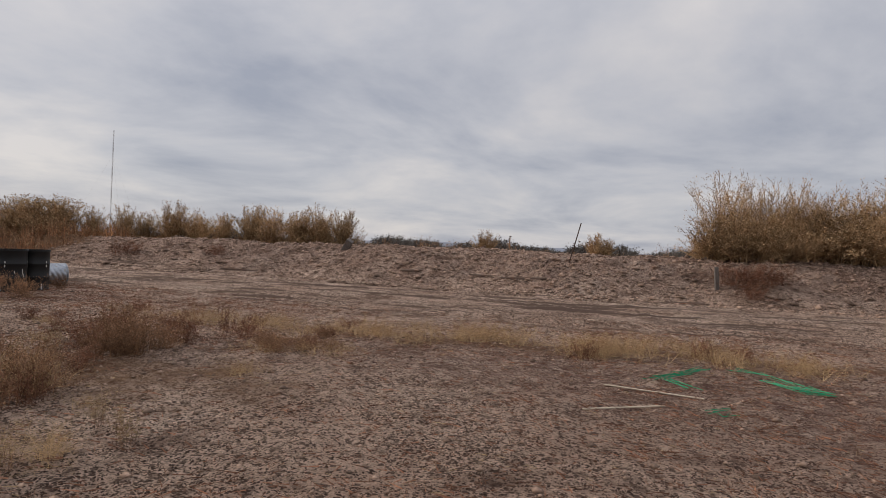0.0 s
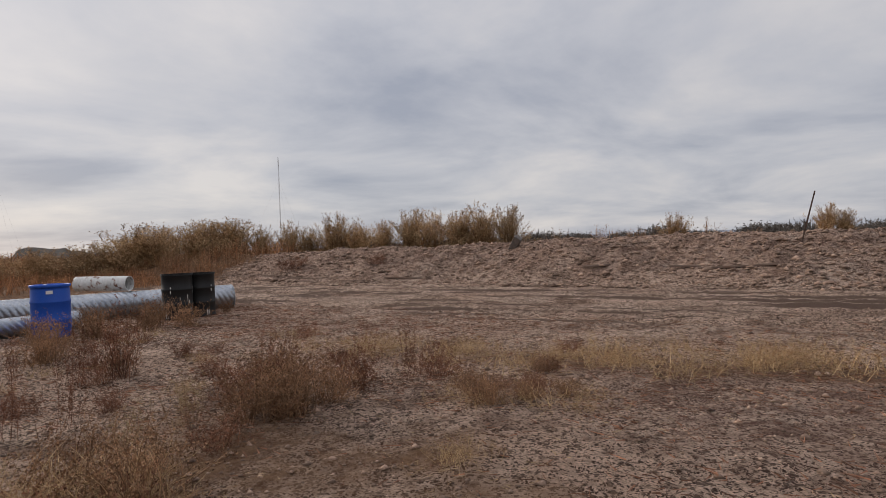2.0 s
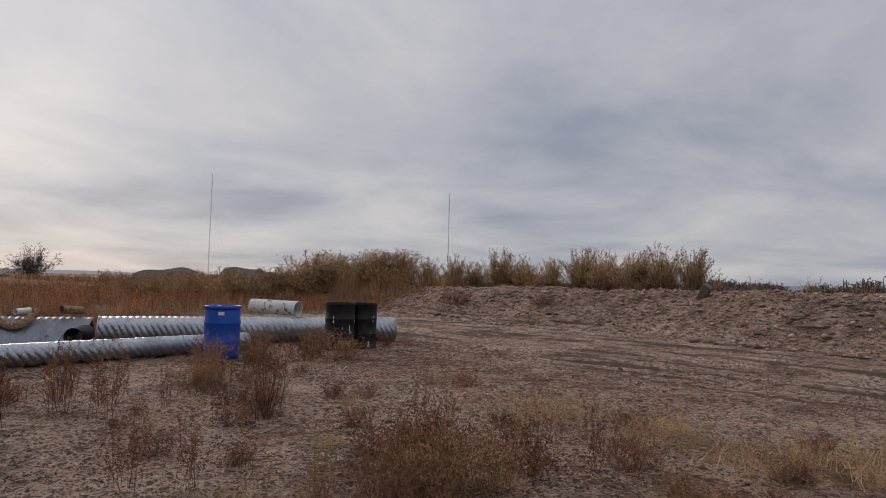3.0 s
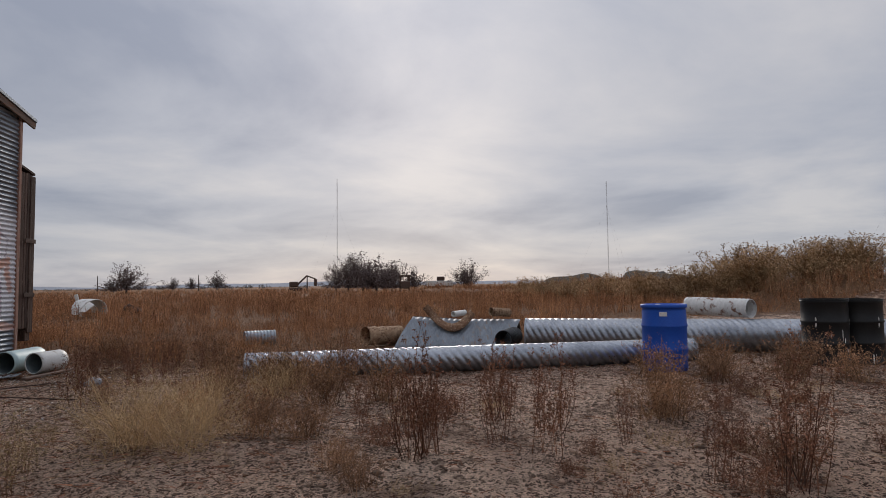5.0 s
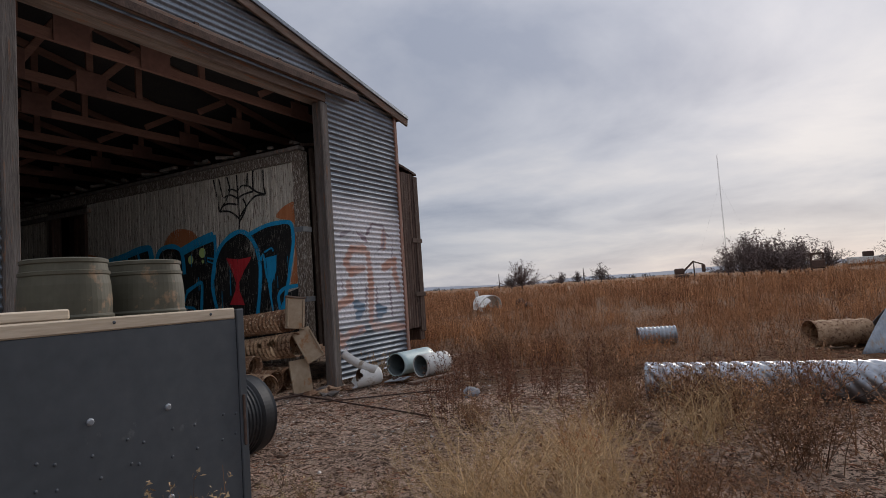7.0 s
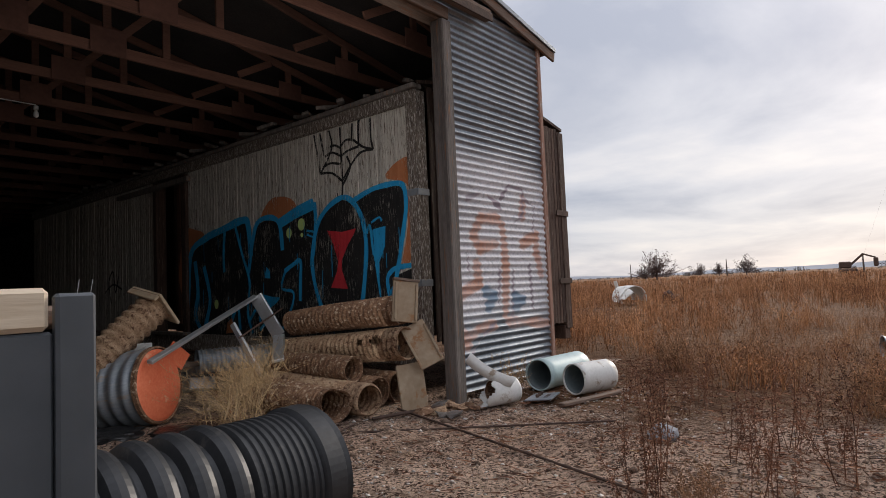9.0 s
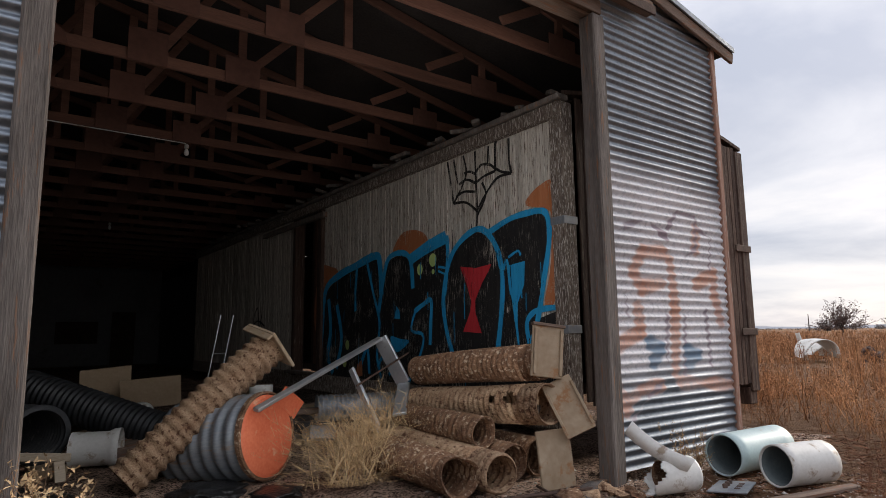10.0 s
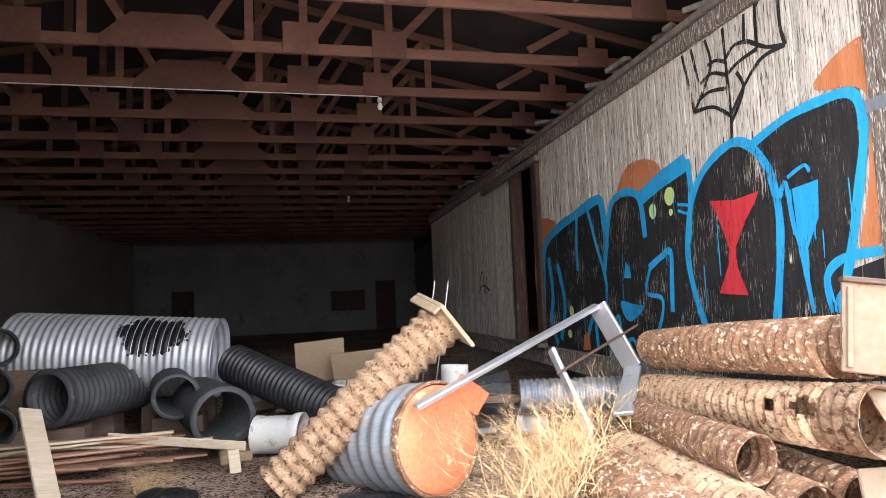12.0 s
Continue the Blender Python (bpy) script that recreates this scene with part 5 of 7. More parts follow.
    pipe_thing("white_scrap_pipe", (-18.2, 4.62, 0.62), (-18.42, 4.90, 0.64), 0.06, "short white plastic scrap on the heap", "pipe", M_PVCW, n=24)
    pipe_thing("rusty_elbow", (-18.22, 5.42, 0.66), (-18.42, 5.85, 0.62), 0.085, "short rusty pipe end on the heap", "pipe", M_RUSTPALE, n=24, pitch=0.06, amp=0.006)
    # black corrugated drain pipe behind the bin, double-walled with a smooth spigot
    L_ = 2.6
    d = thing("black_drain_pipe", along((-9.1, -1.36, 0.315), (-11.66, -1.40, 0.315)), "large black corrugated plastic drain pipe with a smooth ribbed end", "drain pipe")
    prof = []
    z = 0.0
    while z < 2.1:
        prof += [(0.255, z), (0.258, z + 0.02), (0.30, z + 0.035), (0.312, z + 0.06), (0.312, z + 0.085), (0.30, z + 0.11), (0.258, z + 0.125)]
        z += 0.14
    while z < 2.40:
        prof += [(0.285, z), (0.295, z + 0.006), (0.295, z + 0.02), (0.285, z + 0.026)]
        z += 0.036
    prof += [(0.30, z), (0.312, z + 0.01), (0.312, z + 0.10), (0.30, z + 0.11), (0.305, 2.56), (0.245, 2.56)]
    prof += [(0.24, 2.5), (0.24, 0.0), (0.255, 0.0)]
    part("body", lathe(prof, 64, False), M_HDPE, d, smooth=False)
    for t in (-0.6, -0.1, 0.4, 0.9):
        part("rib", moved(box(-0.01, 0.01, -0.008, 0.008, 2.12, 2.40), pose(0, 0, 0, 0, 0, math.degrees(t)) @ Matrix.Translation((0.296, 0, 0))), M_HDPE, d)


build_yard_pipes()


# ---- junk at the shed's corner ----
def plate_at(name, c, normal, w, h, roll, label, mt, t=0.025):
    m = Matrix.Translation(c) @ Vector(normal).to_track_quat("Z", "Y").to_matrix().to_4x4() @ pose(0, 0, 0, 0, 0, roll)
    return tagged(part(name, box(-w / 2, w / 2, -h / 2, h / 2, -t / 2, t / 2, 0.006), mt, m=m), label, "board")


def rusty(name, p0, p1, R, label, mt=None, seed=1, pitch=0.068, amp=0.010, dent=0.006):
    return pipe_thing(name, p0, p1, R, label, "pipe", mt or M_RUST, "rusty pipe pile", pitch, amp, 0, 0.006, 36, 6, dent, seed)


def holed(name, p0, p1, R, label, mt, holes, seed):
    """A rusted pipe with ragged holes eaten through its wall."""
    L_ = (Vector(p1) - Vector(p0)).length
    V, F = tube(L_, R, 0.006, 0.068, 0.010, 0, 48, 6, 0.006, seed)
    P = np.array(V)
    keep = []
    for f in F:
        c = P[list(f)].mean(0)
        t = math.atan2(c[1], c[0])
        ok = True
        for (hz, ht, a, b) in holes:
            dt = (t - ht + math.pi) % (2 * math.pi) - math.pi
            if ((c[2] - hz) / a) ** 2 + (dt * R / b) ** 2 < 1 + 0.3 * math.sin(9 * dt + 40 * c[2]):
                ok = False
        if ok:
            keep.append(f)
    return tagged(part(name, (V, keep), mt, m=along(p0, p1), smooth=True), label, "pipe", "rusty pipe pile")


def build_junk():
    rusty("rusty_pipe", (-14.13, -4.92, 0.80), (-14.08, -3.10, 0.95), 0.135, "dark flaking rusty corrugated pipe on top of the pile", seed=1)
    holed("rusty_pipe", (-14.06, -4.86, 0.48), (-14.08, -3.04, 0.62), 0.15, "rusty corrugated pipe with holes eaten through it", M_RUSTPALE, ((1.30, 2.85, 0.03, 0.035), (1.52, 2.75, 0.07, 0.045), (1.30, 2.85 - math.pi, 0.03, 0.035), (1.52, 2.75 - math.pi, 0.07, 0.045)), 2)
    rusty("rusty_pipe", (-13.38, -4.6, 0.16), (-13.30, -3.18, 0.16), 0.15, "rusty corrugated pipe on the ground with a torn end", seed=3, dent=0.014)
    rusty("rusty_pipe", (-13.68, -4.6, 0.16), (-13.60, -3.08, 0.16), 0.145, "pale rusty corrugated pipe lying on the ground", M_RUSTPALE, 4)
    rusty("rusty_pipe", (-13.98, -4.7, 0.16), (-13.92, -3.30, 0.16), 0.145, "smooth dull rusty pipe under the pile", seed=5, amp=0.004)
    rusty("rusty_pipe", (-14.29, -4.7, 0.16), (-14.26, -3.35, 0.16), 0.14, "rusty pipe at the bottom of the pile", seed=6)
    rusty("rusty_pipe", (-13.80, -4.75, 0.40), (-13.76, -3.46, 0.39), 0.115, "thin-walled rusty pipe with an open end", None, 7, amp=0.005)
    plate_at("end_board", (-14.10, -3.07, 1.03), (0.35, 0.93, 0.12), 0.27, 0.42, -8, "cream square board fixed to a pipe end", M_PLATE)
    part("edge_strip", box(-0.14, 0.14, 0.19, 0.215, -0.02, 0.03), M_WOODX, bpy.data.objects["end_board"])
    plate_at("end_board", (-14.22, -2.98, 0.60), (0.70, 0.68, 0.10), 0.24, 0.44, 26, "cream board with rust stains tilted on a pipe end", M_PLATE)
    for eb in [o for o in bpy.data.objects if o.name.startswith("end_board")]:
        for sx in (-1, 1):
            part("side_lip", box(0.11 * sx - 0.012, 0.11 * sx + 0.012, -0.19, 0.17, 0.0135, 0.032), M_PLATE, eb)
    plate_at("end_board", (-14.14, -3.06, 0.20), (0.25, 0.96, 0.14), 0.30, 0.44, 2, "cream board standing on the ground against the pile", M_PLATE)
    # leaning rust pipe with a square flange
    lp = thing("leaning_pipe", along((-11.42, -4.92, 0.10), (-12.60, -4.97, 1.12)), "tall tan rusted corrugated pipe leaning up with a square flange", "pipe")
    part("body", tube(1.52, 0.155, 0.008, 0.084, 0.012, 0, 52, 8, 0.010, 8), M_RUSTPALE, lp, smooth=True)
    part("flange", moved(box(-0.20, 0.20, -0.20, 0.20, 1.50, 1.53, 0.006), pose(0, 0, 0, 0, 0, 17)), M_PLATE, lp, "square wooden flange")
    part("flange_lip", moved(box(-0.20, 0.20, 0.18, 0.204, 1.44, 1.499, 0.006), pose(0, 0, 0, 0, 0, 17)), M_PLATE, lp)
    # canal gate with an orange disc
    c, nrm = Vector((-12.42, -4.60, 0.37)), Vector((-0.52, 0.84, 0.12)).normalized()
    gate = thing("canal_gate", along(c - nrm * 0.85 + Vector((0, 0, 0.0)), c), "round orange canal gate on a galvanised pipe section", "canal gate")
    part("pipe", tube(0.84, 0.335, 0.01, 0.12, 0.014, 0, 52, 8, 0.0, 0), M_DULL, gate, "ribbed galvanised pipe section", smooth=True)
    part("disc", lathe([(0.0, 0.855), (0.20, 0.862), (0.30, 0.856), (0.325, 0.846), (0.325, 0.838), (0.0, 0.838)], 52, False), M_ORANGE, gate, "faded orange disc")
    part("rim", lathe([(0.33, 0.80), (0.352, 0.81), (0.352, 0.85), (0.335, 0.86), (0.328, 0.84)], 52, False), M_RUST, gate)
    part("tab", moved(box(-0.14, 0.14, -0.012, 0.012, 0, 0.17), pose(0.24, 0.16, 0.845, -70, 0, -34)), M_ORANGE, gate)
    # aluminium gate frame, leaning over the heap
    fr = thing("gate_frame", pose(0, 0, 0), "dull aluminium slide-gate frame leaning across the heap", "metal frame")
    A, B, C, D, E = (-12.25, -4.42, 0.60), (-13.86, -5.26, 1.13), (-14.02, -5.05, 0.66), (-13.25, -4.75, 0.86), (-13.36, -4.45, 0.36)
    part("upper_rail", beam(A, B, 0.06, 0.035, 10), M_ALU, fr)
    part("end_rail", beam(B, C, 0.035, 0.16, 10), M_ALU, fr)
    part("middle_rail", beam(D, E, 0.03, 0.07, 10), M_ALU, fr)
    part("lower_rail", beam(C, (-13.62, -4.50, 0.44), 0.13, 0.03, 10), M_ALU, fr)
    part("screw_rod", beam((-13.2, -4.55, 0.72), (-14.05, -5.0, 0.98), 0.018, 0.018), M_IRON, fr)
    part("foot", beam((-13.36, -4.45, 0.36), (-13.4, -4.5, 0.25), 0.03, 0.05), M_ALU, fr)
    # pipes by the siding
    pipe_thing("aqua_pipe", (-15.38, -2.40, 0.175), (-16.18, -2.36, 0.175), 0.165, "short pale aqua plastic pipe lying by the wall", "pipe", M_PVCG, "plastic pipes by the wall", wall=0.012, n=48)
    pipe_thing("aqua_pipe", (-15.34, -1.97, 0.165), (-15.80, -1.83, 0.165), 0.155, "short dirty white plastic pipe lying by the wall", "pipe", M_PVCW, "plastic pipes by the wall", wall=0.012, n=48)
    for ob in [o for o in bpy.data.objects if o.name.startswith("aqua_pipe")]:
        far = max(v.co.z for v in ob.data.vertices)
        # added disc keeps light out of the bore
        part("closed_end", lathe([(0.0, far - 0.03), (0.15, far - 0.03), (0.15, far - 0.02), (0.0, far - 0.02)], 36, False), M_GREYHD, ob)
        rin = max(v.co.x for v in ob.data.vertices) - 0.0145
        # added lining, its colour darkened to give the shade in the bore
        part("inner_wall", moved(tube(far - 0.05, rin, 0.003, n=48), Matrix.Translation((0, 0, 0.012))), M_PIPEIN, ob, "dark added lining with the bore's shade in its colour", smooth=True)
    V, F = tube(0.42, 0.125, 0.010, 0.05, 0.0, 0, 36, 4, 0.004, 3)
    P = np.array(V)
    torn = []
    for f in F:
        c = P[list(f)].mean(0)
        a = math.atan2(c[1], c[0])
        if c[2] > 0.10 + 0.09 * math.sin(a + 0.6) + 0.03 * math.sin(5 * a) or c[2] > 0.2:
            torn.append(f)
    br = thing("broken_pipe", along((-14.40, -2.45, 0.127), (-14.80, -2.34, 0.127)), "broken white plastic pipe with a torn mouth, rusty inside", "pipe")
    part("body", (V, torn), M_PVCW, br, smooth=True)
    part("rusty_lining", moved(tube(0.24, 0.112, 0.004, n=30), Matrix.Translation((0, 0, 0.16))), M_RUST, br, "rust-stained inside", smooth=True)
    part("blocked_end", lathe([(0.0, 0.37), (0.108, 0.37), (0.108, 0.38), (0.0, 0.38)], 30, False), M_RUST, br)
    st = []
    for i in range(14):
        t = i / 13
        st.append((-14.64 + 0.22 * t, -2.22 - 0.34 * t + 0.02 * math.sin(5 * t), 0.22 + 0.25 * t - 0.05 * math.sin(3.1 * t)))
    V, F = [], []
    for s in (0, 1):
        for p in st:
            for w in (-0.055, 0.055):
                V.append((p[0] - w * 0.26 - 0.006 * s, p[1] + w * 0.5 - 0.004 * s, p[2] + w * 0.83))
    n = len(st)
    for i in range(n - 1):
        a = 2 * i
        F += [(a, a + 1, a + 3, a + 2), (2 * n + a, 2 * n + a + 2, 2 * n + a + 3, 2 * n + a + 1), (a, a + 2, 2 * n + a + 2, 2 * n + a), (a + 1, 2 * n + a + 1, 2 * n + a + 3, a + 3)]
    tagged(part("peeled_strip", (V, F), M_PVCW, smooth=True), "peeled pale plastic strip curling up from a broken pipe", "plastic strip")
    ms = thing("metal_plate", pose(-15.0, -2.13, 0.03, 4, -3, 20), "small grey metal plate with bolts lying on the ground", "metal plate")
    part("plate", box(-0.24, 0.24, -0.13, 0.13, 0, 0.015), M_DULL, ms)
    for x in (-0.1, 0.0, 0.1):
        part("bolt", moved(lathe([(0.018, 0.015), (0.018, 0.04), (0.01, 0.045)], 8), Matrix.Translation((x, -0.03, 0))), M_IRON, ms)
        part("slot", box(x - 0.03, x + 0.03, 0.03, 0.07, 0.0152, 0.017), M_IRON, ms)
    tagged(part("ground_timber", box(-0.5, 0.5, -0.04, 0.04, 0, 0.035, 0.008), M_WOODX, m=pose(-15.30, -1.72, 0.0, 0, 0, -12)), "flat grey timber lying along the pipes", "timber")
    bm = bmesh.new()
    bmesh.ops.create_icosphere(bm, subdivisions=2, radius=0.13)
    for v in bm.verts:
        v.co *= 0.85 + 0.3 * noise.noise(v.co * 9)
        v.co.z *= 0.6
    me = bpy.data.meshes.new("pale_stone")
    bm.to_mesh(me)
    bm.free()
    me.materials.append(M_CONC)
    tagged(part("pale_stone", me, None, m=pose(-14.24, -0.68, gz(-14.24, -0.68) + 0.03)), "pale rounded stone lying on the bare soil", "stone")
    # scrap by the post
    rg = random.Random(12)
    for k in range(13):
        x, y, s = -14.2 - rg.uniform(-0.25, 0.45), -2.62 + rg.uniform(-0.28, 0.2), rg.uniform(0.05, 0.14)
        bm = bmesh.new()
        bmesh.ops.create_icosphere(bm, subdivisions=1, radius=s)
        for v in bm.verts:
            v.co *= rg.uniform(0.6, 1.25)
            v.co.z *= 0.35
        me = bpy.data.meshes.new("scrap_piece")
        bm.to_mesh(me)
        bm.free()
        me.materials.append((M_RUSTPALE, M_WOOD, M_RUST)[k % 3])
        tagged(part("scrap_piece", me, None, m=pose(x, y, gz(x, y) + 0.02, rg.uniform(-20, 20), rg.uniform(-20, 20), rg.uniform(0, 360))), "crumpled rusty and wooden scrap by the door post", "scrap", "scrap by the post")
    for a, b, r in (((-12.9, -3.05), (-14.55, -1.18), 0.009), ((-14.02, -3.15), (-12.98, -0.30), 0.010), ((-13.55, -3.0), (-14.35, -2.75), 0.014), ((-12.75, -2.75), (-13.3, -3.0), 0.009)):
        p0, p1 = (*a, gz(*a) + r), (*b, gz(*b) + r)
        tagged(part("iron_rod", moved(lathe([(r, 0), (r * 1.15, 0.3), (r, 0.7), (r * 0.9, (Vector(p1) - Vector(p0)).length)], 8), along(p0, p1)), M_IRON), "long thin dark rod lying on the ground", "rod", "rods on the ground")


build_junk()


# ---- things inside the shed ----
def build_inside():
    big = thing("big_culvert", along((-8.75, -7.75, 0.86), (-10.72, -7.55, 0.72)), "wide galvanised ribbed culvert with a dark patch on top", "culvert")
    part("body", tube(1.98, 0.40, 0.006, 0.068, 0.010, 0, 56, 6), M_SHEDGALV, big, smooth=True)
    V, F = tube(0.8, 0.414, 0.003, 0.068, 0.010, 0, 120, 8, arc=0.24)
    lift = Vector((0, 0.80, 0.60))
    mb = big.matrix_basis.to_3x3()
    turn = math.atan2(mb.col[1].dot(lift), mb.col[0].dot(lift)) - 0.24 * math.pi
    P = np.array(V)
    keep = []
    for f in F:
        c = P[list(f)].mean(0)
        u, v = (c[2] - 0.4) / 0.36, (math.atan2(c[1], c[0]) - 0.24 * math.pi) / 0.62
        if u * u + v * v < 0.75 + 0.45 * noise.noise(Vector((c[2] * 7, c[1] * 9, c[0] * 9))) + 0.25 * noise.noise(Vector(c) * 30):
            keep.append(f)
    part("tar_patch", moved((V, keep), Matrix.Translation((0, 0, 1.0)) @ pose(0, 0, 0, 0, 0, math.degrees(turn))), M_BAG, big, "ragged dark tarry patch", smooth=True)
    for x, y, R, z, dx in ((-9.46, -6.62, 0.25, 0.52, 0.55), (-10.52, -6.40, 0.19, 0.50, -0.30), (-10.94, -6.12, 0.25, 0.34, -0.40)):
        p = thing("black_plastic_pipe", along((x, y, z), (x - dx, y - 1.15, z - 0.02)), "black corrugated plastic pipe with an open smooth end", "pipe", "black pipes in the heap")
        part("body", tube(1.15, R * 0.95, 0.02, 0.06, R * 0.05, 0, 44, 6, lip=0.05), M_GREYHD, p, smooth=True)
        part("collar", lathe([(R * 0.84, -0.004), (R * 1.02, -0.004), (R * 1.03, 0.02), (R * 1.0, 0.035)], 44, False), M_GREYHD, p, smooth=True)
    for k, (x, y, z) in enumerate(((-8.95, -6.75, 0.62), (-9.05, -6.6, 0.30), (-8.85, -7.1, 0.95))):
        pipe_thing("grey_ribbed_pipe", (x, y, z), (x + 0.5, y - 1.0, z - 0.02), 0.17, "grey ribbed pipe end at the edge of the heap", "pipe", M_GREYHD, "black pipes in the heap", 0.05, 0.012, n=36)
    # rubbish under the heap keeps the pipes up
    rg = random.Random(21)
    for x, y, w, h in ((-9.4, -7.6, 0.35, 0.42), (-10.3, -7.65, 0.35, 0.34), (-9.4, -6.9, 0.28, 0.24), (-10.45, -6.9, 0.22, 0.27), (-8.95, -7.3, 0.2, 0.72)):
        tagged(part("timber_block", box(-w, w, -0.12, 0.12, 0, h, 0.01), M_WOODX, m=pose(x, y, 0, 0, 0, rg.uniform(-10, 10))), "dark timber blocking under the pipe heap", "timber", "blocking")
    pipe_thing("slanted_black_pipe", (-10.86, -7.45, 0.66), (-12.05, -6.35, 0.19), 0.185, "black ribbed plastic pipe sloping down to the floor", "pipe", M_HDPE, pitch=0.062, amp=0.014, n=40)
    el = thing("white_fitting", along((-11.19, -6.16, 0.176), (-11.58, -6.03, 0.176)), "white plastic pipe fitting with a belled rim, lying on its side", "pipe fitting")
    part("body", lathe([(0.155, 0.0), (0.15, 0.06), (0.15, 0.30), (0.17, 0.34), (0.175, 0.40), (0.16, 0.40), (0.14, 0.32), (0.135, 0.02)], 40, False), M_PVCW, el, smooth=True)
    # stacked laths and planks
    for k in range(26):
        x, y, z = -9.85 + rg.uniform(-0.3, 0.3), -6.0 + rg.uniform(-0.22, 0.25), 0.012 + 0.0105 * k
        L_, w = rg.uniform(0.4, 0.75), rg.uniform(0.02, 0.05)
        tagged(part("lath", box(-L_, L_, -w, w, -0.009, 0.009, 0.003), (M_REDWOOD, M_PALEWOOD, M_REDWOOD)[k % 3], m=pose(x, y, z, rg.uniform(-3, 3), rg.uniform(-1.5, 1.5), rg.uniform(-14, 14))), "thin weathered lath in a loose stack", "lath", "stack of laths")
    tagged(part("leaning_board", box(-0.075, 0.075, -0.012, 0.012, 0, 0.85, 0.004), M_PALEWOOD, m=along((-10.02, -5.22, 0.01), (-9.70, -5.72, 0.52), 20)), "pale board leaning on the lath stack", "board")
    tagged(part("pale_board", beam((-10.1, -6.05, 0.27), (-11.15, -5.72, 0.185), 0.07, 0.018, 90), M_PALEWOOD), "pale board lying across the stack", "board")
    tagged(part("short_post", box(-0.04, 0.04, -0.03, 0.03, 0, 0.17, 0.004), M_PALEWOOD, m=pose(-11.08, -5.70, 0.0, 4, 6, 10)), "short pale wood offcut standing under a board", "offcut")
    # black plastic
    for (x, y, r, sd) in ((-10.75, -4.92, 0.26, 1), (-11.0, -4.72, 0.18, 2), (-11.95, -4.55, 0.30, 3), (-12.35, -4.2, 0.2, 4)):
        bm = bmesh.new()
        bmesh.ops.create_icosphere(bm, subdivisions=4, radius=r)
        for v in bm.verts:
            q = v.co * 7 + Vector((sd * 9, 0, 0))
            v.co *= 0.85 + 0.30 * noise.noise(q) + 0.16 * abs(noise.noise(q * 2.4))
            v.co.z = max(v.co.z * (0.55 if sd < 3 else 0.2), -0.02)
        me = bpy.data.meshes.new("plastic_sheet")
        bm.to_mesh(me)
        bm.free()
        me.materials.append(M_BAG)
        me.polygons.foreach_set("use_smooth", [True] * len(me.polygons))
        tagged(part("plastic_sheet", me, None, m=pose(x, y, 0.015)), "crumpled black plastic sheet on the floor", "plastic sheet", "black plastic")
    # boxes and odds at the back
    for x, y, w, h, rz, tl in ((-11.75, -8.6, 0.30, 0.52, 8, -12), (-12.25, -8.3, 0.35, 0.40, -12, -20)):
        tagged(part("cardboard_panel", box(-w, w, -0.012, 0.012, 0, h, 0.003), M_CARD, m=pose(x, y, 0.28, tl, 4, rz)), "opened brown cardboard leaning on the heap", "cardboard", "cardboard")
    pipe_thing("white_ring", (-11.9, -7.0, 0.30), (-11.93, -7.16, 0.34), 0.13, "white plastic pipe ring on the heap", "pipe ring", M_PVCW, n=32)
    pipe_thing("white_bucket", (-12.85, -6.0, 0.30), (-12.86, -6.02, 0.66), 0.12, "white plastic bucket behind the frame", "bucket", M_PVCW, n=32)
    for k in range(34):
        x, y = rg.uniform(-14.3, -10.9), rg.uniform(-9.4, -6.1)
        L_, w, h = rg.uniform(0.12, 0.55), rg.uniform(0.05, 0.22), rg.uniform(0.02, 0.16)
        zz = 0.02 + 0.16 * max(0.0, 1 - abs(y + 7.8) / 1.6) * rg.random()
        tagged(part("rubble_piece", box(-L_, L_, -w, w, -0.02, h, 0.012), (M_WOODX, M_CARD, M_DULL, M_GREYHD, M_CONC)[k % 5], m=pose(x, y, zz, rg.uniform(-14, 14), rg.uniform(-14, 14), rg.uniform(0, 180))), "dim dusty rubbish strewn over the shed floor", "rubbish", "floor rubbish")
    pipe_thing("grey_ribbed_pipe", (-13.3, -5.6, 0.42), (-14.2, -5.35, 0.42), 0.13, "grey ribbed pipe lying behind the frame", "pipe", M_DULL, "", 0.05, 0.008, n=32)
    tagged(part("trestle", join(box(-0.6, 0.6, -0.04, 0.04, 0.36, 0.42), box(-0.55, -0.47, -0.035, 0.035, 0, 0.36), box(0.47, 0.55, -0.035, 0.035, 0, 0.36)), M_WOODX, m=pose(-13.1, -5.75, 0, 0, 0, -12)), "low timber trestle carrying pipes", "trestle")
    ch = thing("metal_chair_frame", pose(-13.27, -9.43, 0.0, 0, 0, 15), "thin dark metal chair frame far inside the shed", "chair frame")
    for x in (-0.09, 0.13):
        part("leg", beam((x, 0, 0), (x - 0.22, 0.1, 1.5), 0.02, 0.02), M_ALU, ch)
    part("crossbar", beam((-0.21, 0.06, 0.9), (0.0, 0.06, 0.9), 0.02, 0.02), M_ALU, ch)
    # flat dark panels set against the far wall
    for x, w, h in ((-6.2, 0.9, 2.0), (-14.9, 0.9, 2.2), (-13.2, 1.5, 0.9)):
        tagged(part("dark_doorway", box(-w / 2, w / 2, 0, 0.05, 0.0 if h > 1 else 0.9, h if h > 1 else 1.8), M_IRON, m=pose(x, BACK + 0.002, 0)), "flat dark panel on the far wall", "door", kind="structure")


build_inside()


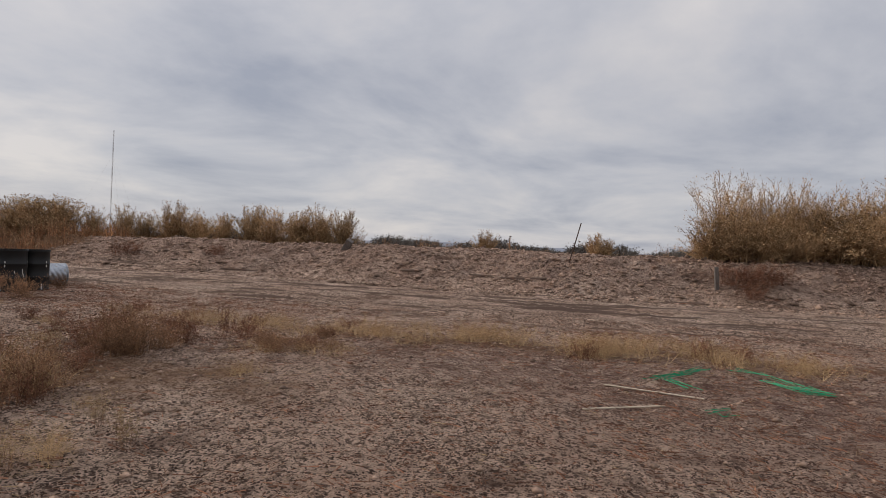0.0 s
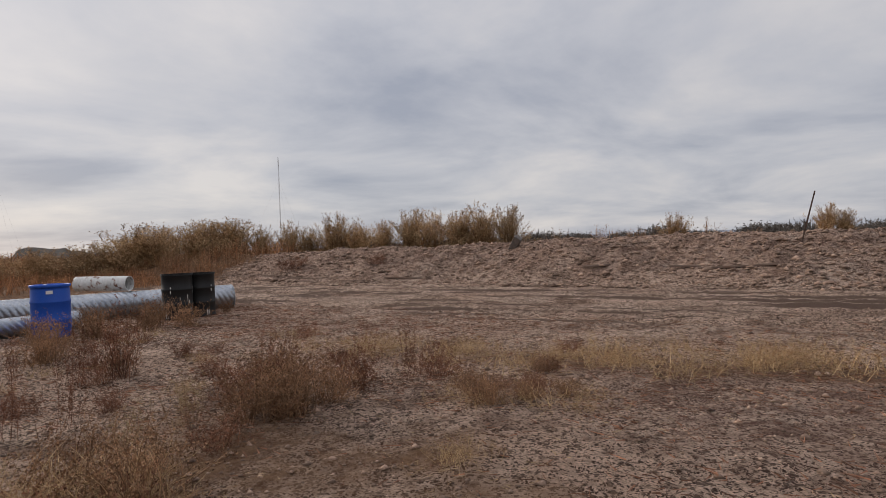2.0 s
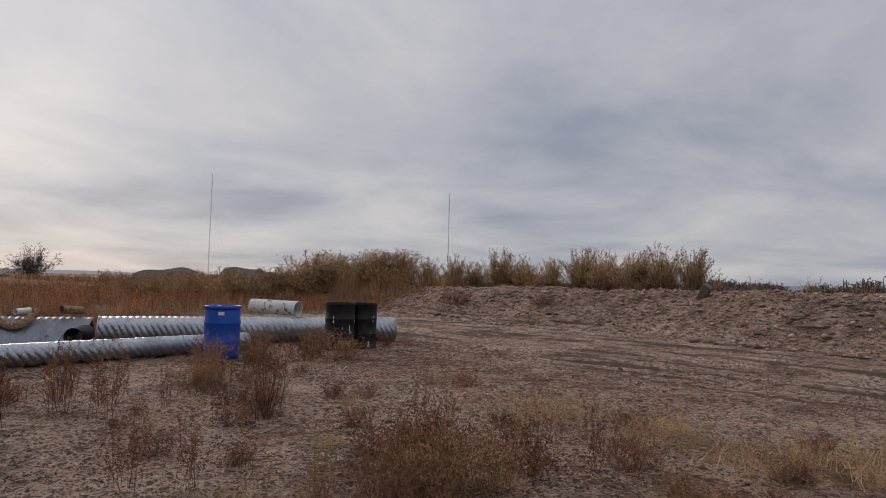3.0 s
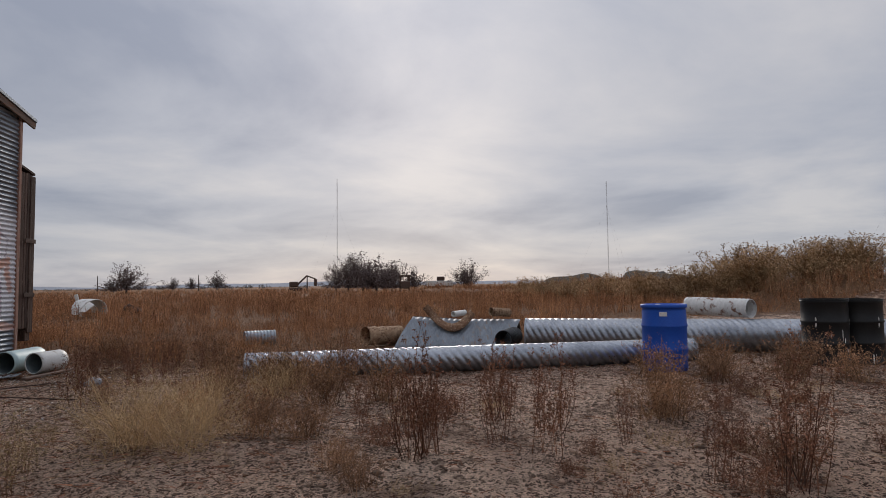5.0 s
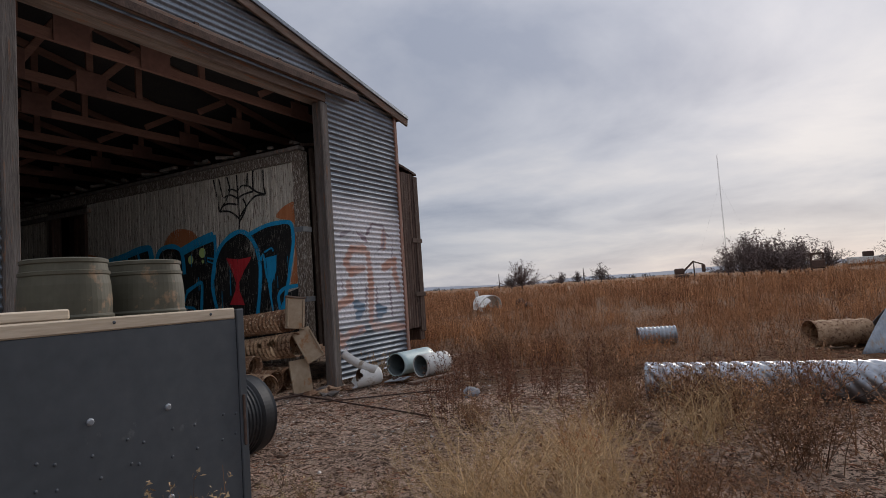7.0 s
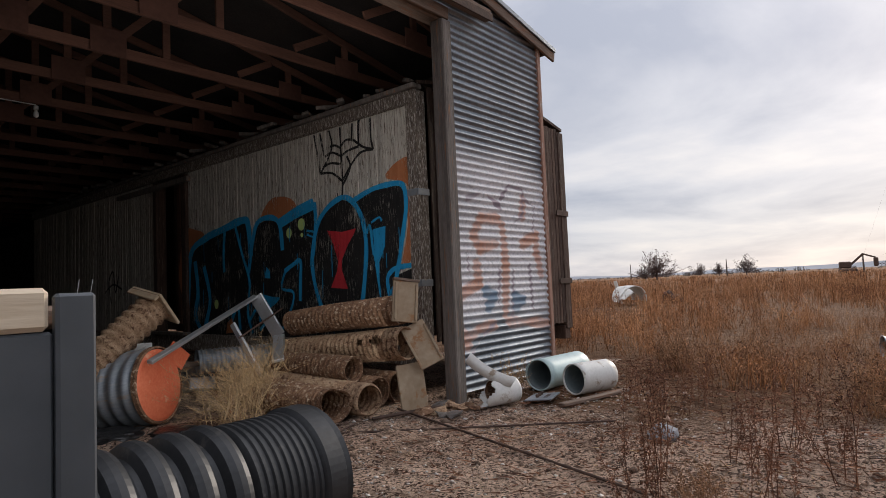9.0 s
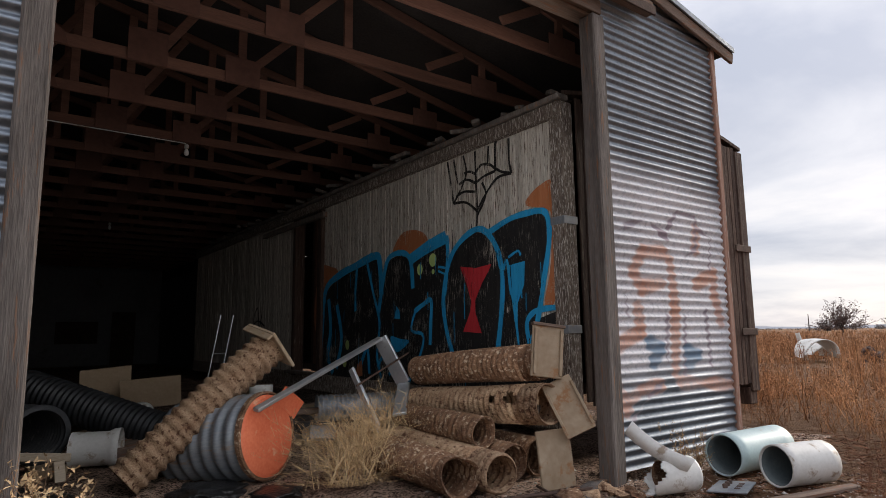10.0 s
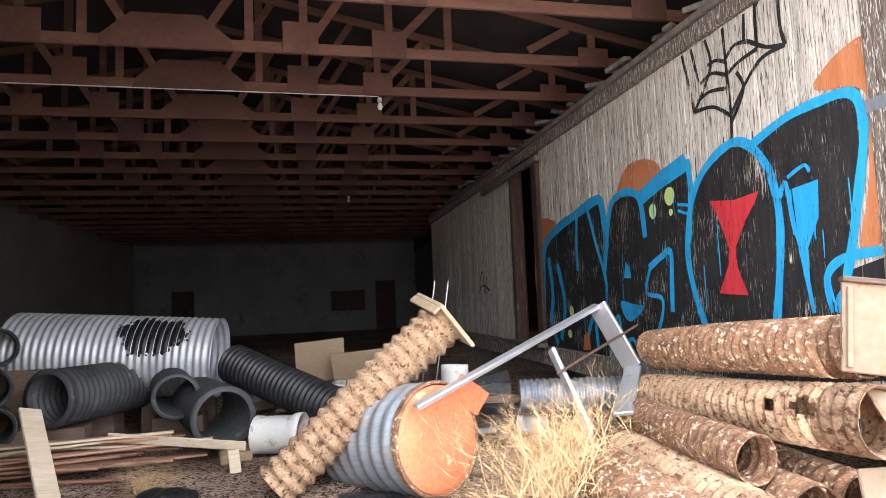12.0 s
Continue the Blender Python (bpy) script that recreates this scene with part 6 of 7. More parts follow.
# ---- small things in the yard ----
def build_yard():
    p0, p1 = (-2.80, 21.35, gz(-2.8, 21.35) - 0.1), (-2.42, 21.45, gz(-2.8, 21.35) + 1.45)
    tagged(part("leaning_post", join(beam(p0, p1, 0.045, 0.012), beam(p0, p1, 0.012, 0.04)), M_IRON), "thin dark steel fence post leaning on the berm", "fence post")
    tagged(part("timber_stump", moved(box(-0.14, 0.14, -0.1, 0.1, 0, 0.75, 0.02), pose(0, 0, 0, 25, 35, 10)), M_WOOD, m=pose(-12.3, 22.6, gz(-12.3, 22.6) - 0.15)), "broken timber sticking out of the berm", "timber")
    rg = random.Random(31)
    for x, y, L_, w, rz in ((-4.3, 19.9, 1.0, 0.09, -6), (-5.6, 20.1, 0.5, 0.06, 4), (0.6, 19.2, 0.9, 0.06, -4), (3.4, 18.3, 0.5, 0.07, 20), (-15.2, 19.8, 0.9, 0.05, 14), (-8.3, 20.2, 0.4, 0.05, 30), (4.4, 17.2, 0.35, 0.05, -12)):
        tagged(part("old_plank", box(-L_, L_, -w, w, -0.01, 0.05, 0.01), M_WOODX, m=pose(x, y, gz(x, y) + 0.01, rg.uniform(-6, 6), rg.uniform(-4, 4), rz)), "old grey plank lying at the foot of the berm", "plank", "planks by the berm")
    tagged(part("berm_fence_post", box(-0.06, 0.06, -0.06, 0.06, -0.1, 0.75, 0.015), M_WOOD, m=pose(2.0, 20.6, gz(2.0, 20.6) - 0.02, 3, -5, 10)), "short grey wooden stake in the berm", "stake")
    for x0, y0, x1, y1 in ((-1.04, 5.17, -0.30, 5.66), (-0.9, 6.3, 0.1, 6.12), (1.7, 5.9, 2.2, 5.5)):
        a, b = (x0, y0, gz(x0, y0) + 0.012), (x1, y1, gz(x1, y1) + 0.012)
        tagged(part("thin_stick", beam(a, b, 0.022, 0.014), M_PALEWOOD), "thin pale stick lying on the soil", "stick", "sticks on the soil")
    # green netting
    for pts in (((-0.44, 6.72), (-0.1, 7.2), (0.25, 7.6), (0.1, 7.3), (-0.28, 6.85), (0.05, 6.45)), ((0.6, 7.85), (0.95, 7.6), (1.2, 7.2), (1.45, 6.75), (1.15, 6.85), (0.9, 7.3)), ((0.1, 5.5), (0.2, 5.62), (0.16, 5.42), (0.26, 5.5))):
        V, F = [], []
        rg2 = random.Random(len(pts))
        for k in range(9 if len(pts) > 4 else 4):
            q = [Vector(p) + Vector((rg2.uniform(-0.09, 0.09), rg2.uniform(-0.07, 0.07))) for p in pts]
            for i in range(len(q) - 1):
                a, b = q[i], q[i + 1]
                if rg2.random() < 0.5:
                    continue
                n_ = (b - a).normalized()
                s = Vector((-n_[1], n_[0])) * 0.0015
                z0, z1 = gz(*a) + rg2.uniform(0.01, 0.06), gz(*b) + rg2.uniform(0.01, 0.06)
                o = len(V)
                V += [(*(a + s), z0), (*(a - s), z0), (*(b - s), z1), (*(b + s), z1), (*a, z0 + 0.006), (*b, z1 + 0.006)]
                F += [(o, o + 1, o + 2, o + 3), (o, o + 3, o + 5, o + 4), (o + 1, o + 4, o + 5, o + 2)]
        tagged(part("green_netting", (V, F), M_NET), "tangled strands of bright green plastic netting on the soil", "netting", "green netting")
    # white wreck far in the weeds
    w = thing("white_wreck", pose(-34.6, -9.75, gz(-34.6, -9.75), 0, 0, 40), "broken white tank shell lying in the weeds", "tank")
    part("shell", moved(tube(0.75, 0.42, 0.02, n=28, arc=0.5, dent=0.04), pose(0, 0, 0.12, 0, 90, 0) @ pose(0, 0, 0, 0, 0, 90)), M_PVCW, w, smooth=True)
    part("shell", moved(tube(0.5, 0.34, 0.02, n=28, arc=0.45, dent=0.05, seed=4), pose(-0.55, 0.1, 0.1, 0, 90, 25) @ pose(0, 0, 0, 0, 0, 95)), M_PVCW, w, smooth=True)
    w.scale = (1.5, 1.5, 1.4)
    bm = bmesh.new()
    bmesh.ops.create_icosphere(bm, subdivisions=3, radius=0.5)
    for v in bm.verts:
        v.co *= 0.8 + 0.5 * noise.noise(v.co * 3)
        v.co.z = max(v.co.z, -0.1)
    me = bpy.data.meshes.new("rusty_wreck")
    bm.to_mesh(me)
    bm.free()
    me.materials.append(M_OXIDE)
    tagged(part("rusty_wreck", me, None, m=pose(-35.3, -8.1, gz(-35.3, -8.1) + 0.1)), "crumpled dark rusty scrap lying in the weeds", "scrap")
    part("torn_plate", moved(box(-0.07, 0.07, -0.02, 0.02, 0, 0.75), pose(-0.75, 0.1, 0, 8, -8, 20)), M_PVCW, w)


build_yard()


# ---- dry plants ----
def weed(seed, stems, H, spread, base=0.05, segs=4, w=0.003, twigs=8, twl=0.10, seeds=6, sds=0.010, droop=0.1, upright=0.0):
    """Verts, triangles and material numbers of one dry plant: ribbed stems, side twigs and seed tufts."""
    r = random.Random(seed)
    V, T, K = [], [], []

    def tri(a, b, c, k):
        o = len(V)
        V.extend((a, b, c))
        T.append((o, o + 1, o + 2))
        K.append(k)

    for _ in range(stems):
        az, th = r.uniform(0, 6.283), abs(r.gauss(0, spread))
        th = min(th, 1.45)
        L_ = H * r.uniform(0.55, 1.05) * (1 - 0.25 * th / 1.45)
        d = Vector((math.sin(th) * math.cos(az), math.sin(th) * math.sin(az), math.cos(th)))
        b = Vector((base * r.gauss(0, 1), base * r.gauss(0, 1), -0.01))
        out = Vector((math.cos(az), math.sin(az), -0.7 if not upright else 0.3))
        kink = Vector((r.gauss(0, 0.06), r.gauss(0, 0.06), 0)) * L_
        pt = lambda t: b + d * (L_ * t) + out * (droop * L_ * t * t) + kink * math.sin(t * 3.0)
        side = Vector((r.gauss(0, 1), r.gauss(0, 1), 0.2)).normalized()
        prev = None
        o = len(V)
        for i in range(segs + 1):
            t = i / segs
            p = pt(t)
            ww = w * (1 - 0.75 * t)
            p.z = max(p.z, -0.01)
            V.extend((p + side * ww, p - side * ww))
            if i:
                q = o + 2 * i
                T.extend(((q - 2, q - 1, q + 1), (q - 2, q + 1, q)))
                K.extend((0, 0))
        for _t in range(twigs):
            t = r.uniform(0.25, 1.0)
            p = pt(t)
            e = (d * (0.7 + upright) + Vector((r.gauss(0, 1), r.gauss(0, 1), r.gauss(0.2, 0.6))) * 0.7).normalized() * (twl * r.uniform(0.5, 1.3) * (1.15 - 0.6 * t))
            s2 = Vector((r.gauss(0, 1), r.gauss(0, 1), r.gauss(0, 1))).normalized() * (w * 0.55)
            q = p + e
            q.z = max(q.z, 0.0)
            tri(p + s2, p - s2, q, 0)
            for _s in range(seeds):
                f = r.uniform(0.3, 1.05)
                c = p + e * f + Vector((r.gauss(0, 1), r.gauss(0, 1), r.gauss(0, 1))) * (sds * 0.6)
                c.z = max(c.z, 0.003)
                u = Vector((r.gauss(0, 1), r.gauss(0, 1), r.gauss(0, 1))).normalized() * sds * r.uniform(0.5, 1.2)
                v = Vector((r.gauss(0, 1), r.gauss(0, 1), r.gauss(0, 1))).normalized() * sds * 0.6
                tri(c + u, c - u * 0.3 + v, c - u * 0.3 - v, 1)
    return np.array([v[:] for v in V], np.float32), np.array(T, np.int32), np.array(K, np.int32)


def weed_mesh(name, mats, **kw):
    """The stems and the seed heads of one plant, as two meshes."""
    V, T, K = weed(**kw)
    out = []
    for k, nm in enumerate(("stalk_tuft", "seed_spray")):
        used, inv = np.unique(T[K == k], return_inverse=True)
        out.append(tri_mesh(nm, V[used], inv.reshape(-1, 3), [mats[k]]))
    return out


def weed_thing(name, meshes, m, label, group):
    t = thing(name, m, label, "weed", group)
    for me in meshes:
        tagged(part(me.name.split(".")[0], me, None, t), kind="stuff")
    return t


DOCK = [weed_mesh("weed_plant", [M_DOCK, M_DOCK], seed=s, stems=15, H=0.92, spread=0.17, base=0.07, segs=4, w=0.0042, twigs=14, twl=0.10, seeds=6, sds=0.0135, droop=0.03, upright=0.6) for s in (1, 2, 3)]
BUSH = [weed_mesh("weed_plant", [M_KOCHIA, M_KOCHIA], seed=s, stems=70, H=0.60, spread=0.60, base=0.11, segs=3, w=0.0048, twigs=9, twl=0.15, seeds=3, sds=0.015, droop=0.12) for s in (4, 5, 6)]
DARK = [weed_mesh("weed_plant", [M_DOCK, M_DOCK], seed=s, stems=62, H=0.55, spread=0.85, base=0.14, segs=3, w=0.0048, twigs=9, twl=0.13, seeds=3, sds=0.017, droop=0.15) for s in (7, 8, 9)]
STRAW = [weed_mesh("weed_plant", [M_STRAW, M_SEED], seed=s, stems=120, H=0.80, spread=0.75, base=0.12, segs=6, w=0.0034, twigs=9, twl=0.20, seeds=1, sds=0.008, droop=0.30) for s in (10, 11)]
SEEDY = [weed_mesh("weed_plant", [M_KOCHIA, M_SEED], seed=s, stems=22, H=0.55, spread=0.30, base=0.06, segs=4, w=0.0026, twigs=10, twl=0.09, seeds=5, sds=0.012, droop=0.05, upright=0.3) for s in (12, 13)]
MAT_ = [weed_mesh("weed_plant", [M_STRAW, M_KOCHIA], seed=s, stems=60, H=0.36, spread=1.0, base=0.22, segs=2, w=0.0036, twigs=7, twl=0.11, seeds=1, sds=0.012, droop=0.2) for s in (14, 15)]
KINDS = {"dock": (DOCK, "upright dark red-brown dry weed with seed heads", "upright dry weeds"), "bush": (BUSH, "bushy russet dry weed with fine stems", "bushy dry weeds"),
         "dark": (DARK, "low spreading dark brown dry weed", "dark dry weeds"), "straw": (STRAW, "sprawling straw-coloured tumbleweed with long stems", "tumbleweeds"),
         "seedy": (SEEDY, "slender dry weed with pale tan seed tufts", "seedy dry weeds"), "mat": (MAT_, "low mat of straw-coloured dry weed", "low dry weeds")}
PLANT_R = random.Random(77)


def plant(kind, x, y, s=1.0, sz=1.0, tilt=0.0):
    meshes, label, group = KINDS[kind]
    pick = PLANT_R.choice(meshes)
    m = pose(x, y, gz(x, y) - 0.005, tilt, PLANT_R.uniform(-4, 4), PLANT_R.uniform(0, 360)) @ Matrix.Diagonal((s, s, s * sz, 1))
    weed_thing({"straw": "tumbleweed"}.get(kind, "dry_weed"), pick, m, label, group)


for x, y, s in ((-5.35, 2.55, 0.95), (-5.0, 2.2, 1.0), (-4.75, 1.95, 0.9), (-5.6, 3.4, 0.85), (-5.2, 1.9, 0.9), (-4.8, 1.68, 0.85), (-4.62, 1.52, 0.8), (-4.95, 1.55, 0.9), (-5.15, 1.75, 0.75)):
    plant("bush", x, y, s)
for x, y, s in ((-9.12, 5.43, 1.0), (-9.2, 5.5, 0.9), (-10.2, 3.28, 1.0), (-10.28, 3.35, 0.9), (-10.12, 3.22, 0.8), (-10.07, 4.16, 0.8), (-10.5, 3.9, 0.75), (-10.68, 4.43, 0.85), (-11.3, 4.16, 0.8), (-7.86, 3.8, 0.65), (-7.6, 4.15, 0.6), (-10.28, 4.87, 0.55),
                (-11.0, 2.86, 0.6), (-9.36, 5.09, 0.75), (-13.1, 0.3, 0.7), (-12.5, -0.1, 0.75), (-13.6, 0.9, 0.8), (-6.3, 6.2, 0.7), (-6.0, 6.6, 0.65), (-8.4, 6.9, 0.6), (-7.4, 6.3, 0.6), (-15.25, -1.3, 0.5), (-15.1, -1.05, 0.55), (-14.9, -0.95, 0.5), (-15.05, -0.75, 0.55), (-15.4, -0.7, 0.6), (-13.8, 0.0, 0.6), (-14.3, 0.15, 0.7), (-13.7, 0.5, 0.8), (-13.24, -0.33, 0.75), (-11.2, 4.05, 0.8)):
    plant("dock", x, y, s)
for x, y, s in ((-6.95, 5.64, 0.80), (-6.26, 5.68, 0.80), (-6.27, 5.19, 0.90), (-6.52, 4.91, 0.80), (-6.5, 5.33, 0.95), (-6.85, 5.6, 1.0), (-6.3, 5.1, 0.8), (-5.9, 3.6, 1.0), (-6.1, 3.3, 0.9), (-12.45, 3.04, 1.0), (-10.98, 5.53, 0.95), (-11.4, 5.8, 0.9), (-13.2, 6.55, 1.0), (-13.35, 7.5, 1.0), (-12.7, 8.0, 1.0), (-12.5, 8.7, 0.9), (-13.3, 8.6, 1.1), (-12.9, 7.2, 0.9),
                (-12.8, 0.05, 0.55), (-13.3, 2.1, 0.95), (-13.8, 1.7, 1.0), (-14.2, 2.6, 1.1), (-10.9, 2.4, 0.75), (-14.3, 1.0, 1.0), (-13.0, 1.2, 0.85), (-15.6, 0.5, 1.0), (-17.0, -0.6, 1.0), (-17.3, -1.6, 1.0), (-11.1, 2.0, 0.8), (-12.3, 2.45, 1.0), (-13.2, 1.85, 1.1), (-9.6, 2.85, 0.5), (-10.0, 2.7, 0.45), (-13.95, 10.75, 0.6), (-9.45, 5.6, 0.7)):
    plant("bush", x, y, s)
for k in range(5):
    plant(("bush", "dock", "dark")[k % 3], -13.75 - 0.075 * (k * 0.42) + PLANT_R.uniform(-0.15, 0.35), 1.1 + 0.42 * k + PLANT_R.uniform(-0.2, 0.2), PLANT_R.uniform(0.45, 0.85))
for x, y, s in ((-4.92, 6.15, 0.62), (-5.15, 6.35, 0.55), (-4.70, 6.42, 0.5), (-4.45, 6.7, 0.45), (-5.4, 6.6, 0.5), (-4.98, 7.5, 0.5), (-5.05, 6.3, 0.45)):
    plant("bush", x, y, s, 0.8)
for x, y, s in ((-4.95, 6.10, 0.6), (-4.6, 6.25, 0.7), (-5.3, 6.2, 0.6), (-4.3, 6.6, 0.6), (-4.0, 8.9, 0.9), (-3.1, 8.3, 0.9), (-2.6, 8.7, 1.0), (-1.3, 8.0, 0.9), (-0.6, 8.2, 0.9), (0.2, 8.7, 0.9)):
    plant("mat", x, y, s)
for x, y, s in ((-6.78, 5.49, 1.0), (-7.1, 5.4, 0.9), (-6.5, 6.2, 0.9), (-5.9, 6.9, 0.6), (-1.2, 7.9, 0.6), (0.4, 8.8, 0.6), (0.9, 8.9, 0.6), (-5.4, 3.2, 0.7), (-5.75, 2.75, 0.85), (-5.2, 2.5, 0.6), (-7.9, 4.6, 0.5), (-8.6, 4.2, 0.5), (-11.2, 3.4, 0.6), (-10.6, 3.0, 0.5), (-9.2, 5.2, 0.5), (-6.2, 4.4, 0.6)):
    plant("dark", x, y, s)
for x, y, s in ((-10.75, 1.15, 1.0), (-11.05, 0.95, 0.95), (-10.6, 1.55, 0.85), (-11.4, 1.5, 0.9), (-11.9, 1.25, 0.8), (-12.7, 1.9, 0.9), (-5.95, 2.95, 0.8), (-5.6, 3.4, 0.7), (-4.05, 2.3, 0.42)):
    plant("straw", x, y, s)
for x, y, s in ((-9.55, 0.62, 1.15), (-9.75, 0.75, 1.0), (-9.35, 0.55, 1.1), (-10.35, 0.55, 0.7), (-10.5, 0.2, 0.6), (-10.9, 0.45, 0.5), (-10.62, -2.25, 1.4), (-10.72, -2.4, 1.3), (-10.5, -2.05, 1.45), (-10.45, -2.4, 1.4), (-3.84, 2.7, 0.6), (-4.3, 2.9, 0.5), (-4.15, 2.1, 0.6), (-15.05, -2.55, 0.85), (-15.2, -2.5, 0.7), (-8.9, 0.7, 0.8), (-6.6, 4.0, 0.8), (-6.9, 4.7, 0.8), (-7.2, 7.1, 0.6)):
    plant("seedy", x, y, s)
for k in range(46):
    x = PLANT_R.uniform(-8.5, 2.2)
    y = 8.6 + 0.06 * x + PLANT_R.gauss(0, 0.45)
    plant("mat", x, y, PLANT_R.uniform(0.6, 1.15))
for k in range(60):
    x, y = PLANT_R.uniform(-12.5, -4.0), PLANT_R.uniform(2.8, 9.0)
    if abs((y - 2.2)) > 0.9:
        plant(PLANT_R.choice(("mat", "mat", "dark")), x, y, PLANT_R.uniform(0.25, 0.6))
# the ball caught in the junk
for k, m, label in ((0, pose(-12.85, -3.95, 0.04, 12, -14, 30) @ Matrix.Diagonal((0.95, 0.95, 1.0, 1)), "pale straw tumbleweed caught against the rusty pipes"),
                    (1, pose(-12.95, -4.25, 0.1, -10, 8, 200) @ Matrix.Diagonal((0.85, 0.85, 0.85, 1)), "pale straw tumbleweed caught against the rusty pipes"),
                    (0, pose(-13.15, -4.15, 0.3, 8, -20, 130) @ Matrix.Diagonal((0.8, 0.8, 0.7, 1)), "pale straw tumbleweed caught against the rusty pipes"),
                    (1, pose(-10.55, -5.35, 0.0, 0, 0, 90) @ Matrix.Diagonal((0.38, 0.38, 0.38, 1)), "small tuft of straw on the shed floor")):
    weed_thing("tumbleweed", STRAW[k], m, label, "tumbleweeds")


def scatter(name, label, category, templates, pts, scales, mats, zs=None, flat=False):
    """One object of many small plants or stones, for what nobody could count."""
    rg = np.random.default_rng(len(pts))
    VV, TT, KK, o = [], [], [], 0
    zs = height(pts[:, 0], pts[:, 1]) if zs is None else zs
    pick = rg.integers(0, len(templates), len(pts))
    rot = rg.uniform(0, 2 * np.pi, len(pts))
    for q, (V, T, K) in enumerate(templates):
        sel = np.nonzero(pick == q)[0]
        if not len(sel):
            continue
        c, s = np.cos(rot[sel]), np.sin(rot[sel])
        sc = scales[sel]
        x = (V[None, :, 0] * c[:, None] - V[None, :, 1] * s[:, None]) * sc[:, None] + pts[sel, 0][:, None]
        y = (V[None, :, 0] * s[:, None] + V[None, :, 1] * c[:, None]) * sc[:, None] + pts[sel, 1][:, None]
        z = V[None, :, 2] * sc[:, None] + zs[sel][:, None]
        VV.append(np.stack([x, y, z], -1).reshape(-1, 3))
        n = len(V)
        TT.append((T[None] + (np.arange(len(sel)) * n)[:, None, None] + o).reshape(-1, 3))
        KK.append(np.tile(K, len(sel)))
        o += n * len(sel)
    me = tri_mesh(name, np.concatenate(VV), np.concatenate(TT), mats, np.concatenate(KK))
    return tagged(new(name, me), label, category, kind="stuff")


def keep_out(p):
    """Spots that stay clear: the shed, the culverts and drums, the bin, the line walked."""
    x, y = p[:, 0], p[:, 1]
    bad = (x > -18.2) & (x < -8.2) & (y < -2.3)
    bad |= (x > -16.2) & (x < -12.0) & (y > -2.8) & (y < 0.2)
    bad |= (x > -19.6) & (x < -17.2) & (y > 2.9) & (y < 5.9)
    bad |= (np.abs(x + 14.5) < 0.3) & (y > 1) & (y < 8)
    bad |= (x > -14.0) & (x < -9.0) & (y > 2.1 - 0.25 * (x + 9.0)) & (y < 6.8)
    bad |= (np.abs((x + 17.05) - (y - 5.85) * 0.375) < 0.35) & (y > 5.6) & (y < 11.6)
    bad |= (np.abs(x + 13.9) < 0.5) & (y > 6.6) & (y < 10.7)
    return bad


def field():
    rg = np.random.default_rng(42)
    near = [weed(s, 16, 0.58, 0.42, 0.10, 2, 0.005, 6, 0.14, 1, 0.02, 0.1) for s in (31, 32, 33, 34, 35)]
    mid = [weed(s, 14, 0.62, 0.42, 0.17, 1, 0.010, 4, 0.18, 1, 0.03, 0.0) for s in (41, 42, 43, 44)]
    far = [weed(s, 9, 0.62, 0.5, 0.25, 1, 0.02, 2, 0.22, 1, 0.05, 0.0) for s in (51, 52, 53)]
    total = []
    for nm, tm, lo, hi, count, s0, s1 in (("near", near, 0, 16, 1300, 0.55, 1.15), ("mid", mid, 15, 48, 3000, 0.75, 1.4), ("far", far, 46, 230, 4200, 1.0, 1.7)):
        ang = rg.uniform(math.radians(115), math.radians(218), count * 3)
        rad = np.sqrt(rg.uniform(lo * lo, hi * hi, count * 3)) if nm != "far" else lo * (hi / lo) ** rg.uniform(0, 1, count * 3)
        p = np.stack([-8.5 + rad * np.cos(ang), 2.5 + rad * np.sin(ang)], 1)
        f = litter_mask(p[:, 0], p[:, 1])
        patch = 0.5 + 0.5 * wobble(p[:, 0], p[:, 1], 0.5, 61)
        ok = (f > 0.35 + 0.4 * rg.random(len(p))) & ~keep_out(p) & (rg.random(len(p)) < (0.05 + 1.1 * patch * patch if nm == "near" else 0.25 + 0.9 * patch))
        p = p[ok][:count]
        sc = rg.uniform(s0, s1, len(p)) * (0.85 + 0.30 * wobble(p[:, 0], p[:, 1], 0.25, 62) + 0.42 * wobble(p[:, 0], p[:, 1], 1.1, 63))
        scatter("weed_field", "dense field of russet dry weeds", "weeds", tm, p, np.clip(sc, 0.3, 1.8), [M_FIELD, M_FIELD])
    # brush on and beyond the berm
    x = rg.uniform(-55, 25, 1400)
    y = berm_line(x) + np.where(x < -25, rg.uniform(-5, 14, len(x)), rg.uniform(1.6, 26, len(x)))
    p = np.stack([x, y], 1)
    scatter("berm_brush", "dry brush growing along and behind the berm", "brush", mid, p, rg.uniform(0.5, 1.3, len(p)) * np.where(x < -25, 1.4, 1.0), [M_KOCHIA, M_PLUME])


field()


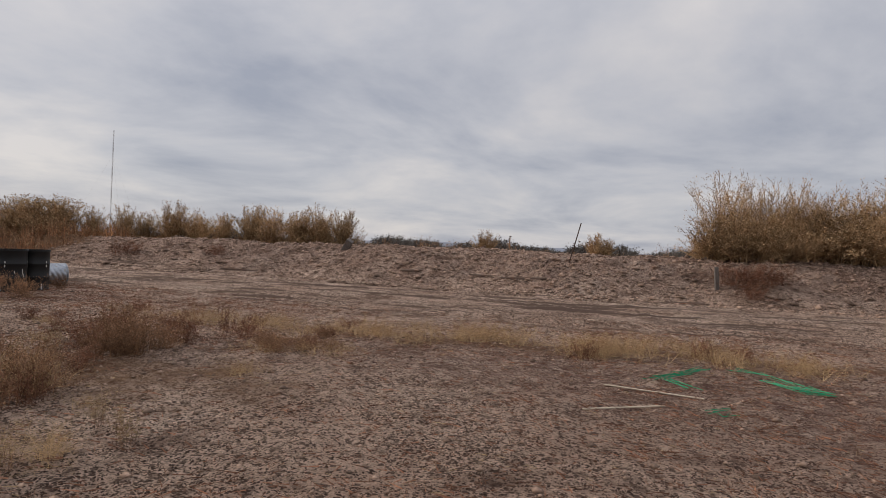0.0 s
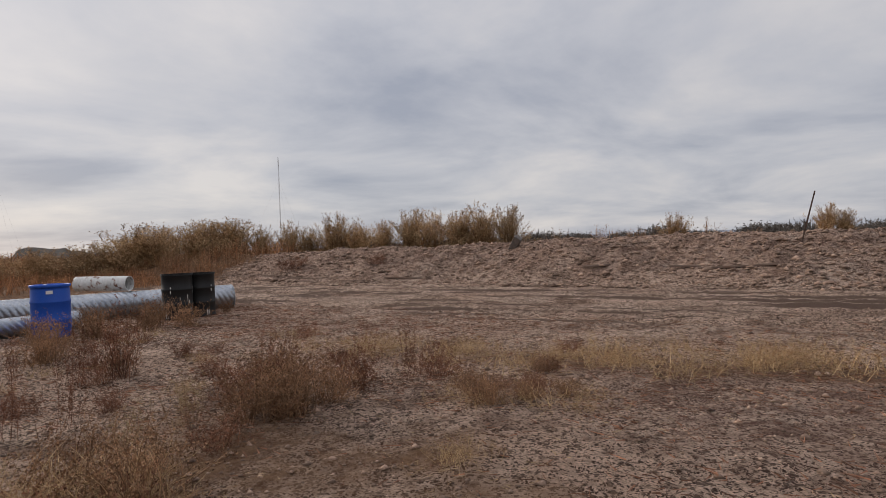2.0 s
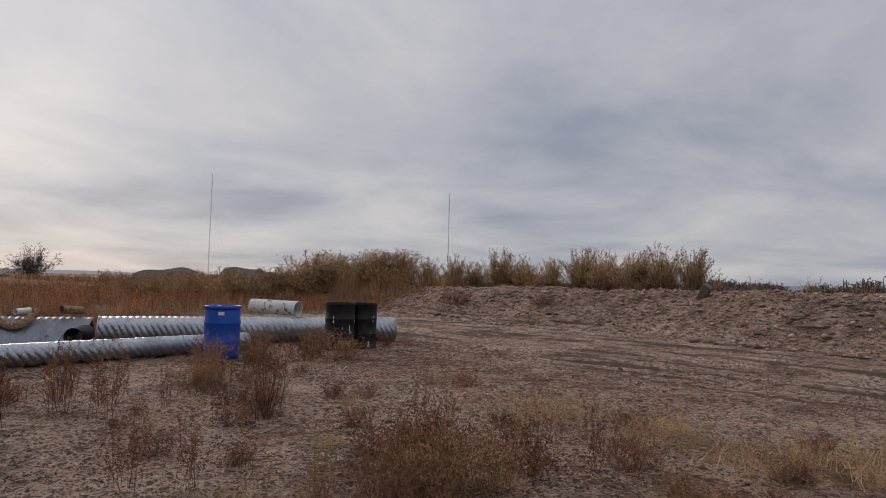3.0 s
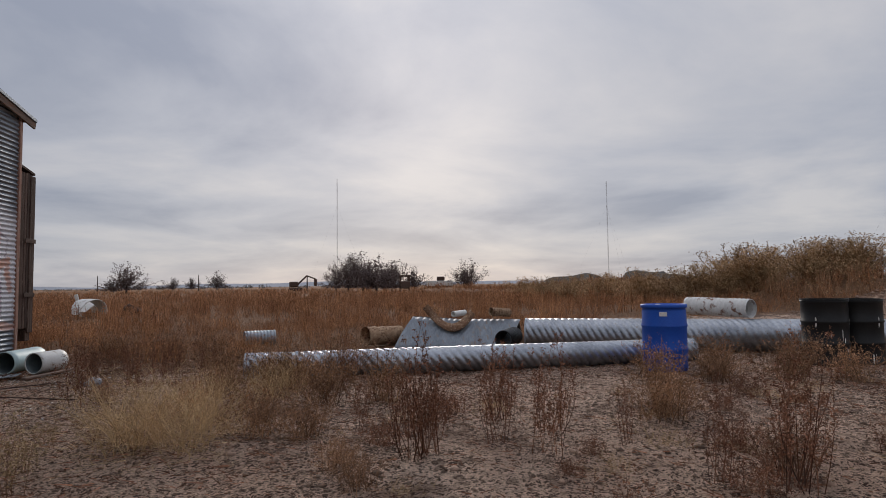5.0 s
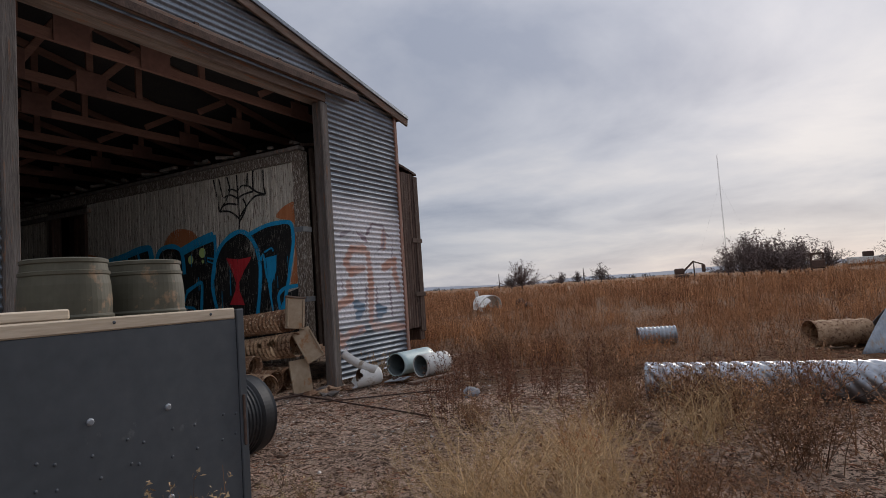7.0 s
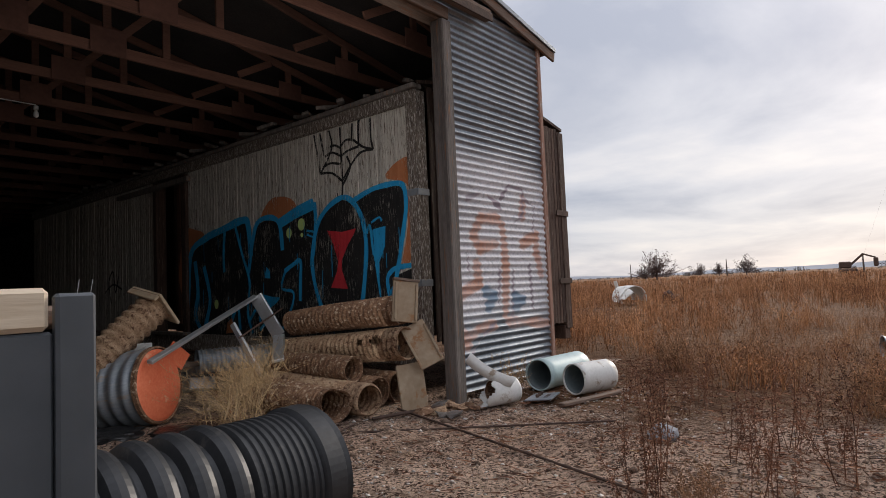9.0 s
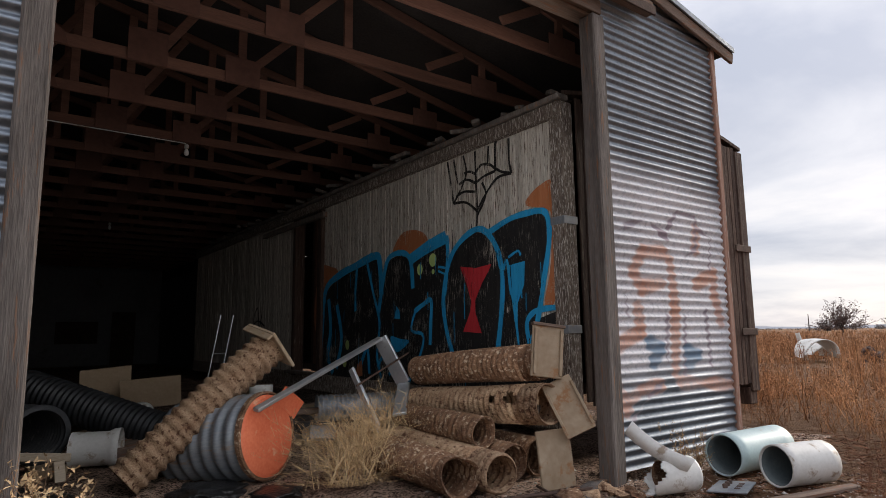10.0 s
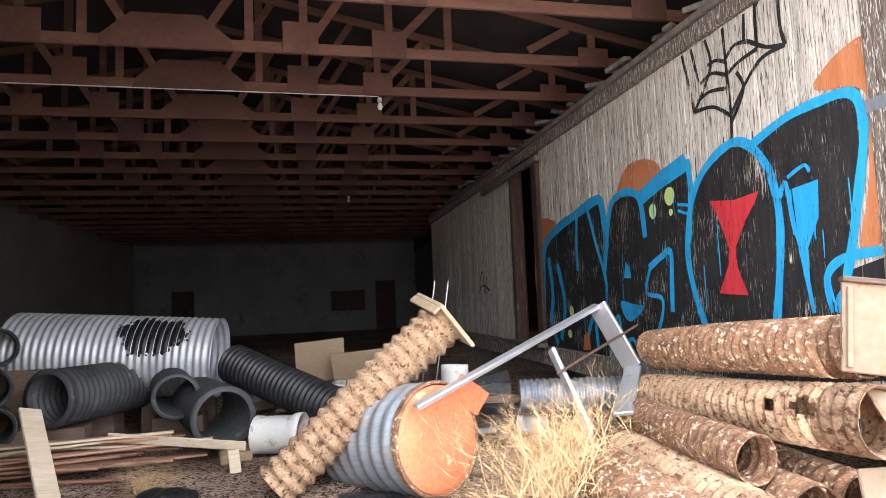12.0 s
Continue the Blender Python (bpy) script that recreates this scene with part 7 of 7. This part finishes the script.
def litter():
    rg = np.random.default_rng(8)
    stones = []
    for s in range(6):
        r = np.random.default_rng(100 + s)
        V = np.array([(1, 0, 0), (-1, 0, 0), (0, 1, 0), (0, -1, 0), (0, 0, 1), (0, 0, -0.3)], float) * r.uniform(0.6, 1.2, (6, 3))
        V += r.normal(0, 0.12, V.shape)
        V[:, 2] *= 0.6
        T = np.array([(0, 2, 4), (2, 1, 4), (1, 3, 4), (3, 0, 4), (2, 0, 5), (1, 2, 5), (3, 1, 5), (0, 3, 5)])
        stones.append((V.astype(np.float32), T, np.zeros(8, np.int32)))
    n = 85000
    p = np.stack([rg.uniform(-17, 4, n), rg.uniform(-4, 14, n)], 1)
    w = 0.5 + 0.5 * wobble(p[:, 0], p[:, 1], 0.9, 71) + 0.3 * wobble(p[:, 0], p[:, 1], 2.6, 72)
    p = p[rg.random(n) < 0.25 + 0.7 * w]
    inside = (p[:, 0] < -8.6) & (p[:, 0] > -18) & (p[:, 1] < -2.8)
    scatter("soil_clods", "small clods and pebbles of dry soil", "clods", stones, p, np.exp(rg.normal(-4.55, 0.62, len(p))).clip(0.004, 0.06), [M_CLOD])
    n = 9000
    p = np.stack([rg.uniform(-16.0, -10.6, n), rg.uniform(-3.6, 0.6, n)], 1)
    p = p[rg.random(n) < np.exp(-((p[:, 1] + 2.0) / 1.5) ** 2) * (0.5 + 0.5 * wobble(p[:, 0], p[:, 1], 1.6, 75))]
    scatter("pale_gravel", "pale gravel strewn before the shed doorway", "gravel", stones, p, np.exp(rg.normal(-4.7, 0.45, len(p))).clip(0.004, 0.03), [M_GRAVEL])
    n = 15000
    x = rg.uniform(-26, 9, n)
    p = np.stack([x, berm_line(x) + rg.uniform(-5.2, 0.8, n)], 1)
    scatter("berm_clods", "lumps of earth and stones on the berm", "clods", stones, p, np.exp(rg.normal(-3.1, 0.5, n)).clip(0.015, 0.18), [M_CLOD])
    # twigs and straw lying flat
    tw = []
    for s in range(5):
        r = np.random.default_rng(200 + s)
        V, T = [], []
        for k in range(7):
            c, a, l = r.normal(0, 0.10, 2), r.uniform(0, 6.28), r.uniform(0.03, 0.13)
            dx, dy = math.cos(a), math.sin(a)
            o = len(V)
            V += [(c[0] - dy * 0.0022, c[1] + dx * 0.0022, 0.004), (c[0] + dy * 0.0022, c[1] - dx * 0.0022, 0.010), (c[0] + dx * l, c[1] + dy * l, 0.006 + r.uniform(0, 0.025))]
            T.append((o, o + 1, o + 2))
        tw.append((np.array(V, np.float32), np.array(T), np.zeros(len(T), np.int32)))
    n = 20000
    p = np.stack([rg.uniform(-18, 4, n), rg.uniform(-3, 12, n)], 1)
    w = 0.5 + 0.5 * wobble(p[:, 0], p[:, 1], 0.8, 73)
    p = p[rg.random(n) < w]
    scatter("dead_twigs", "dead stalks and straw lying on the soil", "litter", tw, p, rg.uniform(0.5, 1.4, len(p)), [M_DOCK])
    q = np.stack([rg.uniform(-18, 4, 1100), rg.uniform(-3, 12, 1100)], 1)
    scatter("dead_straw", "pale straw scattered on the soil", "litter", tw, q, rg.uniform(0.35, 0.8, len(q)), [M_STRAW])


litter()


# ---- shrubs, trees and the distance ----
def branch(V, T, p, d, L_, r0, r1, n=5):
    """One tapered limb."""
    d = d.normalized()
    u = d.orthogonal().normalized()
    v = d.cross(u)
    o = len(V)
    for q, rr in ((p, r0), (p + d * L_, r1)):
        for i in range(n):
            a = 2 * math.pi * i / n
            V.append((q + u * (rr * math.cos(a)) + v * (rr * math.sin(a)))[:])
    for i in range(n):
        j = (i + 1) % n
        T += [(o + i, o + j, o + n + j), (o + i, o + n + j, o + n + i)]


def bare_tree(seed, H, width, levels=5):
    r = random.Random(seed)
    trunk, twig = ([], []), ([], [])

    def grow(p, d, L_, rad, lev):
        tgt = trunk if lev < 2 else twig
        branch(*tgt, p, d, L_, rad, rad * 0.68, 6 if lev < 2 else 3)
        if lev >= levels:
            return
        e = p + d * L_
        for _ in range(r.choice((2, 3, 3)) if lev else 4):
            q = (d * r.uniform(0.45, 1.0) + Vector((r.gauss(0, width), r.gauss(0, width), r.gauss(0.30, 0.3)))).normalized()
            start = p + d * (L_ * r.uniform(0.35 if lev == 0 else 0.6, 1.0))
            grow(start, q, L_ * r.uniform(0.62, 0.88), max(rad * 0.66, H * 0.0032), lev + 1)
    grow(Vector((0, 0, -0.1)), Vector((0, 0, 1)), H * 0.27, H * 0.026, 0)
    return trunk, twig


def tree_thing(name, label, cat, x, y, H, width, seed, group="", levels=5):
    t = thing(name, pose(x, y, gz(x, y) - 0.1), label, cat, group)
    H *= 1.12
    tk, tw = bare_tree(seed, H * 1.2, width * 0.9, 4)
    V, T, K = weed(seed, 46, H * 1.05, 0.85, H * 0.06, 5, 0.055, 30, H * 0.20, 1, H * 0.03, -0.10, 0.0)
    V[:, :2] *= 1.45
    V[:, 2] = V[:, 2] * 0.86 + H * 0.12
    T = np.concatenate([np.array(tw[1]), T + len(tw[0])])
    tw = (np.concatenate([np.array(tw[0]), V]), T)
    part("trunk", tri_mesh("trunk", np.array(tk[0]), np.array(tk[1]), [M_BARK]), None, t)
    part("crown", tri_mesh("crown", np.array(tw[0]), np.array(tw[1]), [M_TWIG]), None, t, "bare grey twigs")
    return t


def from_eye(dx, dy, dist):
    return -4.3 + dx * dist, 2.8 + dy * dist


x, y = from_eye(-0.936, -0.352, 170)
tree_thing("bare_tree", "wide bare tree on the flat horizon", "tree", x, y, 6.6, 0.75, 3)
for dx, dy, ds, H, sd in ((-0.930, -0.368, 185, 4.0, 4), (-0.998, -0.035, 128, 6.4, 5), (-0.9985, -0.012, 132, 7.2, 6), (-0.9990, 0.010, 126, 6.6, 7), (-0.9988, 0.035, 135, 6.2, 8), (-0.9975, -0.055, 140, 5.0, 9), (-0.995, 0.068, 150, 4.6, 10), (-0.988, 0.156, 150, 6.3, 11), (-0.972, -0.235, 260, 6.5, 12), (-0.964, -0.27, 300, 5.0, 13), (-0.956, -0.295, 300, 5.0, 14), (-0.9995, -0.005, 122, 5.2, 15), (-0.9978, 0.022, 120, 4.6, 16)):
    x, y = from_eye(dx, dy, ds)
    tree_thing("bare_tree", "bare dark tree on the flat horizon", "tree", x, y, H, 0.8, sd, "far bare trees", 5)


def shrub(seed, H, stems, spread):
    V, T, K = weed(seed, stems, H, spread, H * 0.10, 5, 0.015, 26, H * 0.20, 4, 0.036, 0.10, 0.5)
    return tri_mesh("shrub", V, T, [M_PLUME, M_PLUME], K)


SHRUB = [shrub(s, 1.85, 84, 0.50) for s in (1, 2, 3, 6)]
TALL = [shrub(s, 3.3, 66, 0.36) for s in (4, 5)]
rs = random.Random(15)
for x, y, s in ((-28.5, 25.0, 0.85), (-26.6, 25.2, 0.9), (-25.0, 25.0, 0.75), (-23.4, 25.3, 1.05), (-21.8, 25.2, 0.75), (-20.2, 25.0, 0.70), (-18.8, 25.2, 0.95), (-17.6, 25.3, 0.9), (-16.0, 25.0, 0.82), (-14.9, 25.2, 0.95), (-13.7, 25.2, 0.85), (-30.5, 24.5, 0.8), (-24.2, 26.0, 0.8), (-22.6, 26.2, 0.8), (-19.5, 26.4, 0.8), (-16.8, 26.2, 0.85), (-15.5, 26.4, 0.7), (-7.0, 26.0, 0.55), (-2.1, 24.6, 0.5), (-1.7, 24.4, 0.4)):
    ob = new("feathery_shrub", rs.choice(SHRUB))
    ob.matrix_basis = pose(x, y, gz(x, y) - 0.05, rs.uniform(-4, 4), rs.uniform(2, 12), rs.uniform(-25, 25)) @ Matrix.Diagonal((s * 1.0, s * 1.0, s * 1.05, 1))
    tagged(ob, "feathery tan dry shrub bent by the wind on the berm", "shrub", "berm shrubs")
for x, y, s in ((-31.5, 23.0, 1.0), (-33.0, 22.0, 1.1), (-34.5, 20.5, 1.05), (-36.0, 19.5, 1.0), (-29.8, 24.0, 1.05), (-38.0, 18.0, 1.0), (-40.5, 16.5, 0.95), (-32.2, 24.5, 1.2), (-35.5, 22.5, 1.2), (-43.0, 15.5, 0.9), (-46.0, 15.0, 0.9), (-50.0, 14.5, 0.9)):
    ob = new("bushy_shrub", rs.choice(SHRUB))
    ob.matrix_basis = pose(x, y, gz(x, y) - 0.05, 0, rs.uniform(0, 8), rs.uniform(0, 360)) @ Matrix.Diagonal((s * 1.7, s * 1.7, s, 1))
    tagged(ob, "dense bushy brown shrub at the end of the berm", "shrub", "bushes beyond the berm")
for k in range(18):
    x, y, s = 2.9 + 0.55 * k + rs.uniform(-0.3, 0.3), 24.6 + rs.uniform(-0.9, 2.2), rs.uniform(0.75, 1.0)
    ob = new("tall_shrub", rs.choice(TALL))
    ob.matrix_basis = pose(x, y, gz(x, y) - 0.05, 0, rs.uniform(-2, 6), rs.uniform(0, 360)) @ Matrix.Diagonal((s, s, s, 1))
    tagged(ob, "tall tan dry shrub in a thicket on the berm", "shrub", "thicket")
for x, y, s in ((3.2, 23.0, 0.75), (4.2, 22.8, 0.7), (2.0, 23.4, 0.6), (5.2, 23.2, 0.7), (3.7, 23.6, 0.9), (4.8, 23.8, 0.9), (6.2, 23.4, 0.9), (7.4, 23.6, 0.9), (2.6, 24.0, 0.9), (6.8, 24.4, 1.1), (8.6, 23.8, 1.0), (5.5, 24.2, 1.1)):
    ob = new("tall_shrub", rs.choice(SHRUB))
    ob.matrix_basis = pose(x, y, gz(x, y) - 0.03, 0, 0, rs.uniform(0, 360)) @ Matrix.Diagonal((s * 1.5, s * 1.5, s, 1))
    tagged(ob, "low bushy dry shrub at the foot of the thicket", "shrub", "thicket")
for x, y, s in ((3.0, 20.6, 1.3), (2.5, 20.9, 1.2), (3.5, 20.9, 1.2), (2.9, 19.9, 0.9), (-21.5, 20.4, 1.1), (-17.4, 20.9, 0.8)):
    plant("dark", x, y, s * 1.6, 0.8)


def distance():
    # dark tree line
    rg = np.random.default_rng(5)
    tm = [weed(s, 10, 4.2, 0.5, 1.6, 1, 0.2, 4, 1.6, 1, 0.5, 0.0) for s in (71, 72, 73, 74)]
    a = np.concatenate([rg.uniform(math.radians(28), math.radians(133), 1500), rg.uniform(math.radians(170), math.radians(230), 260)])
    d = np.concatenate([rg.uniform(230, 330, 1500), rg.uniform(420, 900, 260)])
    p = np.stack([-4 + d * np.cos(a), 3 + d * np.sin(a)], 1)
    sc = rg.uniform(0.5, 1.1, len(p)) * (0.85 + 0.3 * np.sin(a * 40) + 0.2 * np.sin(a * 97)) * np.where(d > 400, 0.8, 1.3)
    scatter("distant_trees", "dark line of distant bare trees along the horizon", "trees", tm, p, np.clip(sc, 0.3, 1.6), [M_FARLINE, M_FARLINE], zs=np.zeros(len(p)) - 0.1)
    # dark earth mounds
    V, F = [], []
    n = 40
    for k in range(n):
        t = k / (n - 1)
        an = math.radians(164.5 + (150.5 - 164.5) * t)
        for j, (dd, hh) in enumerate(((140, -0.2), (146, 1.0), (150, 1.0), (158, -0.2))):
            hgt = 2.9 + 0.9 * math.sin(9 * t) + 0.5 * math.sin(23 * t) + (1.1 if 0.55 < t < 0.8 else 0)
            V.append((-4.3 + dd * math.cos(an), 2.8 + dd * math.sin(an), hh * hgt * math.sin(math.pi * min(1, max(0, t * 1.02))) ** 0.4 if hh > 0 else hh))
    for k in range(n - 1):
        for j in range(3):
            F.append((4 * k + j, 4 * k + j + 1, 4 * k + 5 + j, 4 * k + 4 + j))
    tagged(part("earth_mound", (V, F), M_FARLINE), "long dark earth mound in the distance", "mound", kind="stuff")
    # low hills at the horizon, blue-grey because the haze is in their colour
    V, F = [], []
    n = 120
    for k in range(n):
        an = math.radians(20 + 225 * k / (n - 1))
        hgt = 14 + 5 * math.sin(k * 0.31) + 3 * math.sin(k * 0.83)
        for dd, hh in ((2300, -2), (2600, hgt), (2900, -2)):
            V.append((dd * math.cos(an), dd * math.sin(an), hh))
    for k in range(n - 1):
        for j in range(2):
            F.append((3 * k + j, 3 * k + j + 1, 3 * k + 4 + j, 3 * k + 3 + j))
    tagged(part("backdrop", (V, F), M_HILL), "low hills along the horizon with the haze in their colour", "hills", kind="structure")
    # guyed radio masts
    for dx, dy, H in ((-0.998, -0.054, 106), (-0.9266, 0.376, 98), (-0.722, 0.692, 91)):
        x, y = from_eye(dx, dy, 600)
        m = thing("radio_mast", pose(x, y, 0), "tall thin guyed radio mast in the distance", "mast", "radio masts")
        for k in range(3):
            an = 2 * math.pi * k / 3
            part("leg", beam((0.4 * math.cos(an), 0.4 * math.sin(an), 0), (0.4 * math.cos(an), 0.4 * math.sin(an), H), 0.11, 0.11, 0, 0), M_STEEL, m)
            part("guy_wire", beam((34 * math.cos(an), 34 * math.sin(an), 0), (0, 0, H * 0.75), 0.03, 0.03, 0, 0), M_STEEL, m)
        V, F = [], []
        z, k = 0.0, 0
        while z < H - 2:
            a0, a1 = 2 * math.pi * k / 3, 2 * math.pi * (k + 1) / 3
            vf = beam((0.4 * math.cos(a0), 0.4 * math.sin(a0), z), (0.4 * math.cos(a1), 0.4 * math.sin(a1), z + 1.4), 0.06, 0.06, 0, 0)
            o = len(V)
            V += vf[0]
            F += [tuple(i + o for i in f) for f in vf[1]]
            z += 1.4
            k += 1
        part("lattice", (V, F), M_STEEL, m)
    # machines and poles
    x, y = from_eye(-0.9935, -0.118, 150)
    ex = thing("excavator", pose(x, y, 0, 0, 0, 95), "distant dark excavator with a raised arm", "excavator")
    part("tracks", box(-1.6, 1.6, -1.2, 1.2, 0, 0.9, 0.2), M_IRON, ex)
    part("cab", box(-1.5, 0.6, -1.0, 1.0, 1.0, 2.3, 0.2), M_IRON, ex)
    part("boom", beam((0.4, 0, 1.6), (2.6, 0, 3.7), 0.5, 0.4), M_IRON, ex)
    part("stick", beam((2.5, 0, 3.7), (4.6, 0, 2.9), 0.35, 0.3), M_IRON, ex)
    part("bucket", box(4.2, 5.0, -0.5, 0.5, 1.2, 2.9, 0.15), M_IRON, ex)
    x, y = from_eye(-0.9985, 0.055, 118)
    ar = thing("loader_frame", pose(x, y, 0, 0, 0, 90), "distant dark machine cab frame", "machine")
    part("cab_frame", join(beam((-0.8, 0, 0), (-0.8, 0, 2.9), 0.3, 0.3), beam((0.9, 0, 0), (0.9, 0, 2.9), 0.3, 0.3), beam((-0.9, 0, 2.9), (1.0, 0, 2.9), 0.35, 0.3)), M_IRON, ar)
    part("body", box(-0.9, 1.1, -0.8, 0.8, 0.5, 1.9, 0.15), M_IRON, ar)
    x, y = from_eye(-0.9935, 0.112, 150)
    tr = thing("white_trailer", pose(x, y, 0, 0, 0, 88), "distant low white trailer with a small cabin", "trailer")
    part("body", box(-3.2, 3.2, -1.1, 1.1, 0.8, 2.1, 0.1), M_PVCW, tr)
    part("cabin", box(-0.6, 1.2, -1.0, 1.0, 2.1, 3.1, 0.1), M_IRON, tr)
    part("chassis", box(-3.0, 3.0, -0.9, 0.9, 0.0, 0.8, 0.1), M_IRON, tr)
    for dx, dy, ds, H in ((-0.922, -0.387, 230, 5.5), (-0.965, -0.26, 220, 5.5), (-0.990, -0.10, 160, 4.0)):
        x, y = from_eye(dx, dy, ds)
        tagged(part("utility_pole", moved(lathe([(0.2, -0.2), (0.16, H * 0.5), (0.11, H)], 8), Matrix.Translation((x, y, 0))), M_BARK), "distant wooden utility pole", "pole", "utility poles")


distance()
